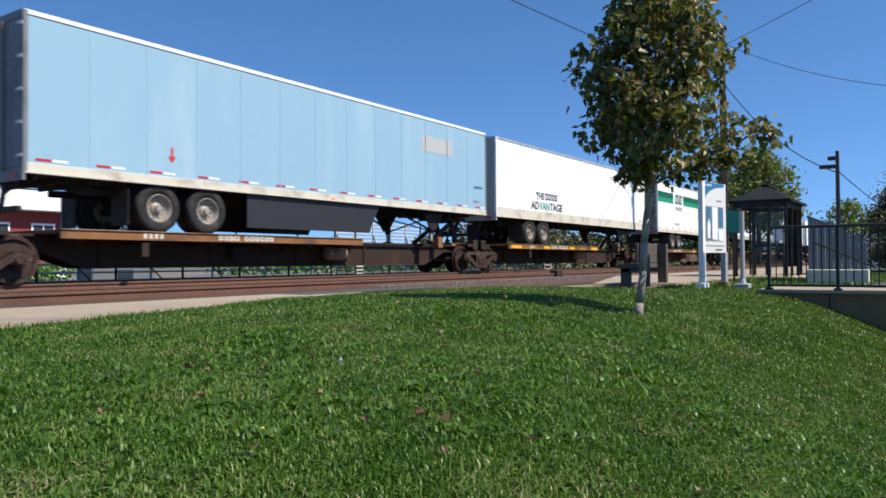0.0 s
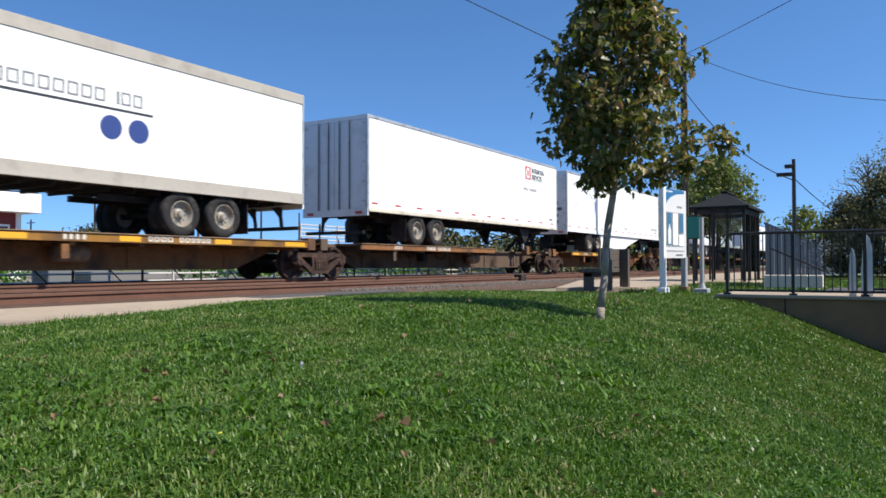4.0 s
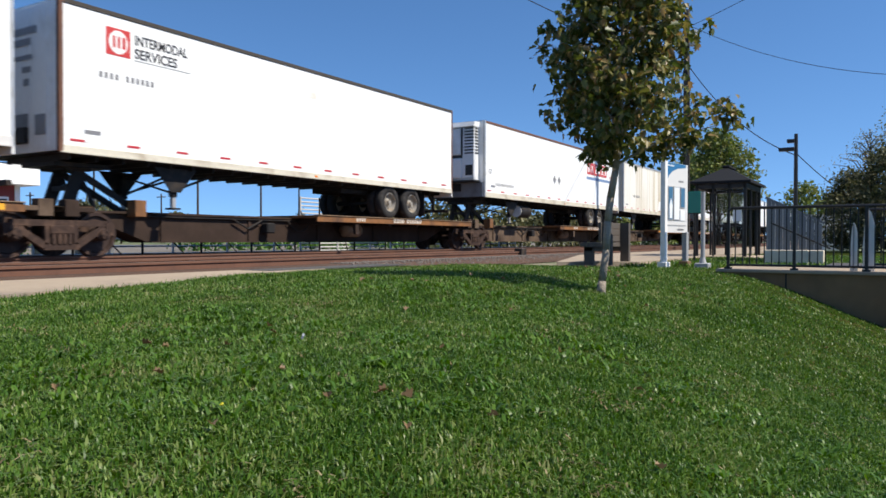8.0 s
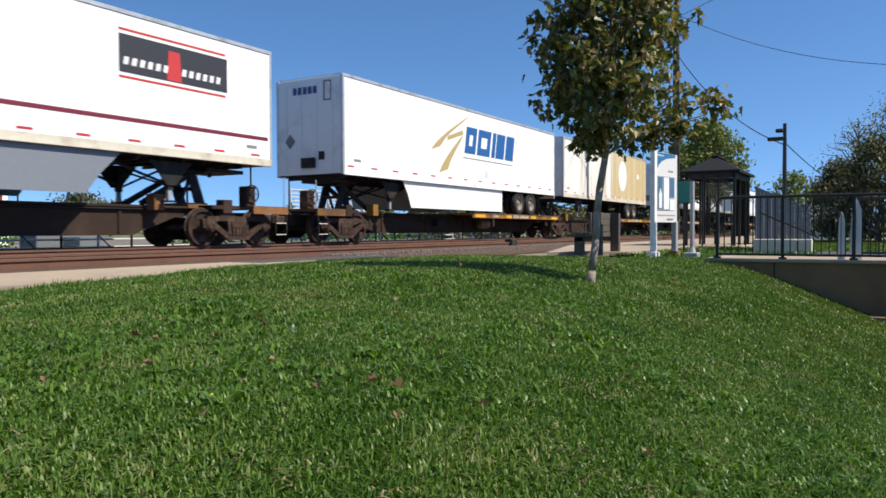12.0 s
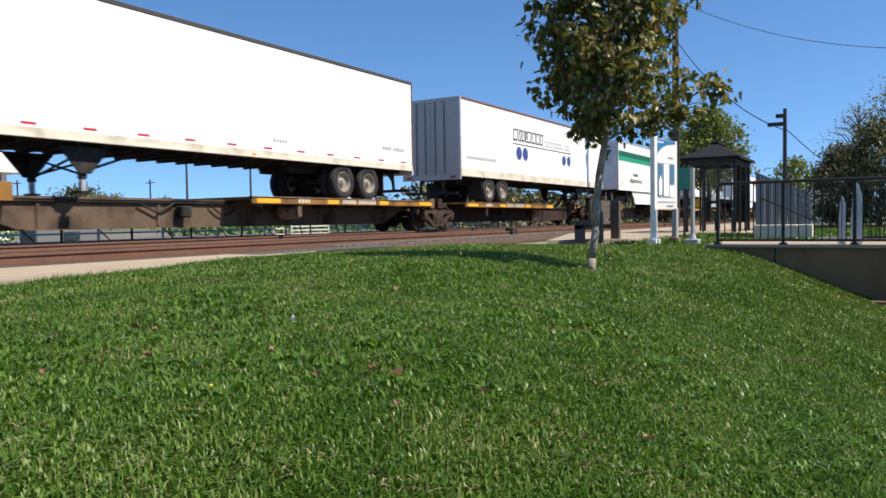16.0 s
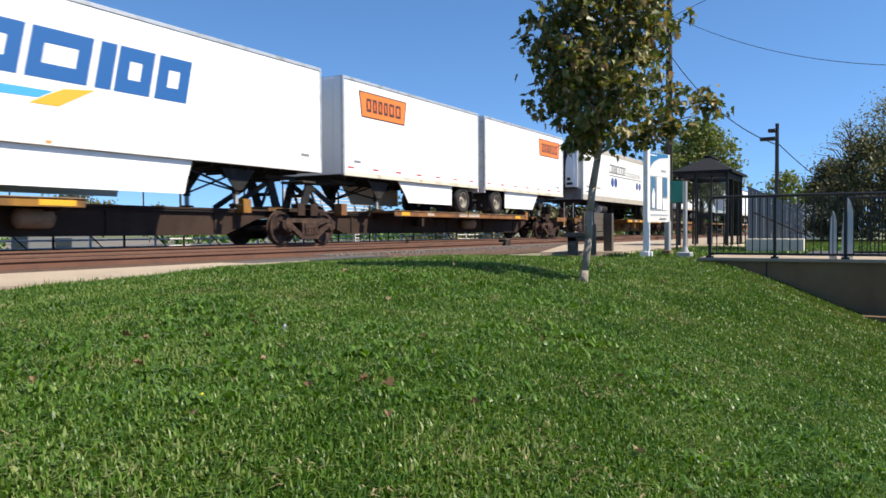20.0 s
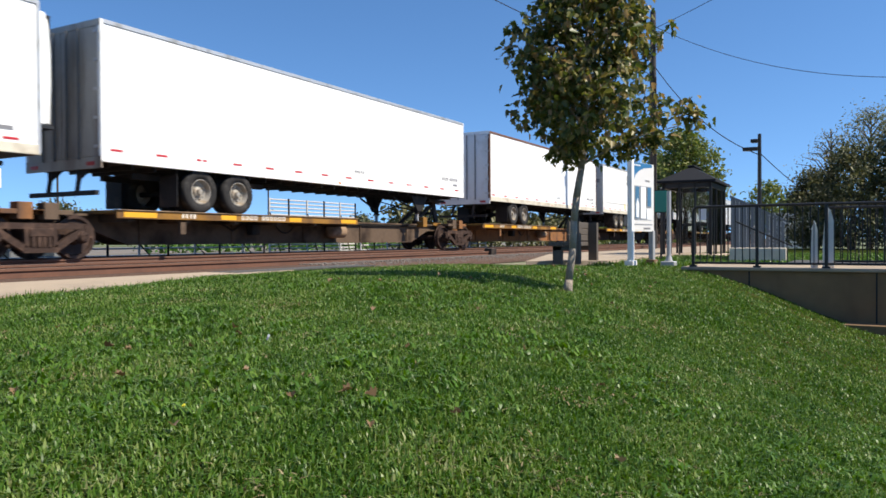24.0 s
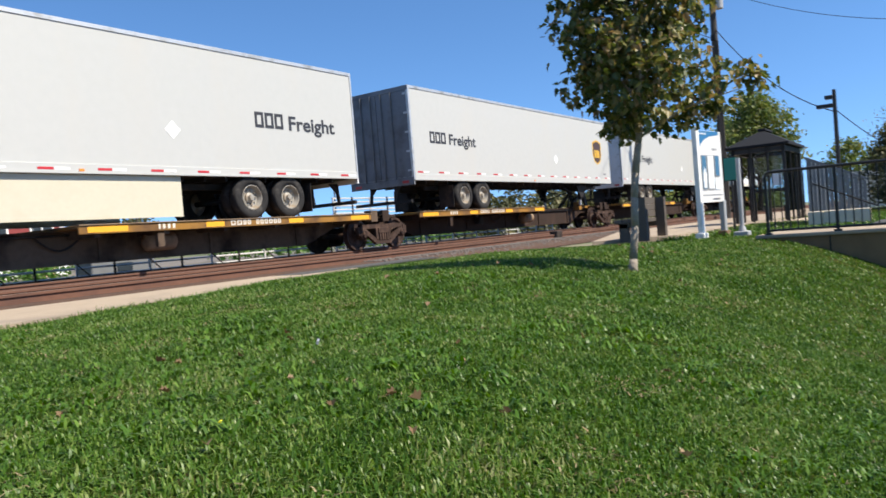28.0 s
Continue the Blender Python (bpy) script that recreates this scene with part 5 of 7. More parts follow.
def marks_blue_letters(t, L, x, zb, zt):
    bars(t, x, 6.5, zb + 1.28, [1.1, 1.42, 0.42, 0.98, 0.98], 0.98, 0.02, blue_vinyl, "large blue block lettering", 0.2, hollow=0.3)
    plate(t, "stripe", x, [(0.1, zb + 0.78), (2.0, zb + 0.78), (4.2, zb + 0.8), (4.2, zb + 1.04), (2.0, zb + 1.12), (0.1, zb + 1.14)], yellow_vinyl, "yellow stripe")
    plate(t, "stripe", x, [(4.2, zb + 0.8), (7.9, zb + 0.9), (8.2, zb + 1.06), (4.2, zb + 1.04)], sky_vinyl, "blue stripe")
    plate(t, "stripe", x, [(7.7, zb + 0.78), (8.3, zb + 0.78), (9.1, zb + 1.22), (8.4, zb + 1.14)], gold_vinyl, "gold stripe")
    words("lettering", "Best in Class", t, x + 0.006, 0.3, zb + 0.88, 0.3, sign_grey, bold=0.02)


def door_column(t, y):
    """A column of blue bars down one door, and small notices."""
    for k in range(5):
        w = 0.3 if k != 2 else 0.12
        end_plate(t, "letter_bar", y, [(-0.75 - w / 2, 4.55 - 0.36 * k), (-0.75 + w / 2, 4.55 - 0.36 * k), (-0.68 + w / 2, 4.83 - 0.36 * k), (-0.68 - w / 2, 4.83 - 0.36 * k)], blue_vinyl, "blue lettering down the door")
    end_rect(t, "notice", y, 0.62, 1.0, 2.85, 3.05, yellow_vinyl, "yellow notice")
    for z in (3.3, 4.1, 4.6):
        end_rect(t, "notice", y, 0.6, 0.98, z, z + 0.12, grey_text)
    for x in (-1.0, 0.1):
        end_plate(t, "worn_placard", y, [(x - 0.16, 2.78), (x, 2.6), (x + 0.16, 2.78), (x, 2.96)], grey_text, "grey placard")


def door_banner(t, y):
    """A dark banner with thin red lines over pale door panels."""
    for sx in (-1, 1):
        end_rect(t, "door_banner", y, sx * 0.08 if sx > 0 else -1.1, 1.1 if sx > 0 else -0.08, 4.3, 4.95, black_text, "black banner on the door")
        for z in (4.24, 4.97):
            end_rect(t, "banner_line", y, sx * 0.08 if sx > 0 else -1.1, 1.1 if sx > 0 else -0.08, z, z + 0.035, maroon)
        for z in (3.05, 3.55, 4.0):
            end_rect(t, "door_bar", y, sx * 0.1 if sx > 0 else -1.15, 1.15 if sx > 0 else -0.1, z, z + 0.07, dark_door, "dark horizontal bar")
    end_rect(t, "banner_emblem", y - 0.012, -0.12, 0.12, 4.4, 4.86, maroon, "dark red emblem")


def door_label(t, y):
    """Two dark marking panels on the rear door."""
    end_rect(t, "door_label", y, 0.12, 1.1, 4.05, 4.28, grey_text, "dark door label")
    end_rect(t, "door_label", y, -1.1, -0.12, 4.05, 4.28, grey_text, "dark door label")
    end_rect(t, "notice", y, 0.35, 0.95, 3.78, 3.88, sign_blue, "small dark notice")


def door_numbers(t, y):
    for z, w in ((3.55, 0.28), (3.25, 0.5), (2.95, 0.3), (2.62, 0.3)):
        end_rect(t, "notice", y, 0.55, 0.55 + w, z, z + 0.16, dark_door, "small dark marking")


def nose_scuffed(t, y):
    """Small lettering bars, an emblem and dark worn squares low on the nose."""
    end_rect(t, "emblem", y, -1.05, -0.72, 4.35, 4.75, red_vinyl, "faded red emblem")
    for z, x0, x1, h in ((4.62, -0.6, 0.55, 0.14), (4.4, -0.6, 0.35, 0.14), (4.12, -0.75, 0.4, 0.09), (3.86, 0.05, 0.35, 0.12), (3.6, 0.1, 0.3, 0.14)):
        end_rect(t, "letter_bar", y, x0, x1, z, z + h, grey_text, "faded dark nose lettering")
    for x0, x1 in ((-0.95, -0.45), (-0.2, 0.25)):
        end_rect(t, "worn_square", y, x0, x1, 2.45, 3.05, dark_door, "dark worn square")
    end_rect(t, "worn_square", y, 0.5, 0.85, 2.6, 3.0, grey_text)


def nose_plain(t, y):
    end_rect(t, "notice", y, -0.45, -0.05, 4.25, 4.4, dark_door, "small dark label")
    end_rect(t, "letter_bar", y, -0.55, 0.5, 3.42, 3.56, grey_text, "small grey nose lettering")
    for x0, x1 in ((-0.4, 0.05), (0.15, 0.5)):
        end_rect(t, "worn_square", y, x0, x1, 2.5, 3.05, dark_door, "dark worn square")


def marks_orange_plate(c):
    def put_marks(t, L, x, zb, zt):
        plate(t, "plate_border", x, [(c - 1.2, zb + 1.86), (c + 1.2, zb + 1.86), (c + 1.33, zb + 2.66), (c - 1.33, zb + 2.66)], brown_vinyl, "dark border of the name plate")
        plate(t, "name_plate", x + 0.003, [(c - 1.15, zb + 1.9), (c + 1.15, zb + 1.9), (c + 1.27, zb + 2.62), (c - 1.27, zb + 2.62)], orange_vinyl, "orange name plate")
        bars(t, x + 0.006, c - 0.95, zb + 2.05, [0.29, 0.25, 0.25, 0.25, 0.32, 0.34], 0.42, 0.05, brown_vinyl, "dark lettering on the orange plate", 0.0, hollow=0.2)
    return put_marks


def marks_gold_shield(c, c_txt):
    def put_marks(t, L, x, zb, zt):
        if c:
            pts = [(c - 0.5, zb + 1.95), (c, zb + 2.07), (c + 0.5, zb + 1.95), (c + 0.5, zb + 1.35), (c + 0.36, zb + 1.05), (c, zb + 0.9), (c - 0.36, zb + 1.05), (c - 0.5, zb + 1.35)]
            plate(t, "shield", x, pts, gold_vinyl, "gold shield emblem")
            plate(t, "shield_field", x + 0.004, [(c + (p - c) * 0.86, zb + 1.5 + (q - zb - 1.5) * 0.88) for p, q in pts], brown_vinyl, "brown shield field")
            bars(t, x + 0.008, c - 0.3, zb + 1.22, [0.18] * 3, 0.36, 0.02, gold_vinyl, "gold strokes on the shield", hollow=0.2)
        bars(t, x, c_txt, zb + 1.22, [0.31] * 3, 0.38, 0.01, black_text, "dark capital lettering", hollow=0.2)
        words("lettering", "Freight", t, x + 0.004, c_txt + 1.08, zb + 1.22, 0.5, black_text, width=1.72, bold=0.022)
        plate(t, "diamond", x, [(L * 0.62, zb + 1.0), (L * 0.62 + 0.2, zb + 0.8), (L * 0.62 + 0.4, zb + 1.0), (L * 0.62 + 0.2, zb + 1.2)], white_tape, "white placard")
    return put_marks


def marks_dirty(t, L, x, zb, zt):
    bars(t, x, 1.9, zb + 0.95, [0.1] * 3 + [-0.1] + [0.1] * 6, 0.13, 0.03, grey_text, "small dark number bars")
    plate(t, "repair_patch", x, [(7.3, zb + 0.3), (9.3, zb + 0.3), (9.2, zb + 0.55), (8.5, zb + 0.8), (7.5, zb + 0.95)], white_paint, "white repair patch")


def marks_half(t, L, x, zb, zt):
    part("tan_panel", boxm(x - 0.002, x + 0.001, L * 0.53, L - 0.1, zb + 0.21, zt - 0.1), tan_paint, t, "faded tan side panels")
    part("patch", boxm(x + 0.002, x + 0.005, L - 2.0, L - 1.6, zb + 1.6, zb + 1.9), white_paint, t)
    disc(t, "patch", x + 0.002, L - 5.0, zb + 1.6, 0.8, 0.9, white_paint, "white repair patch")


def marks_plain(t, L, x, zb, zt):
    bars(t, x, L - 1.7, zb + 0.6, [0.1] * 4 + [-0.05] + [0.1] * 5, 0.12, 0.03, grey_text, "small grey number bars")
    bars(t, x, L * 0.55, zb + 0.45, [0.08] * 5, 0.08, 0.03, grey_text, "small grey marks")


def marks_placard(t, L, x, zb, zt):
    for yy in (7.5, 8.15):
        plate(t, "diamond", x, [(yy - 0.25, zb + 1.0), (yy, zb + 0.75), (yy + 0.25, zb + 1.0), (yy, zb + 1.25)], grey_text, "grey diamond placard")
    marks_red_letters(1.0)(t, L, x, zb, zt)


F53, F48, F28 = 16.15, 14.63, 8.6
LOADS = [
    (6.75, F53, True, dict(label="pale blue sheet-sided semi-trailer with dark side skirt", paint=blue_paint, nose=blue_paint, post=dark_door, door=dark_door, skirt=(charcoal_skirt, 5.2, 10.2, 0.8, 0.3), marks=marks_blue, rail=cream_rail, top=white_tape)),
    (23.65, F53, True, dict(label="white semi-trailer with black slogan lettering", seam=0, rail_h=0.38, rail=cream_rail, door=grey_paint, marks=marks_slogan, post=light_door, axle=2.75)),
    (42.05, F48, True, dict(label="white semi-trailer with a double green stripe and dark poster doors", seam=0, door=dark_door, door_art=door_poster, marks=marks_green_stripe(True), axle=2.95)),
    (60.2, F53, False, dict(label="white refrigerated semi-trailer with navy dots and black lettering", seam=0, reefer=True, unit=white_paint, rail_h=0.3, rail=taupe_rail, top=taupe_rail, top_h=0.26, post=alu, unit_style="framed", marks=marks_dots, axle=2.7, nose=alu)),
    (79.25, F48, True, dict(label="white semi-trailer with a small red emblem", seam=1.2, marks=marks_services(True), rail_h=0.12)),
    (95.2, F53, True, dict(label="clean white semi-trailer with long white side skirt", seam=0, rail=white_paint, skirt=(white_paint, 4.95, 12.2, 0.84, 2.2), marks=marks_plain, door_art=door_numbers, axle=3.2, wheel=rim_white)),
    (114.3, F53, False, dict(label="white refrigerated semi-trailer with black shield and dark skirt", seam=0, reefer=True, unit=light_door, unit_style="hooped", nose=alu, rail=sign_grey, skirt=(charcoal_skirt, 5.4, 12.0, 0.72, 0.6), marks=marks_shield(7.82), eco=(5.78, 8.54), axle=3.0, wheel=rim_alu)),
    (131.35, F48, False, dict(label="white semi-trailer with a small red emblem and scuffed nose", seam=0, nose=light_door, nose_art=nose_scuffed, marks=marks_services(False), rail=cream_rail, rail_h=0.16, post=rail_rust, top=pole_wood, axle=2.5)),
    (148.5, F53, False, dict(label="white refrigerated semi-trailer with red lettering and louvred cooling unit", seam=0, reefer=True, unit=light_door, unit_style="louvred", rail=cream_rail, top=rail_rust, marks=marks_red_letters(11.1), post=alu, axle=3.1)),
    (165.6, F48, False, dict(label="rain-streaked dirty white semi-trailer", paint=dirty_paint, nose=dirty_paint, seam=1.2, marks=marks_dirty, axle=2.5, door=dark_door)),
    (183.5, F53, True, dict(label="white semi-trailer with thin maroon stripe and black banner", seam=0, door=grey_paint, door_art=door_banner, skirt=(grey_skirt, 5.5, 11.8, 0.88, 0.5), marks=marks_banner, axle=3.0)),
    (202.65, F53, False, dict(label="white semi-trailer with blue lettering and a wing emblem", seam=0, nose=light_door, nose_art=nose_small, skirt=(white_paint, 5.5, 12.9, 0.88, 0.3), marks=marks_wing, rail=white_paint, axle=2.6)),
    (220.0, F48, False, dict(label="weathered half white and half tan semi-trailer", paint=dirty_paint, nose=light_door, seam=1.2, marks=marks_half, axle=2.5)),
    (237.25, F48, False, dict(label="white semi-trailer with a small red emblem and dark nose plate", seam=0, nose=light_door, nose_art=nose_scuffed, marks=marks_services(False), axle=2.45, rail=cream_rail, top=pole_wood)),
    (254.6, F48, False, dict(label="plain white semi-trailer with rust-brown corner post", seam=0, nose=light_door, nose_art=nose_plain, marks=marks_plain, axle=2.4, post=rail_rust, top=pole_wood)),
    (272.55, F53, True, dict(label="white semi-trailer with navy dots and grimy doors", seam=0, door=grey_paint, rail_h=0.3, marks=marks_dots, axle=2.4, post=alu, top=rail_rust)),
    (291.6, F53, False, dict(label="white semi-trailer with a double green stripe and white skirt", seam=0, nose=light_door, nose_art=nose_map, skirt=(white_paint, 5.5, 13.2, 0.8, 0.5), marks=marks_green_stripe(False), axle=2.5, rail=white_paint)),
    (312.0, F53, True, dict(label="white semi-trailer with blue lettering and yellow stripe", seam=0, door=light_door, door_art=door_column, skirt=(white_paint, 5.2, 11.6, 0.78, 0.15), marks=marks_blue_letters, axle=3.2, flap=yellow_vinyl, wheel=rim_alu, rail=sign_grey, rail_h=0.35)),
    (329.2, F28, False, dict(label="short white pup trailer with an orange name plate", seam=0, pup=True, nose_art=nose_patch, skirt=(white_paint, 2.0, 5.6, 0.7, 0.4), marks=marks_orange_plate(2.1), rail_h=0.14, axle=1.15)),
    (338.4, F28, True, dict(label="short white pup trailer with an orange name plate near its nose", seam=0, pup=True, skirt=(white_paint, 2.0, 5.6, 0.7, 0.4), marks=marks_orange_plate(6.85), rail_h=0.14, axle=1.15)),
    (350.0, F53, False, dict(label="white refrigerated semi-trailer with navy dots", seam=0, reefer=True, unit=white_paint, rail_h=0.3, rail=taupe_rail, top=taupe_rail, top_h=0.26, post=alu, unit_style="framed", marks=marks_dots, axle=2.7, nose=alu)),
    (368.0, F53, True, dict(label="white refrigerated semi-trailer with red lettering and placards", seam=0, marks=marks_placard, axle=3.0, reefer=True, rail=cream_rail)),
    (385.5, F53, True, dict(label="white sheet-sided semi-trailer with scuffed white rear doors, shade in their colour", seam=1.3, seam_w=0.05, door=shaded_stained_door, post=light_door, marks=marks_plain, axle=2.7, rail=white_paint)),
    (404.1, F48, True, dict(label="plain white semi-trailer with brown stained edges", seam=0, door=light_door, marks=marks_plain, axle=2.6, post=rail_rust, top=rail_rust)),
    (420.1, F53, True, dict(label="white semi-trailer with black shield and charcoal skirt", seam=0, door=grey_paint, door_art=door_label, skirt=(charcoal_skirt, 5.0, 12.3, 0.76, 0.8), marks=marks_shield(8.15), eco=(9.35, 6.5), axle=3.0, wheel=rim_white)),
    # nose=corr_grey: dirty grey, also darkened to carry the shade on that end
    (439.95, F53, False, dict(label="silver-grey semi-trailer with a gold and brown shield", paint=grey_paint, nose=corr_grey, seam=0, skirt=(cream_skirt, 5.8, 12.0, 0.88, 0.15), marks=marks_gold_shield(1.6, 12.55), axle=2.6, rail=grey_paint, tape_low=True)),
    (458.8, F53, True, dict(label="silver-grey semi-trailer with grey lettering and brown shield", paint=grey_paint, nose=corr_grey, door=dark_door, seam=0, marks=marks_gold_shield(14.7, 1.0), axle=2.9, rail=grey_paint)),
    (476.6, F53, True, dict(label="silver-grey semi-trailer with a white lower rail", paint=grey_paint, nose=corr_grey, seam=0, marks=marks_gold_shield(0, 2.0), axle=2.9, rail=grey_paint)),
    (494.0, F53, True, dict(label="plain white semi-trailer at the end of view", seam=0, marks=marks_plain)),
]
CARS = [[-15.2, 1.8], [5.9, 22.9, 39.5, 56.5], [60.5, 77.3, 94.0, 110.9], [114.7, 131.5, 148.1, 165.3, 182.0, 198.7], [203.0, 219.9, 236.9, 254.0, 271.2, 288.0],
        [292.1, 309.8, 327.9, 345.9], [350.2, 367.3, 384.3, 401.7, 419.0, 435.7], [440.3, 457.3, 474.5, 491.6, 508.6]]
for spec in LOADS:
    body = trailer(*spec)
    if "eco" in spec[3]:
        shield_skirt(body, *spec[3]["eco"])
paints = {401.7: deck_rust, 148.1: grey_brown_car, 165.3: grey_brown_car, 182.0: brown_car, 5.9: brown_car, 22.9: brown_car, 39.5: grey_brown_car, 60.5: deck_rust, 77.3: grey_brown_car, 94.0: deck_rust, 350.2: yellow_car, 367.3: deck_rust, 419.0: brown_car, 440.3: grey_brown_car, 457.3: brown_car, 474.5: brown_car, 309.8: brown_car}
decks_yellow = {22.9, 203.0, 219.9, 236.9, 254.0, 271.2, 60.5, 94.0, 367.3, 350.2, 384.3, 401.7, 419.0, 440.3, 457.3, 474.5, 491.6, 309.8, 292.1}
for car in CARS:
    for i, (a, b) in enumerate(zip(car, car[1:])):
        over = [l for l in LOADS if a - 1.5 < l[0] + l[1] / 2 < b + 1.5 and abs((l[0] + l[1] / 2) - (a + b) / 2) < 5]
        rear = over[0][2] if over else True
        dbl = any(l[3].get("pup") for l in over)
        spine_car(a, b, rear, paints.get(a, brown_car if int(a) % 2 else grey_brown_car), yellow_car if a in decks_yellow else deck_rust, i == 0, i == len(car) - 2, 9.5 if a in (292.1, 309.8) else 8.6, dbl)


# ---- the station side ----
def walkway_and_wall():
    tagged(part("retaining_wall", boxm(-2.62, 7.0, 13.72, 14.0, -1.3, 0.0), wall_concrete), "stained concrete retaining wall under the railing, bounced light in its brown tint", "wall", kind="structure")
    for k in range(5):
        put("wall_joint", shared("wall_joint", lambda: boxm(-0.012, 0.012, 0, 0.004, -1.25, -0.01), black_steel), bpy.data.objects["retaining_wall"], pose(-1.62 + 1.9 * k, 13.717, 0))
    tagged(part("walkway", boxm(-2.75, 7.0, 13.66, 15.7, 0.0, 0.055, 0.01), concrete), "pale concrete walkway slab along the railing", "pavement", kind="structure")
    tagged(part("lower_kerb", boxm(-0.35, 3.0, 13.3, 13.72, -1.1, -0.82), wall_concrete), "dark concrete footing at the wall", "footing", kind="structure")


def railing(x0, y0, bays, bay, label):
    t = thing("railing", label, "railing", "railings of the walkway")
    z0, z1 = 0.055, 1.12
    xe = x0 + bays * bay
    part("top_rail", rodm((x0 + 0.08, y0, z1), (xe, y0, z1), 0.026, seg=10), black_metal, t)
    # rounded corner of the end frame
    bm = bmesh.new()
    for k in range(4):
        a0, a1 = math.pi / 2 * k / 4, math.pi / 2 * (k + 1) / 4
        rod(bm, (x0 + 0.08 - 0.08 * math.sin(a0), y0, z1 - 0.08 + 0.08 * math.cos(a0)), (x0 + 0.08 - 0.08 * math.sin(a1), y0, z1 - 0.08 + 0.08 * math.cos(a1)), 0.026, seg=8)
    part("corner_bend", bm, black_metal, t)
    part("bottom_rail", rodm((x0, y0, z0 + 0.07), (xe, y0, z0 + 0.07), 0.02, seg=8), black_metal, t)
    for k in range(bays + 1):
        part("post", boxm(x0 + bay * k - 0.025, x0 + bay * k + 0.025, y0 - 0.025, y0 + 0.025, z0, z1 - (0.08 if k == 0 else 0.0)), black_metal, t)
        part("foot_plate", boxm(x0 + bay * k - 0.06, x0 + bay * k + 0.06, y0 - 0.05, y0 + 0.05, z0, z0 + 0.03), black_metal, t)
        if k < bays:
            for i in range(1, 9):
                xx = x0 + bay * (k + i / 9)
                put("baluster", shared("baluster", lambda: boxm(-0.009, 0.009, -0.009, 0.009, 0.13, 1.1), black_metal), t, pose(xx, y0, 0))
    return t


def leaning_board(x, y, h, w):
    t = thing("leaning_board", "narrow white tapered board standing against the railing", "board", "white boards")
    part("board", slab([(0, 0), (w, 0), (w, h * 0.75), (w * 0.7, h * 0.95), (w * 0.45, h), (w * 0.2, h * 0.85), (0, h * 0.4)], -0.012, 0.012), white_metal, t)
    part("board_spine", rodm((0.015, w * 0.45, 0.02), (0.015, w * 0.45, h * 0.97), 0.012, seg=6), galv, t)
    t.matrix_basis = pose(x, y, 0.055, 0, 0, -90)


def info_sign():
    t = thing("station_sign", "white two-post station information sign with blue header", "sign")
    a, b = Vector((-4.19, 15.66)), Vector((-3.99, 16.66))
    d = (b - a).normalized()
    n = Vector((d.y, -d.x))
    def P(u, v, z):
        q = a + d * u + n * v
        return (q.x, q.y, z)
    m = Matrix(((n.x, d.x, 0, a.x), (n.y, d.y, 0, a.y), (0, 0, 1, 0), (0, 0, 0, 1)))
    t.matrix_basis = m
    for u in (0.0, 1.02):
        part("post", boxm(-0.055, 0.055, u - 0.055, u + 0.055, 0.0, 2.27 if u == 0 else 0.74, 0.008), white_metal if u == 0 else galv, t, "white square post" if u == 0 else "short grey post")
        part("base", boxm(-0.1, 0.1, u - 0.1, u + 0.1, -0.02, 0.1, 0.012), white_metal if u == 0 else wall_concrete, t)
    panel = part("panel", boxm(-0.03, 0.03, 0.055, 1.06, 0.72, 2.2), sign_grey, t, "light grey sign panel")
    part("header", slab([(0.06, 1.80), (0.16, 1.93), (0.32, 2.02), (0.55, 2.09), (0.96, 2.13), (0.96, 2.195), (0.06, 2.195)], 0.03, 0.034), sign_blue, panel, "blue header with a curved lower edge")
    bars(panel, 0.034, 0.1, 2.12, [0.05] * 5, 0.035, 0.012, white_tape, "white header lettering")
    bars(panel, 0.03, 0.62, 1.8, [0.03] * 6, 0.04, 0.01, grey_text, "small grey lettering")
    for u0, u1, m1 in ((0.1, 0.32, poster_blue), (0.36, 0.64, poster_white), (0.68, 0.9, poster_blue)):
        c = part("poster_case", boxm(0.03, 0.045, u0, u1, 0.98 if u0 < 0.6 else 1.25, 1.7), galv, panel)
        part("poster", boxm(0.045, 0.05, u0 + 0.02, u1 - 0.02, (0.98 if u0 < 0.6 else 1.25) + 0.02, 1.68), m1, c, "printed poster")
    part("poster_figure", slab([(0.16, 1.02), (0.27, 1.02), (0.29, 1.3), (0.22, 1.45), (0.15, 1.3)], 0.05, 0.052), poster_white, panel)
    part("lower_notice", boxm(0.03, 0.045, 0.68, 0.9, 0.98, 1.2), poster_white, panel)
    part("lower_band", boxm(0.03, 0.036, 0.06, 0.96, 0.86, 0.885), galv, panel)
    bars(panel, 0.036, 0.55, 0.77, [0.03] * 8, 0.035, 0.01, grey_text, "small grey lettering")


def small_posts():
    t = thing("sign_post", "slim grey metal post on a square base plate", "post")
    part("post", rodm((0, 0, 0), (0, 0, 1.55), 0.045, seg=12), galv, t)
    part("base", boxm(-0.14, 0.14, -0.14, 0.14, -0.03, 0.09, 0.015), galv, t)
    part("collar", rodm((0, 0, 0.09), (0, 0, 0.2), 0.08, 0.05, seg=12), galv, t)
    t.location = (-3.42, 15.75, 0)
    g = thing("notice_post", "thin post with a small teal green notice", "sign")
    part("post", rodm((0, 0, 0), (0, 0, 1.9), 0.03, seg=8), black_metal, g)
    part("notice", boxm(-0.16, 0.16, -0.045, -0.03, 1.28, 1.85, 0.01), green_sign, g)
    part("notice_frame", boxm(-0.18, 0.18, -0.03, -0.012, 1.26, 1.87), black_metal, g)
    g.location = (-4.62, 20.3, 0)


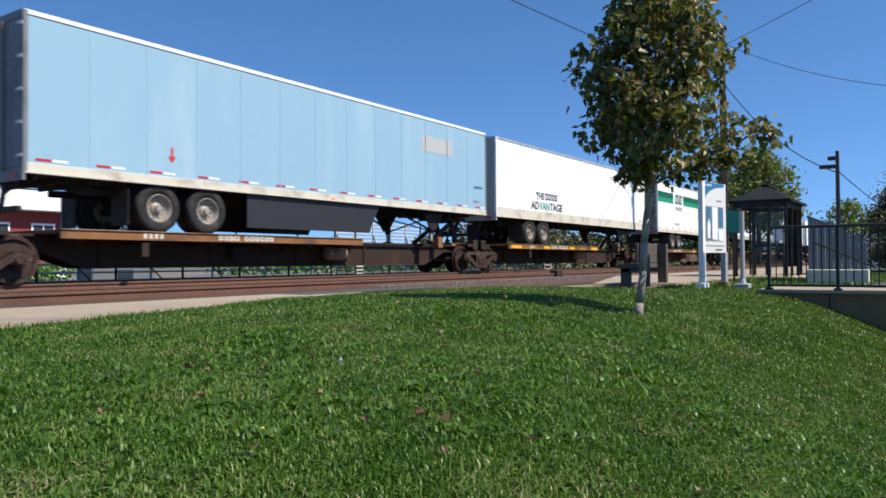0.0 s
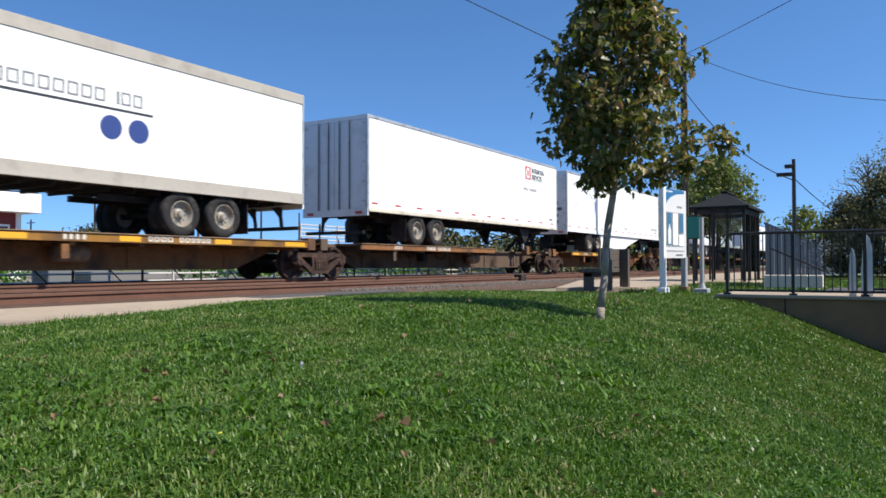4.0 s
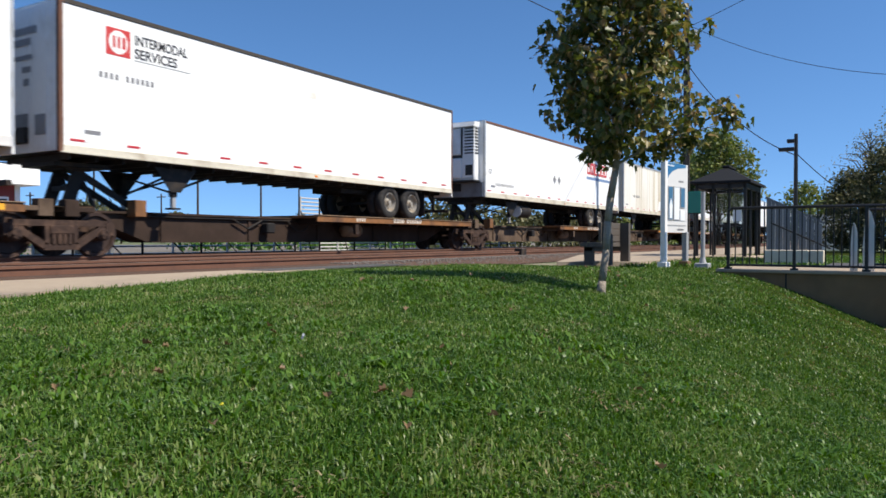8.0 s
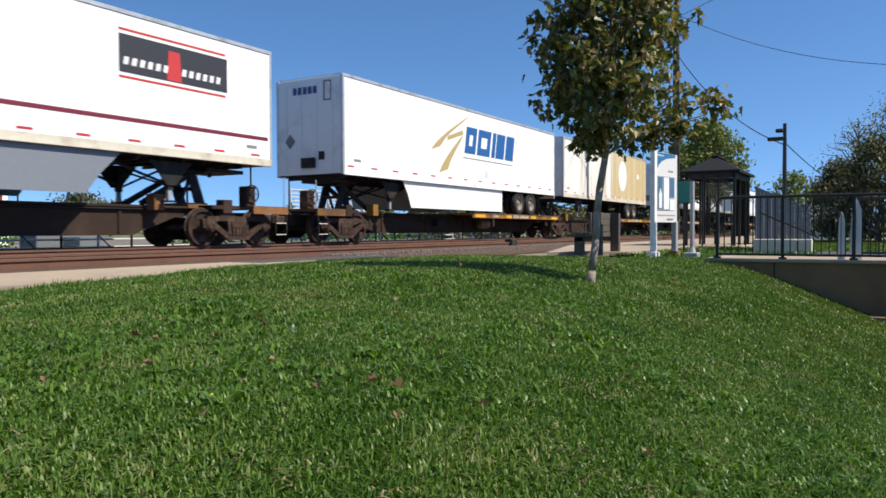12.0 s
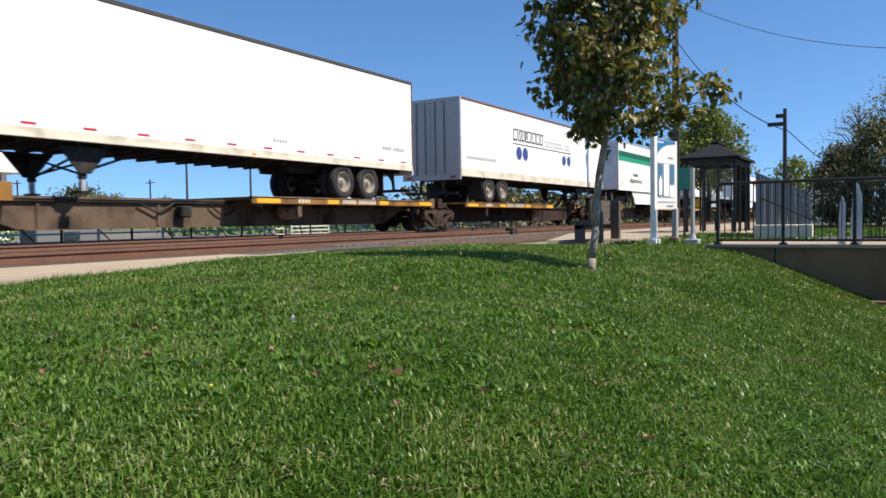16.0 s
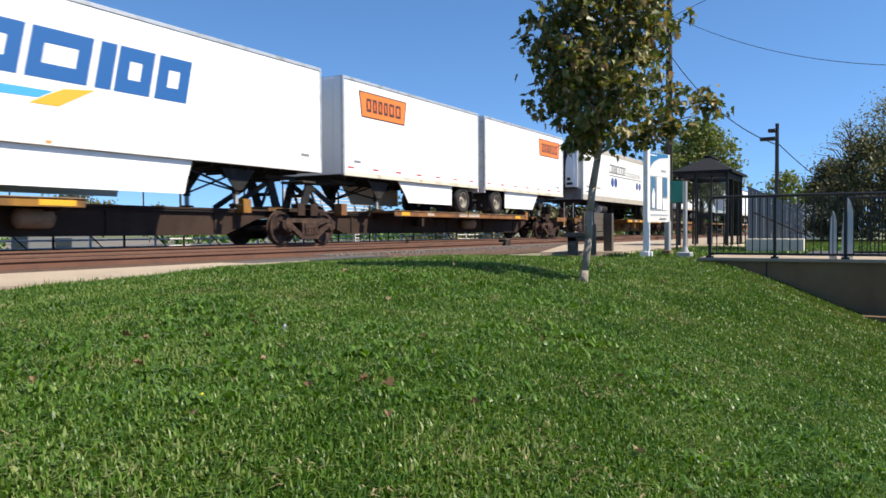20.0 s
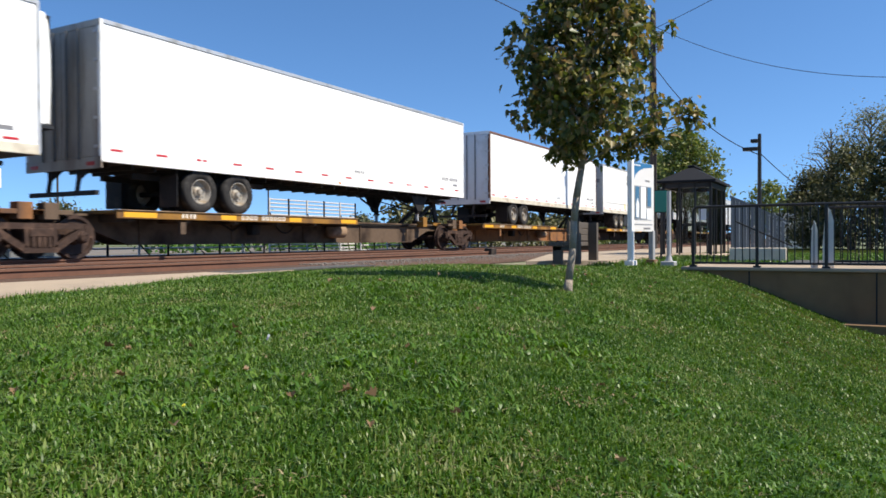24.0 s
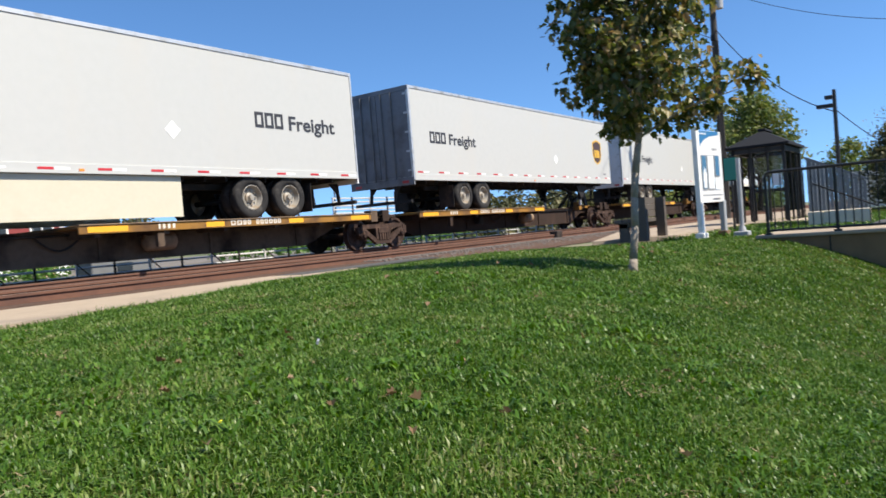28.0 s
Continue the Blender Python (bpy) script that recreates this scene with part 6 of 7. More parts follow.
def bench():
    t = thing("bench", "dark plank bench facing the tracks on the platform edge", "bench")
    L = 1.5
    for y in (0.12, L - 0.12):
        e = part("end_support", boxm(-0.5, -0.08, y - 0.07, y + 0.07, 0.3, 0.4, 0.01), bench_mat, t, "heavy bench support")
        part("front_leg", slab([(y - 0.07, 0.0), (y + 0.07, 0.0), (y + 0.07, 0.4), (y - 0.07, 0.4)], -0.5, -0.3), bench_mat, e)
        part("rear_leg", slab([(y - 0.07, 0.0), (y + 0.07, 0.0), (y + 0.07, 0.95), (y - 0.07, 0.95)], -0.08, 0.12), bench_mat, e)
    for k in range(3):
        part("seat_plank", boxm(-0.58 + 0.17 * k, -0.415 + 0.17 * k, 0, L, 0.402, 0.5, 0.008), bench_mat, t)
    for k in range(3):
        part("back_plank", boxm(-0.15, -0.082, 0, L, 0.52 + 0.145 * k, 0.66 + 0.145 * k, 0.008), bench_mat, t)
    t.matrix_basis = pose(-5.5, 15.75, 0.0)


def shelter():
    t = thing("waiting_shelter", "dark metal and glass waiting shelter with hipped roof", "shelter")
    x0, x1, y0, y1, ze, za = -5.5, -4.05, 24.5, 27.2, 2.35, 2.93
    tagged(part("shelter_pad", boxm(x0 - 0.3, x1 + 0.3, y0 - 0.3, y1 + 0.3, -0.1, 0.05, 0.01), concrete), "concrete pad under the shelter", "pavement", kind="structure")
    # hipped roof with thickness
    bm = bmesh.new()
    e = 0.18
    c = [bm.verts.new(p) for p in ((x0 - e, y0 - e, ze), (x1 + e, y0 - e, ze), (x1 + e, y1 + e, ze), (x0 - e, y1 + e, ze))]
    u = [bm.verts.new((v.co.x, v.co.y, ze + 0.07)) for v in c]
    yc = (y0 + y1) / 2
    r0, r1 = bm.verts.new(((x0 + x1) / 2, yc - 0.5, za)), bm.verts.new(((x0 + x1) / 2, yc + 0.5, za))
    bm.faces.new(c[::-1])
    for i in range(4):
        bm.faces.new((c[i], c[(i + 1) % 4], u[(i + 1) % 4], u[i]))
    bm.faces.new((u[0], u[1], r0)), bm.faces.new((u[1], u[2], r1, r0)), bm.faces.new((u[2], u[3], r1)), bm.faces.new((u[3], u[0], r0, r1))
    bmesh.ops.recalc_face_normals(bm, faces=bm.faces[:])
    roof = part("roof", bm, roof_dark, t, "dark hipped roof")
    part("roof_cap", boxm((x0 + x1) / 2 - 0.12, (x0 + x1) / 2 + 0.12, yc - 0.6, yc + 0.6, za - 0.03, za + 0.05, 0.02), roof_dark, roof)
    xs = [x0, x0 + 0.5, x0 + 0.98, x1]
    for y in (y0, y1):
        for x in xs:
            part("post", boxm(x - (0.045 if x in (x0, x1) else 0.022), x + (0.045 if x in (x0, x1) else 0.022), y - 0.04, y + 0.04, 0.05, ze), black_metal, t)
        part("beam", boxm(x0, x1, y - 0.04, y + 0.04, ze - 0.16, ze - 0.02), black_metal, t)
    for x in (x0, x1):
        part("beam", boxm(x - 0.04, x + 0.04, y0, y1, ze - 0.16, ze - 0.02), black_metal, t)
        for y in (y0 + 1.03, y0 + 2.06):
            part("post", boxm(x - 0.03, x + 0.03, y - 0.03, y + 0.03, 0.05, ze), black_metal, t)
    for i, (a, b) in enumerate(zip(xs, xs[1:])):
        for y in ((y0, y1) if i else (y1,)):
            g = part("pane", boxm(a + 0.05, b - 0.05, y - 0.006, y + 0.006, 0.35, ze - 0.18), glass, t, "tinted glass pane")
            g.visible_shadow = False
            part("mid_rail", boxm(a + 0.04, b - 0.04, y - 0.02, y + 0.02, 1.0, 1.05), black_metal, t)
    for k in range(3):
        g = part("pane", boxm(x1 - 0.006, x1 + 0.006, y0 + 1.03 * k + 0.05, y0 + 1.03 * k + 0.98, 0.35, ze - 0.18), glass, t, "tinted glass pane")
        g.visible_shadow = False
    part("notice", boxm(-4.4, -4.15, y0 - 0.02, y0 - 0.01, 1.15, 1.5), poster_white, t, "white paper notice")
    s = thing("shelter_bench", "dark slatted bench inside the shelter", "bench")
    for k in range(4):
        part("slat", boxm(-5.2, -4.3, 26.5 + 0.1 * k, 26.58 + 0.1 * k, 0.48, 0.52), bench_mat, s)
    for x in (-5.0, -4.45):
        part("leg", boxm(x - 0.03, x + 0.03, 26.52, 26.86, 0.05, 0.48), black_metal, s)


def stair_enclosure():
    t = thing("stair_enclosure", "blue-grey ribbed sheet side of a covered stair on a concrete base", "stair enclosure")
    x0, x1, y = -2.85, -1.6, 20.5
    za, zb = 1.62, 0.95
    n = 14
    for k in range(n):
        a, b = x0 + (x1 - x0) * k / n, x0 + (x1 - x0) * (k + 1) / n
        h0, h1 = za + (zb - za) * k / n, za + (zb - za) * (k + 1) / n
        bm = bmesh.new()
        pts = [(a + 0.006, 0.28, 0), (b - 0.006, 0.28, 0), (b - 0.006, h1, 0), (a + 0.006, h0, 0)]
        dy = 0.02 if k % 2 else 0.0
        f = [bm.verts.new((p, y - dy, q)) for p, q, _ in pts]
        g = [bm.verts.new((p, y + 0.03, q)) for p, q, _ in pts]
        bm.faces.new(f), bm.faces.new(g[::-1])
        for i in range(4):
            bm.faces.new((f[i], g[i], g[(i + 1) % 4], f[(i + 1) % 4]))
        part("sheet_panel", bm, corr_grey, t)
    part("top_channel", beamm((x0 - 0.05, y, za + 0.03), (x1 + 0.05, y, zb + 0.03), 0.08, 0.06), corr_grey, t)
    part("end_panel", boxm(x0 - 0.03, x0, y, y + 3.0, 0.28, za), corr_grey, t)
    for k in range(4):
        part("base_block", boxm(x0 + 0.02 + 0.33 * k, x0 + 0.34 + 0.33 * k, y - 0.6, y - 0.35, -0.05, 0.32, 0.012), sunlit_block, t, "concrete base block with sunlit brightness in its colour")
    part("stair_rail", rodm((x0 + 0.1, y - 0.15, 1.0), (x1 + 0.2, y - 0.15, 0.35), 0.02, seg=8), black_metal, t, "sloping black hand rail")
    tagged(part("ramp", boxm(-1.3, 3.5, 17.2, 19.6, -0.3, 0.035), asphalt), "dark asphalt path behind the railing", "path", kind="structure")


def utility_pole(name, x, y, h, r, label, lamp=False, cross=False, box_z=None):
    t = thing(name, label, "utility pole" if not lamp else "street lamp")
    part("pole", rodm((0, 0, -0.1), (0, 0, h), r, r * 0.72, seg=12), pole_wood if not lamp else black_metal, t)
    if cross:
        part("cross_arm", boxm(-1.1, 1.1, -0.06, 0.06, h - 0.6, h - 0.48), pole_wood, t)
        for xx in (-1.0, -0.45, 0.45, 1.0):
            part("insulator", rodm((xx, 0, h - 0.48), (xx, 0, h - 0.3), 0.05, 0.03, seg=8), galv, t)
    if box_z:
        part("transformer", rodm((0.36, -0.2, box_z), (0.36, -0.2, box_z + 0.75), 0.2, seg=14), galv, t, "grey pole-top transformer")
    if lamp:
        for z, w in ((h - 0.62, 0.62), (h - 0.28, 0.3)):
            part("lamp_head", boxm(-w - 0.05, -0.04, -0.14, 0.14, z - 0.09, z + 0.06, 0.02), black_metal, t, "flat black lamp head")
    t.location = (x, y, 0)
    return t


def wire(points, sag, r, label):
    """A hanging cable through the given points."""
    pts = []
    for a, b in zip(points, points[1:]):
        for k in range(25):
            f = k / 24
            p = Vector(a).lerp(Vector(b), f)
            p.z -= sag * 4 * f * (1 - f)
            pts.append(p)
    bm = tube(pts, r, 5)
    tagged(part("overhead_wire", bm, black_steel), label, "wire", "overhead wires")


def poles_and_wires():
    px, py, ph = -9.27, 38.9, 12.3
    p = utility_pole("utility_pole", px, py, ph, 0.2, "tall weathered wooden utility pole with a grey box", box_z=10.4)
    part("service_head", boxm(-0.12, 0.12, -0.3, -0.1, 8.9, 9.2, 0.02), black_steel, p)
    part("pole_conduit", rodm((0.16, -0.1, 0.3), (0.16, -0.1, 8.9), 0.04, seg=8), pole_wood, p)
    utility_pole("street_lamp", -3.70, 34.5, 5.05, 0.1, "black platform lamp pole with two flat heads", lamp=True)
    wire([(px, py, 9.0), (-18.7, 12.6, 12.9)], 0.1, 0.02, "thick black overhead cable")
    wire([(px, py, 11.4), (0.9, 22.0, 9.15)], 0.1, 0.014, "thin black overhead wire")
    wire([(px, py, 11.58), (9.0, 30.0, 6.65)], 2.0, 0.014, "slack black overhead wire")
    wire([(px, py, 9.6), (-3.70, 34.5, 4.15)], 0.69, 0.022, "thick black cable to the lamp pole")
    wire([(-3.70, 34.5, 4.25), (-1.0, 48.0, 2.2)], 0.3, 0.02, "thin cable from the lamp pole")
    for az, rng, h, cr in ((60.6, 135, 8.0, True), (56.7, 107, 10.2, True), (49.8, 95, 9.0, False), (45.3, 100, 9.5, True), (42.5, 120, 9.0, False), (52.3, 130, 8.0, True)):
        a = radians(az)
        utility_pole("utility_pole", -rng * math.sin(a), rng * math.cos(a), h, 0.16, "distant wooden utility pole" + (" with a cross arm" if cr else " beside the yard"), cross=cr)


walkway_and_wall()
railing(-2.56, 13.78, 6, 1.06, "black metal railing with slim upright balusters")
railing(-0.5, 15.5, 4, 1.06, "black metal railing on the far side of the walkway")
leaning_board(-0.5, 13.95, 1.02, 0.17)
leaning_board(-0.68, 13.95, 0.8, 0.11)
info_sign()
small_posts()
bench()
shelter()
stair_enclosure()
poles_and_wires()


# ---- beyond the tracks ----
def depot():
    t = thing("depot_building", "low dark red building with a broad white fascia", "building")
    x0, x1, y0, y1 = -46, -35, 0.0, 19.2
    part("wall", boxm(x0, x1, y0, y1, -0.1, 3.1), red_brick, t, "dark red clad wall")
    part("fascia", boxm(x0 - 0.6, x1 + 0.7, y0 - 0.6, y1 + 0.6, 3.05, 3.95, 0.02), white_fascia, t, "deep white roof fascia")
    part("roof", boxm(x0 - 0.5, x1 + 0.6, y0 - 0.5, y1 + 0.5, 3.95, 4.02), roof_dark, t)
    part("plinth", boxm(x1, x1 + 0.06, y0, y1, -0.1, 0.5), white_fascia, t)
    for k in range(9):
        y = 1.2 + 2.05 * k
        w = part("window", boxm(x1 + 0.0, x1 + 0.05, y, y + 1.1, 1.2, 2.5), white_fascia, t, "white-framed window")
        for a in (0, 1):
            part("pane", boxm(x1 + 0.05, x1 + 0.056, y + 0.09 + 0.49 * a, y + 0.52 + 0.49 * a, 1.3, 2.4), pane_mat, w)
    part("corner_board", boxm(x1 - 0.02, x1 + 0.05, y1 - 0.22, y1 + 0.02, 0, 3.05), white_fascia, t)
    s = thing("lean_to", "white lean-to shed with an open end", "shed")
    part("shed_wall", boxm(-33.9, -33.6, 10.0, 16.2, -0.1, 0.95), white_fascia, s)
    part("shed_post", boxm(-33.6, -33.4, 16.2, 16.5, -0.1, 1.0), galv, s)
    part("shed_box", boxm(-33.5, -33.0, 16.6, 17.6, -0.1, 0.6), tan_paint, s, "tan crate")


def pipe_panel(y0, y1, h, rails, label):
    t = thing("pipe_rack", label, "pipe rack", "pipe racks beyond the train")
    x = -19.5
    for k in range(rails):
        z = 0.12 + (h - 0.17) * k / (rails - 1)
        part("pipe_rail", rodm((x, y0, z), (x, y1, z), 0.028, seg=6), pipe_white, t)
    n = max(2, int((y1 - y0) / 1.05))
    for k in range(n + 1):
        y = y0 + (y1 - y0) * k / n
        part("upright", beamm((x + 0.04, y, -0.08), (x + 0.04, y, h), 0.05, 0.05), black_steel if k % 2 else pipe_white, t)
        if k % 2 == 0:
            part("stay", beamm((x + 0.06, y, h * 0.75), (x + 0.3, y + 0.4, -0.05), 0.035, 0.035), black_steel, t)
    return t


depot()
pipe_panel(21.3, 26.8, 2.2, 15, "tall rack of grey pipe rails standing in the yard")
pipe_panel(8.8, 21.0, 0.62, 3, "low row of grey pipe panels along the yard")
pipe_panel(27.2, 40.0, 0.62, 3, "low row of grey pipe panels further along the yard")
cr = thing("blue_bin", "pale blue metal bin with a dark hatch", "bin")
part("bin_body", boxm(-21.4, -20.6, 12.1, 14.2, -0.05, 0.5, 0.03), corr_grey, cr)
part("bin_hatch", boxm(-20.6, -20.58, 12.9, 13.4, 0.15, 0.4), pane_mat, cr)


# ---- plants ----
def blades_mesh(name, pos, ang, hgt, wid, bend, material):
    """Tapered, bent blades: five corners and two faces each."""
    n = len(pos)
    c, s = np.cos(ang), np.sin(ang)
    side = np.stack([c, s, np.zeros(n)], 1) * wid[:, None] * 0.5
    lean = np.stack([-s, c, np.zeros(n)], 1) * (bend * hgt)[:, None]
    up = np.array([0, 0, 1.0])
    mid = pos + up * (hgt * 0.55)[:, None] + lean * 0.35
    tip = pos + up * (hgt * np.clip(1.0 - 0.35 * np.abs(bend), 0.3, 1))[:, None] + lean
    v = np.stack([pos - side, pos + side, mid + side * 0.8, mid - side * 0.8, tip], 1).reshape(-1, 3)
    me = bpy.data.meshes.new(name)
    me.vertices.add(5 * n)
    me.vertices.foreach_set("co", v.astype(np.float32).ravel())
    base = (np.arange(n) * 5)[:, None]
    loops = (base + np.array([0, 1, 2, 3, 3, 2, 4])).ravel()
    me.loops.add(7 * n)
    me.loops.foreach_set("vertex_index", loops.astype(np.int32))
    me.polygons.add(2 * n)
    st = (np.arange(n) * 7)[:, None] + np.array([0, 4])
    me.polygons.foreach_set("loop_start", st.ravel().astype(np.int32))
    me.update(calc_edges=True)
    me.validate()
    me.materials.append(material)
    return me


def lawn_grass():
    rng = np.random.default_rng(4)
    sets = [(1.45, 4.2, 170000), (4.2, 6.5, 135000), (6.5, 9.0, 95000), (9.0, 12.0, 70000), (12.0, 16.5, 45000)]
    pos, far = [], []
    for r0, r1, n in sets:
        r = np.sqrt(rng.uniform(r0 * r0, r1 * r1, n))
        a = np.radians(rng.uniform(-19, 74, n))
        for rr, aa in zip(r, a):
            x, y = -rr * math.sin(aa), rr * math.cos(aa)
            e = lawn_edge(y) + 0.18 * noise.noise((y * 1.7, 0, 0)) + 0.08 * noise.noise((y * 6, 2, 0))
            if x < e or (y > 13.66 and (x > -2.8 or y > 15.6)) or x > 3:
                continue
            pos.append((x, y, lawn_z(x, y) - 0.004))
            far.append(rr)
    # ragged longer tufts along the walk's edge
    for _ in range(2600):
        y = rng.uniform(1.5, 14.5)
        x = lawn_edge(y) + abs(rng.normal(0, 0.16)) + 0.01
        pos.append((x, y, lawn_z(x, y)))
        far.append(-1)
    pos, far = np.array(pos), np.array(far)
    n = len(pos)
    hgt = rng.uniform(0.014, 0.036, n) * (1 + 0.5 * (rng.random(n) > 0.95)) + np.clip(far, 0, 20) * 0.0010
    hgt[far < 0] = rng.uniform(0.03, 0.09, (far < 0).sum())
    patch = np.array([noise.noise((p[0] * 1.1, p[1] * 1.1, 9)) for p in pos])
    hgt *= 1 + 0.35 * patch
    wid = rng.uniform(0.004, 0.0095, n) * (0.95 + np.clip(far, 1, 20) * 0.085)
    bend = np.clip(rng.normal(0, 0.9, n), -1.7, 1.7)
    me = blades_mesh("grass", pos, rng.uniform(0, 6.283, n), hgt, wid, bend, grass_leaf)
    tagged(new("grass", me), "mown lawn grass of many mixed green blades", "grass", kind="stuff")
    # the lawn goes on all round the viewer
    m = 90000
    rr, aa = 15.0 * np.sqrt(rng.random(m)), rng.uniform(0, 2 * np.pi, m)
    p3 = np.stack([rr * np.sin(aa), rr * np.cos(aa), np.zeros(m)], 1)
    inside = (np.degrees(np.arctan2(-p3[:, 0], p3[:, 1])) > -19) & (np.degrees(np.arctan2(-p3[:, 0], p3[:, 1])) < 74) & (rr > 1.45)
    p3 = p3[~inside & (p3[:, 1] < 13.2) & (p3[:, 1] > -13.8) & (p3[:, 0] < 11.8)]
    p3 = p3[[x > lawn_edge(y) for x, y, _ in p3]]
    p3[:, 2] = [lawn_z(x, y) - 0.004 for x, y, _ in p3]
    k = len(p3)
    me = blades_mesh("grass_around", p3, rng.uniform(0, 6.283, k), rng.uniform(0.025, 0.055, k), rng.uniform(0.016, 0.03, k), rng.normal(0, 1.5, k), grass_leaf)
    tagged(new("grass", me), "mown lawn grass round about", "grass", kind="stuff")
    # grass behind the walkway
    m = 16000
    p2 = np.stack([rng.uniform(-5.25, 3.0, m), rng.uniform(15.7, 30, m), np.zeros(m)], 1)
    keep = ~((p2[:, 0] > -1.3) & (p2[:, 1] > 17.2) & (p2[:, 1] < 19.6)) & ~((p2[:, 0] < -3.1) & (p2[:, 1] > 24.1) & (p2[:, 1] < 28.0))
    p2 = p2[keep]
    p2[:, 2] = [lawn_z(x, y) for x, y, _ in p2]
    k = len(p2)
    me = blades_mesh("grass_behind", p2, rng.uniform(0, 6.283, k), rng.uniform(0.05, 0.1, k), rng.uniform(0.02, 0.035, k), rng.normal(0, 0.6, k), grass_leaf)
    tagged(new("grass", me), "short grass round the shelter and the sign", "grass", kind="stuff")
    # dry, worn spots with matted straw
    dp = []
    for _ in range(30000):
        r = math.sqrt(rng.uniform(1.5 ** 2, 7.0 ** 2))
        a = math.radians(rng.uniform(-8, 72))
        x, y = -r * math.sin(a), r * math.cos(a)
        if x > lawn_edge(y) + 0.1 and noise.noise((x * 2.3, y * 2.3, 17)) + 0.4 * noise.noise((x * 7, y * 7, 5)) > 0.36:
            dp.append((x, y, lawn_z(x, y) + rng.uniform(0.004, 0.022)))
    k = len(dp)
    me = blades_mesh("dry_grass", np.array(dp), rng.uniform(0, 6.283, k), rng.uniform(0.008, 0.02, k), rng.uniform(0.004, 0.008, k), rng.normal(0, 2.6, k), straw_leaf)
    tagged(new("dry_grass", me), "dry straw-coloured grass in worn spots of the lawn", "grass", kind="stuff")
    # broad-leaved weeds: small rosettes of clover, plantain and dandelion
    wp, wa, wh, ww, wb = [], [], [], [], []
    for _ in range(2600):
        r = math.sqrt(rng.uniform(1.5 ** 2, 7.0 ** 2))
        a = math.radians(rng.uniform(-5, 70))
        x, y = -r * math.sin(a), r * math.cos(a)
        if x < lawn_edge(y) + 0.1 or noise.noise((x * 0.8, y * 0.8, 4)) < 0.0:
            continue
        z = lawn_z(x, y)
        size = rng.uniform(0.5, 1.1)
        for k in range(int(rng.integers(5, 10))):
            wp.append((x + rng.normal(0, 0.03), y + rng.normal(0, 0.03), z + 0.012))
            wa.append(rng.uniform(0, 6.283)), wh.append(rng.uniform(0.035, 0.065) * size), ww.append(rng.uniform(0.010, 0.020) * size), wb.append(rng.uniform(0.7, 1.8))
    me = blades_mesh("weeds", np.array(wp), np.array(wa), np.array(wh), np.array(ww), np.array(wb), weed_leaf)
    tagged(new("weeds", me), "low broad-leaved weeds scattered in the lawn", "weeds", kind="stuff")


def leaf_mesh(size, lobes=True, fold=0.35):
    """One leaf with pointed lobes, folded along its rib, its stalk at the origin."""
    bm = bmesh.new()
    half = [(0, 0), (0.28, 0.05), (0.5, 0.3), (0.3, 0.42), (0.42, 0.72), (0.18, 0.68), (0.0, 1.05)] if lobes else [(0, 0), (0.25, 0.3), (0.2, 0.7), (0, 1)]
    mid = [bm.verts.new((0, q * size, -0.0)) for q in (0.0, 0.4, 0.7, 1.05 if lobes else 1.0)]
    for sx in (1, -1):
        vs = [bm.verts.new((sx * p * size, q * size, abs(p) * size * fold)) for p, q in half[1:-1]]
        if lobes:
            for f in ((mid[0], vs[0], mid[1]), (vs[0], vs[1], vs[2], mid[1]), (mid[1], vs[2], vs[4], mid[2]), (vs[2], vs[3], vs[4]), (mid[2], vs[4], mid[3])):
                bm.faces.new(f if sx > 0 else f[::-1])
        else:
            for f in ((mid[0], vs[0], mid[1]), (mid[1], vs[0], vs[1], mid[2]), (mid[2], vs[1], mid[3])):
                bm.faces.new(f if sx > 0 else f[::-1])
    return bm


def scatter_mesh(name, base, mats4, material):
    """Many copies of a small mesh joined into one."""
    v0 = np.array([v.co[:] for v in base.verts])
    base.verts.index_update()
    f0 = [[v.index for v in f.verts] for f in base.faces]
    m = np.array(mats4)
    n = len(m)
    v = np.einsum("nij,vj->nvi", m[:, :3, :3], v0) + m[:, None, :3, 3]
    me = bpy.data.meshes.new(name)
    me.vertices.add(n * len(v0))
    me.vertices.foreach_set("co", v.astype(np.float32).ravel())
    flat = np.array([i for f in f0 for i in f])
    me.loops.add(n * len(flat))
    me.loops.foreach_set("vertex_index", ((np.arange(n) * len(v0))[:, None] + flat).ravel().astype(np.int32))
    starts = np.cumsum([0] + [len(f) for f in f0[:-1]])
    me.polygons.add(n * len(f0))
    me.polygons.foreach_set("loop_start", ((np.arange(n) * len(flat))[:, None] + starts).ravel().astype(np.int32))
    me.update(calc_edges=True)
    me.validate()
    me.materials.append(material)
    return me


def limb_mesh(points, r0, r1, seg=7):
    bm = bmesh.new()
    n = len(points) - 1
    for k in range(n):
        rod(bm, points[k], Vector(points[k]).lerp(Vector(points[k + 1]), 1.04), r0 + (r1 - r0) * k / n, r0 + (r1 - r0) * (k + 1) / n, seg, caps=(k in (0, n - 1)))
    return bm


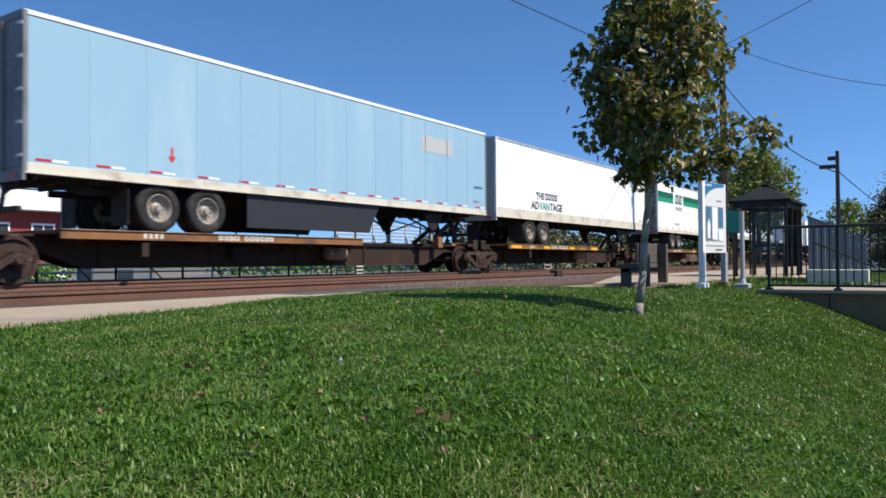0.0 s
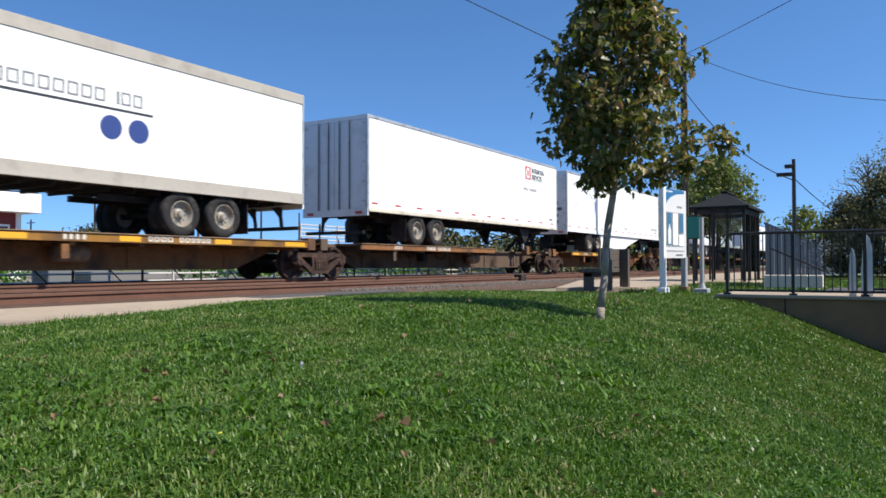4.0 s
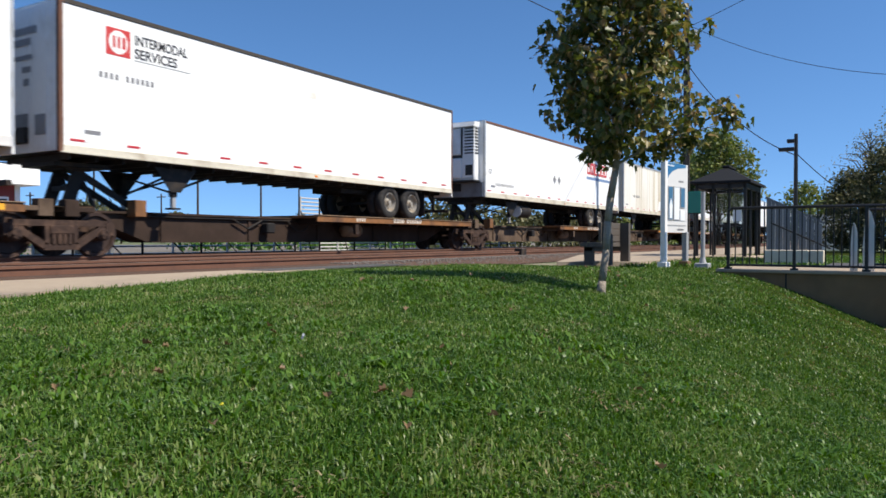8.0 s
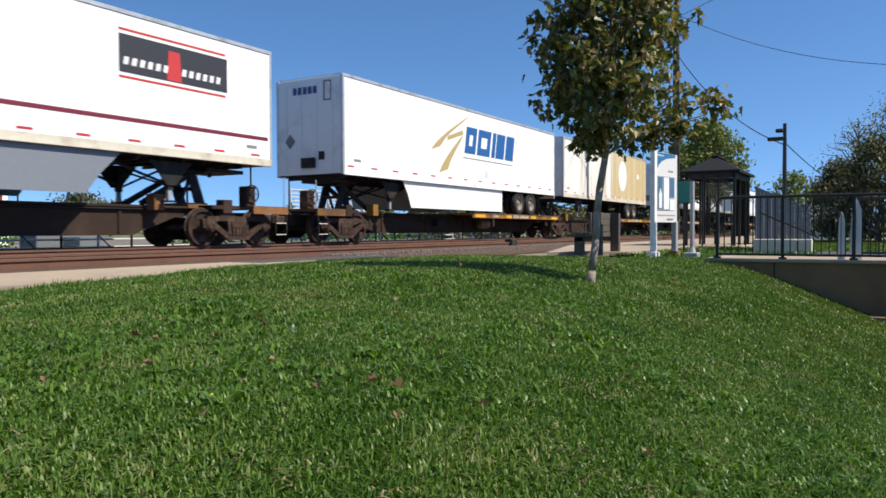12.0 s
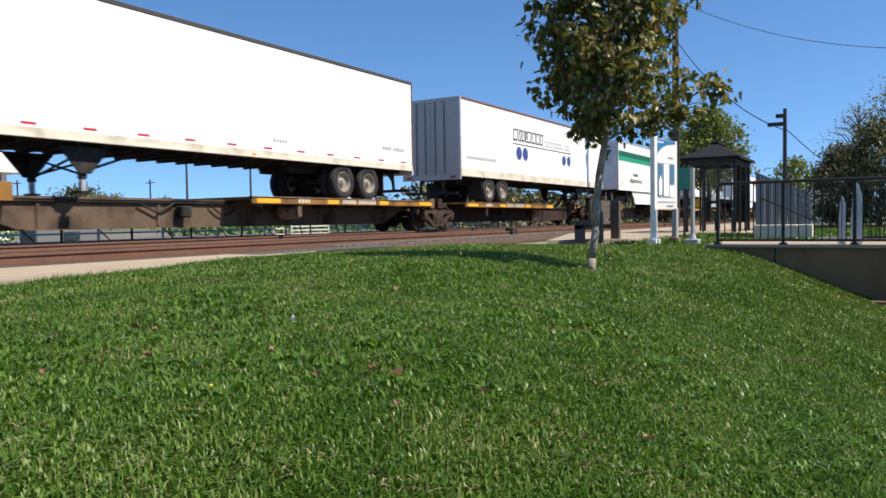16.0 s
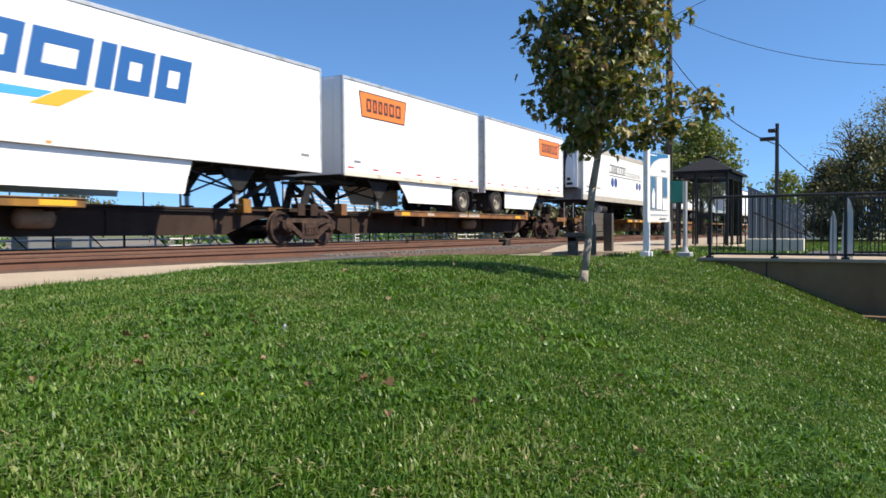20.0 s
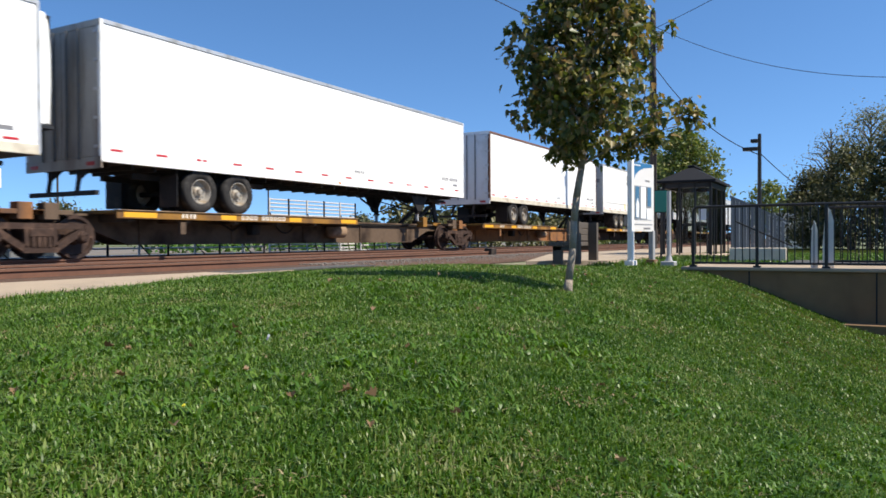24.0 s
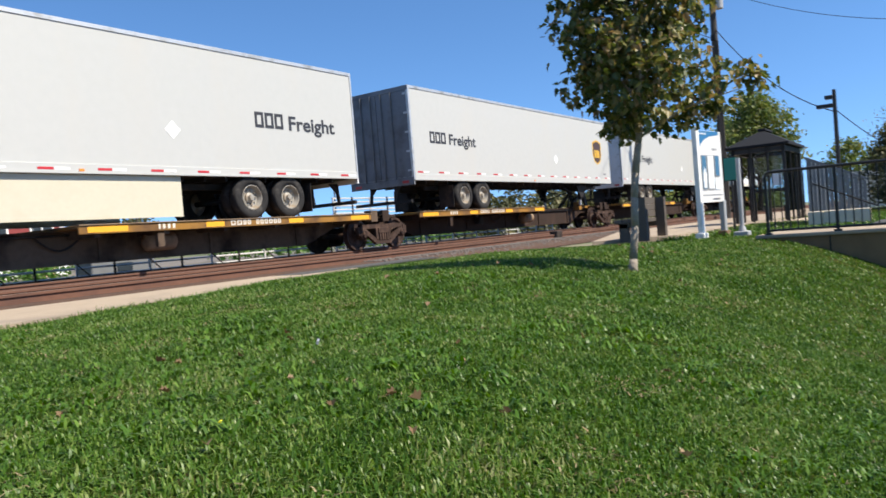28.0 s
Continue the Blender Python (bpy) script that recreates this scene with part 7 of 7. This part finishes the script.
def young_tree():
    t = thing("young_tree", "young lawn tree with dark green leaves turning brown", "tree")
    rnd = random.Random(11)
    pts = [(0, 0, -0.06), (0.015, 0.01, 0.12), (0.05, 0.035, 0.45), (0.06, 0.05, 0.75), (0.085, 0.06, 1.0), (0.13, 0.085, 1.3), (0.17, 0.11, 1.6), (0.17, 0.13, 2.1), (0.2, 0.12, 2.5), (0.17, 0.13, 3.0), (0.19, 0.12, 3.55)]
    bm = bmesh.new()
    rad = [0.056, 0.042, 0.039, 0.037, 0.040, 0.035, 0.033, 0.028, 0.021, 0.014, 0.006]
    for k in range(len(pts) - 1):
        rod(bm, pts[k], Vector(pts[k]).lerp(Vector(pts[k + 1]), 1.03), rad[k], rad[k + 1], 12)
    part("trunk", bm, bark, t, "slender grey-brown trunk", smooth=True)
    def axis(z):
        for a, b in zip(pts, pts[1:]):
            if z <= b[2]:
                f = (z - a[2]) / (b[2] - a[2])
                return Vector(a).lerp(Vector(b), f)
        return Vector(pts[-1])
    def reach(z, a):
        """How far the crown goes out at height z towards a: (height, left, right, other sides)."""
        tab = [(1.36, 0.12, 0.2, 0.15), (1.46, 0.30, 0.55, 0.4), (1.6, 0.42, 0.84, 0.55), (1.78, 0.62, 1.10, 0.66), (1.96, 0.78, 1.04, 0.7), (2.21, 0.66, 0.80, 0.66), (2.5, 0.78, 0.62, 0.64), (2.76, 0.78, 0.74, 0.62), (3.1, 0.56, 0.60, 0.54), (3.5, 0.4, 0.4, 0.4), (3.8, 0.2, 0.2, 0.2), (3.95, 0.05, 0.05, 0.05)]
        z = min(max(z, tab[0][0]), tab[-1][0])
        for p, q in zip(tab, tab[1:]):
            if z <= q[0]:
                f = (z - p[0]) / (q[0] - p[0])
                left, right, other = [u + (v - u) * f for u, v in zip(p[1:], q[1:])]
                break
        c = math.cos(a - 0.342)
        side = right if c > 0 else left
        r = other + (side - other) * abs(c) ** 1.5
        return r * (1 + 0.2 * noise.noise((math.cos(a) * 1.6, math.sin(a) * 1.6, z * 2.2)))
    tips = []
    for k in range(34):
        z0 = 1.36 + 2.0 * (k / 33) ** 1.1
        a = k * 2.4 + rnd.uniform(-0.3, 0.3)
        ze = min(3.75, z0 + rnd.uniform(0.12, 0.5))
        R = reach(ze, a) * rnd.uniform(0.8, 1.0)
        p0 = axis(z0)
        p2 = axis(ze) + Vector((math.cos(a) * R, math.sin(a) * R, 0))
        p1 = p0.lerp(p2, 0.5) + Vector((0, 0, 0.07))
        part("limb", limb_mesh([p0, p1, p2], 0.014 * (1.2 - k / 40), 0.004, 6), bark, t)
        for j in range(9):
            q = p0.lerp(p2, rnd.uniform(0.35, 1.0)) + Vector((rnd.gauss(0, 0.07), rnd.gauss(0, 0.07), rnd.gauss(0.02, 0.07)))
            tips.append(q)
    for _ in range(560):
        z = rnd.uniform(1.44, 3.85)
        a = rnd.uniform(0, 6.283)
        tips.append(axis(z) + Vector((math.cos(a), math.sin(a), 0)) * reach(z, a) * rnd.uniform(0.15, 1.0) ** 0.6)
    # outer sprays that break the outline
    for a, z, r in ((3.48, 2.52, 0.92), (3.5, 1.95, 0.82), (3.46, 2.8, 0.84), (0.34, 1.8, 1.14), (0.36, 1.95, 1.1), (0.3, 2.78, 0.8), (3.45, 2.3, 0.68)):
        for _ in range(5):
            tips.append(axis(z) + Vector((math.cos(a), math.sin(a), 0)) * (r - rnd.uniform(0, 0.22)) + Vector((rnd.gauss(0, 0.04), rnd.gauss(0, 0.04), rnd.gauss(0, 0.05))))
    mats4 = []
    for q in tips:
        for _ in range(rnd.randint(7, 10)):
            p = q + Vector((rnd.gauss(0, 0.05), rnd.gauss(0, 0.05), rnd.gauss(0, 0.05)))
            m = Matrix.Translation(p) @ Euler((rnd.uniform(-1.9, 0.1), rnd.gauss(0, 0.6), rnd.uniform(0, 6.283))).to_matrix().to_4x4() @ Matrix.Diagonal((0.78, 1, 1, 1)) @ Matrix.Scale(rnd.uniform(0.65, 1.25), 4)
            mats4.append(m)
    rnd.shuffle(mats4)
    one = mesh_of(leaf_mesh(0.088), "leaf")
    one.materials.append(tree_leaf_one)
    for m in mats4[:280]:
        put("leaf", one, t, m)
    me = scatter_mesh("crown", leaf_mesh(0.088), [np.array(m) for m in mats4[280:]], tree_leaf)
    crown = put("crown", me, t, Matrix(), "dense uneven crown of lobed leaves")
    crown["kind"] = "stuff"
    t.location = (-2.70, 7.575, 0.0)


def big_tree(x, y, h, r, material, seed, label, low=0.25, leaf=0.3, count=2600, thin=1.0, name="tree", trunk=0.0):
    """A grown tree: trunk, limbs, and a crown of clustered leaves with gaps."""
    rnd = random.Random(seed)
    t = thing(name, label, "tree")
    part("trunk", limb_mesh([(0, 0, -0.1), (0.1, 0.05, h * 0.3), (0.0, 0.1, h * 0.62), (0.1, 0, h * 0.9)], trunk or 0.035 * h * 0.6 + 0.05, 0.03, 9), far_bark, t)
    clusters = []
    for k in range(int(30 * thin) + 12):
        a = k * 2.4 + rnd.uniform(-0.4, 0.4)
        f = (k + 0.5) / (int(30 * thin) + 12)
        z = h * (low + (1 - low) * f)
        prof = math.sin(math.pi * min(1, 0.18 + 0.8 * f)) ** 0.7
        R = r * prof * rnd.uniform(0.55, 1.1)
        p = Vector((math.cos(a) * R, math.sin(a) * R, z))
        part("limb", limb_mesh([(0.03, 0.05, max(0.2, z - R * 0.7)), p * 0.55 + Vector((0, 0, z * 0.45 - 0.1 * R)), p], 0.012 * h * 0.5, 0.01, 5), far_bark, t)
        clusters.append((p, r * rnd.uniform(0.16, 0.3)))
        clusters.append((p * 0.6 + Vector((0, 0, z * 0.4)), r * rnd.uniform(0.14, 0.24)))
    mats4 = []
    per = max(4, int(count / len(clusters)))
    for p, cr in clusters:
        for _ in range(per):
            d = Vector((rnd.gauss(0, 1), rnd.gauss(0, 1), rnd.gauss(0, 0.75)))
            q = p + d * cr * 0.62
            mats4.append(np.array(Matrix.Translation(q) @ Euler((rnd.uniform(-1.8, 0.4), rnd.gauss(0, 0.7), rnd.uniform(0, 6.283))).to_matrix().to_4x4() @ Matrix.Scale(rnd.uniform(0.5, 1.4), 4)))
    me = scatter_mesh("crown", leaf_mesh(leaf, False), mats4, material)
    c = put("crown", me, t, Matrix(), "leafy crown with gaps")
    c["kind"] = "stuff"
    t.location = (x, y, -0.05)
    return t


def bush_row(x, y0, y1, h, n, material, label, leaf=0.12):
    rnd = random.Random(int(abs(x * 13) + y0))
    mats4 = []
    for _ in range(n):
        y = rnd.uniform(y0, y1)
        top = h * (0.65 + 0.5 * noise.noise((y * 0.6, x, 0)))
        q = Vector((x + rnd.gauss(0, 0.5), y, max(0, rnd.uniform(0, 1) ** 0.7 * top)))
        mats4.append(np.array(Matrix.Translation(q) @ Euler((rnd.uniform(-1.8, 0.4), rnd.gauss(0, 0.7), rnd.uniform(0, 6.283))).to_matrix().to_4x4() @ Matrix.Scale(rnd.uniform(0.6, 1.4), 4)))
    me = scatter_mesh("bushes", leaf_mesh(leaf, False), mats4, material)
    tagged(new("bushes", me), label, "bushes", kind="stuff")


def litter():
    one = mesh_of(leaf_mesh(0.06, True, 0.95), "fallen_leaf")
    one.materials.append(dead_leaf)
    rnd = random.Random(3)
    spots = [(-1.995, 3.24), (-2.23, 2.29), (-2.9, 2.6), (-1.6, 2.35), (-1.75, 2.9), (-1.45, 2.1), (-1.3, 2.5), (-2.55, 1.95), (-1.05, 2.6), (-0.75, 2.75), (-3.5, 9.5), (-2.2, 9.2), (-2.7, 1.6), (-1.8, 1.55)]
    spots += [(-rnd.uniform(0.6, 4.5), rnd.uniform(1.8, 10.5)) for _ in range(34)]
    for x, y in spots:
        o = new("fallen_leaf", one)
        tagged(o, "curled brown fallen leaf on the grass", "leaf", "fallen leaves on the lawn")
        o.matrix_basis = pose(x, y, lawn_z(x, y) + 0.03, rnd.uniform(-35, 35), rnd.uniform(-35, 35), rnd.uniform(0, 360)) @ Matrix.Scale(rnd.uniform(0.5, 0.95), 4)
    f = thing("dandelion", "small yellow dandelion flower in the grass", "flower")
    part("stalk", rodm((0, 0, 0), (0, 0, 0.05), 0.003, seg=5), weed_leaf, f)
    part("flower_head", lathe([(0.0, 0.004), (0.004, 0.013), (0.01, 0.014), (0.016, 0.0)], seg=14), yellow_vinyl, f).matrix_basis = pose(0, 0, 0.05, 0, -70, -60)
    f.matrix_basis = pose(-1.93, 1.71, lawn_z(-1.93, 1.71) + 0.005) @ Matrix.Scale(0.5, 4)
    c = thing("wrapper", "small crumpled pale blue wrapper on the grass", "litter")
    part("foil", slab([(0, 0), (0.03, 0.01), (0.035, 0.025), (0.012, 0.03), (-0.01, 0.018)], -0.008, 0.01), grey_skirt, c)
    c.matrix_basis = pose(-2.75, 3.0, lawn_z(-2.75, 3.0) + 0.035, 60, 20, 40) @ Matrix.Scale(0.7, 4)


def ballast_stones():
    """Loose stones along the near rail."""
    rng = np.random.default_rng(8)
    bm = bmesh.new()
    bmesh.ops.create_icosphere(bm, subdivisions=1, radius=0.03)
    for v in bm.verts:
        v.co *= 0.75 + 0.5 * abs(noise.noise(v.co * 40))
    mats4 = []
    for _ in range(2600):
        y = rng.uniform(11.5, 26)
        x = -9.75 + abs(rng.normal(0, 0.5))
        z = 0.075 if x < -9.3 else 0.075 - 0.19 * (x + 9.3) / 0.7
        mats4.append(np.array(Matrix.Translation((x, y, z)) @ Euler(rng.uniform(0, 6, 3)).to_matrix().to_4x4() @ Matrix.Scale(rng.uniform(0.5, 1.4), 4)))
    me = scatter_mesh("ballast_stones", bm, mats4, stone_mat)
    tagged(new("ballast_stones", me), "loose grey ballast stones beside the rail", "stones", kind="stuff")


lawn_grass()
young_tree()
big_tree(-11.5, 58, 8.5, 2.7, far_leaf, 5, "green broad-leaved tree behind the shelter", low=0.35, leaf=0.26, count=9000)
big_tree(-20.5, 90, 10.6, 3.6, far_leaf, 15, "green tree behind the utility pole", leaf=0.4, count=5000)
big_tree(-7.2, 74, 5.6, 2.2, far_leaf, 6, "small green tree far behind the shelter", leaf=0.34, count=2000)
big_tree(-5.4, 80, 5.0, 2.0, far_leaf, 16, "small far tree beside the lamp pole", leaf=0.34, count=1700)
big_tree(-1.9, 44, 4.0, 2.0, dull_leaf, 7, "dark dense shrub-like tree", low=0.06, leaf=0.17, count=9000)
big_tree(-0.3, 41, 4.9, 2.1, dull_leaf, 8, "dark green tree with thin upper twigs", low=0.08, leaf=0.16, count=9000)
big_tree(1.9, 42, 6.0, 2.6, dull_leaf, 9, "tall mixed green tree beyond the walkway", low=0.1, leaf=0.17, count=10000)
big_tree(4.6, 43, 8.0, 3.0, dull_leaf, 10, "tall dark tree beyond the walkway", low=0.12, leaf=0.19, count=8000)
big_tree(0.6, 52, 8.4, 2.8, pale_leaf, 12, "grey-green airy tree behind the others", low=0.2, leaf=0.14, count=5200, thin=1.6)
big_tree(-1.4, 47, 6.6, 1.9, pale_leaf, 21, "thin half-bare tree with small leaves", low=0.4, leaf=0.1, count=1500, thin=1.4)
big_tree(2.6, 47, 8.6, 2.4, pale_leaf, 22, "thin grey-green tree with small leaves", low=0.4, leaf=0.12, count=3200, thin=1.4)
for x, y, h, r, sd in ((-92, 60, 6.6, 4.2, 31), (-97, 68, 5.6, 3.6, 32), (-88, 70, 4.8, 3.0, 33), (-84, 92, 5.0, 3.4, 34), (-70, 98, 5.2, 3.4, 35)):
    big_tree(x, y, h * 0.85, r, dull_leaf, sd, "distant round tree beyond the yard", leaf=0.45, count=2400, thin=0.6)
bush_row(-22.5, 6.5, 12.2, 1.15, 3800, bush_leaf, "bright green weeds and bushes behind the train")
bush_row(-30.0, 24, 60, 1.6, 4200, bush_leaf, "green scrub along the far side of the yard", leaf=0.3)
bush_row(-25, 38, 75, 4.2, 9000, dull_leaf, "dark scrub and small trees close behind the train", leaf=0.34)
bush_row(-26, 75, 150, 4.6, 7000, far_leaf, "mixed scrub and small trees further along behind the train", leaf=0.5)
bush_row(-140, 60, 260, 4.5, 2600, far_leaf, "low far tree line on the horizon", leaf=1.6)
wh = thing("white_shed", "low white shed with a sloping roof beyond the trees", "building")
part("shed_wall", boxm(-5.4, -2.6, 56, 60, -0.1, 1.9), white_fascia, wh)
part("shed_roof", slab([(55.8, 1.9), (60.2, 1.9), (60.2, 2.3), (55.8, 2.3)], -5.6, -2.4), white_fascia, wh)
jb = thing("rail_joint", "dark bolted joint box on the near rail", "rail joint")
part("joint_box", boxm(-9.98, -9.72, 20.4, 20.75, 0.06, 0.3, 0.02), black_steel, jb)
part("joint_cable", rodm((-9.72, 20.5, 0.1), (-9.3, 20.5, 0.06), 0.015, seg=6), black_steel, jb)
litter()
ballast_stones()


# ---- what moves ----
def motions():
    times = [2.0 * k for k in range(15)]
    for ob, x, y in TRAIN:
        walk(ob, [(t, pose(x, y - travel(t), 0)) for t in times])
    r = 0.457
    for w, yy, y_truck in SPINNING:
        car = w.parent.parent
        y_car = [y for ob, x, y in TRAIN if ob == car][0]
        z = RAIL_TOP + r
        # the wheels turn while they are within reach of the eye
        ts = [k / FPS for k in range(0, 841) if -2 < y_car + y_truck - travel(k / FPS) < 34]
        rows = [(t, pose(0, yy, z, -math.degrees(travel(t) / r) * -1, 0, 0)) for t in ts]
        if not rows:
            rows = [(0.0, pose(0, yy, z))]
        if rows[0][0] > 0:
            rows.insert(0, (0.0, rows[0][1]))
        if rows[-1][0] < 28:
            rows.append((28.0, rows[-1][1]))
        walk(w, rows)


motions()
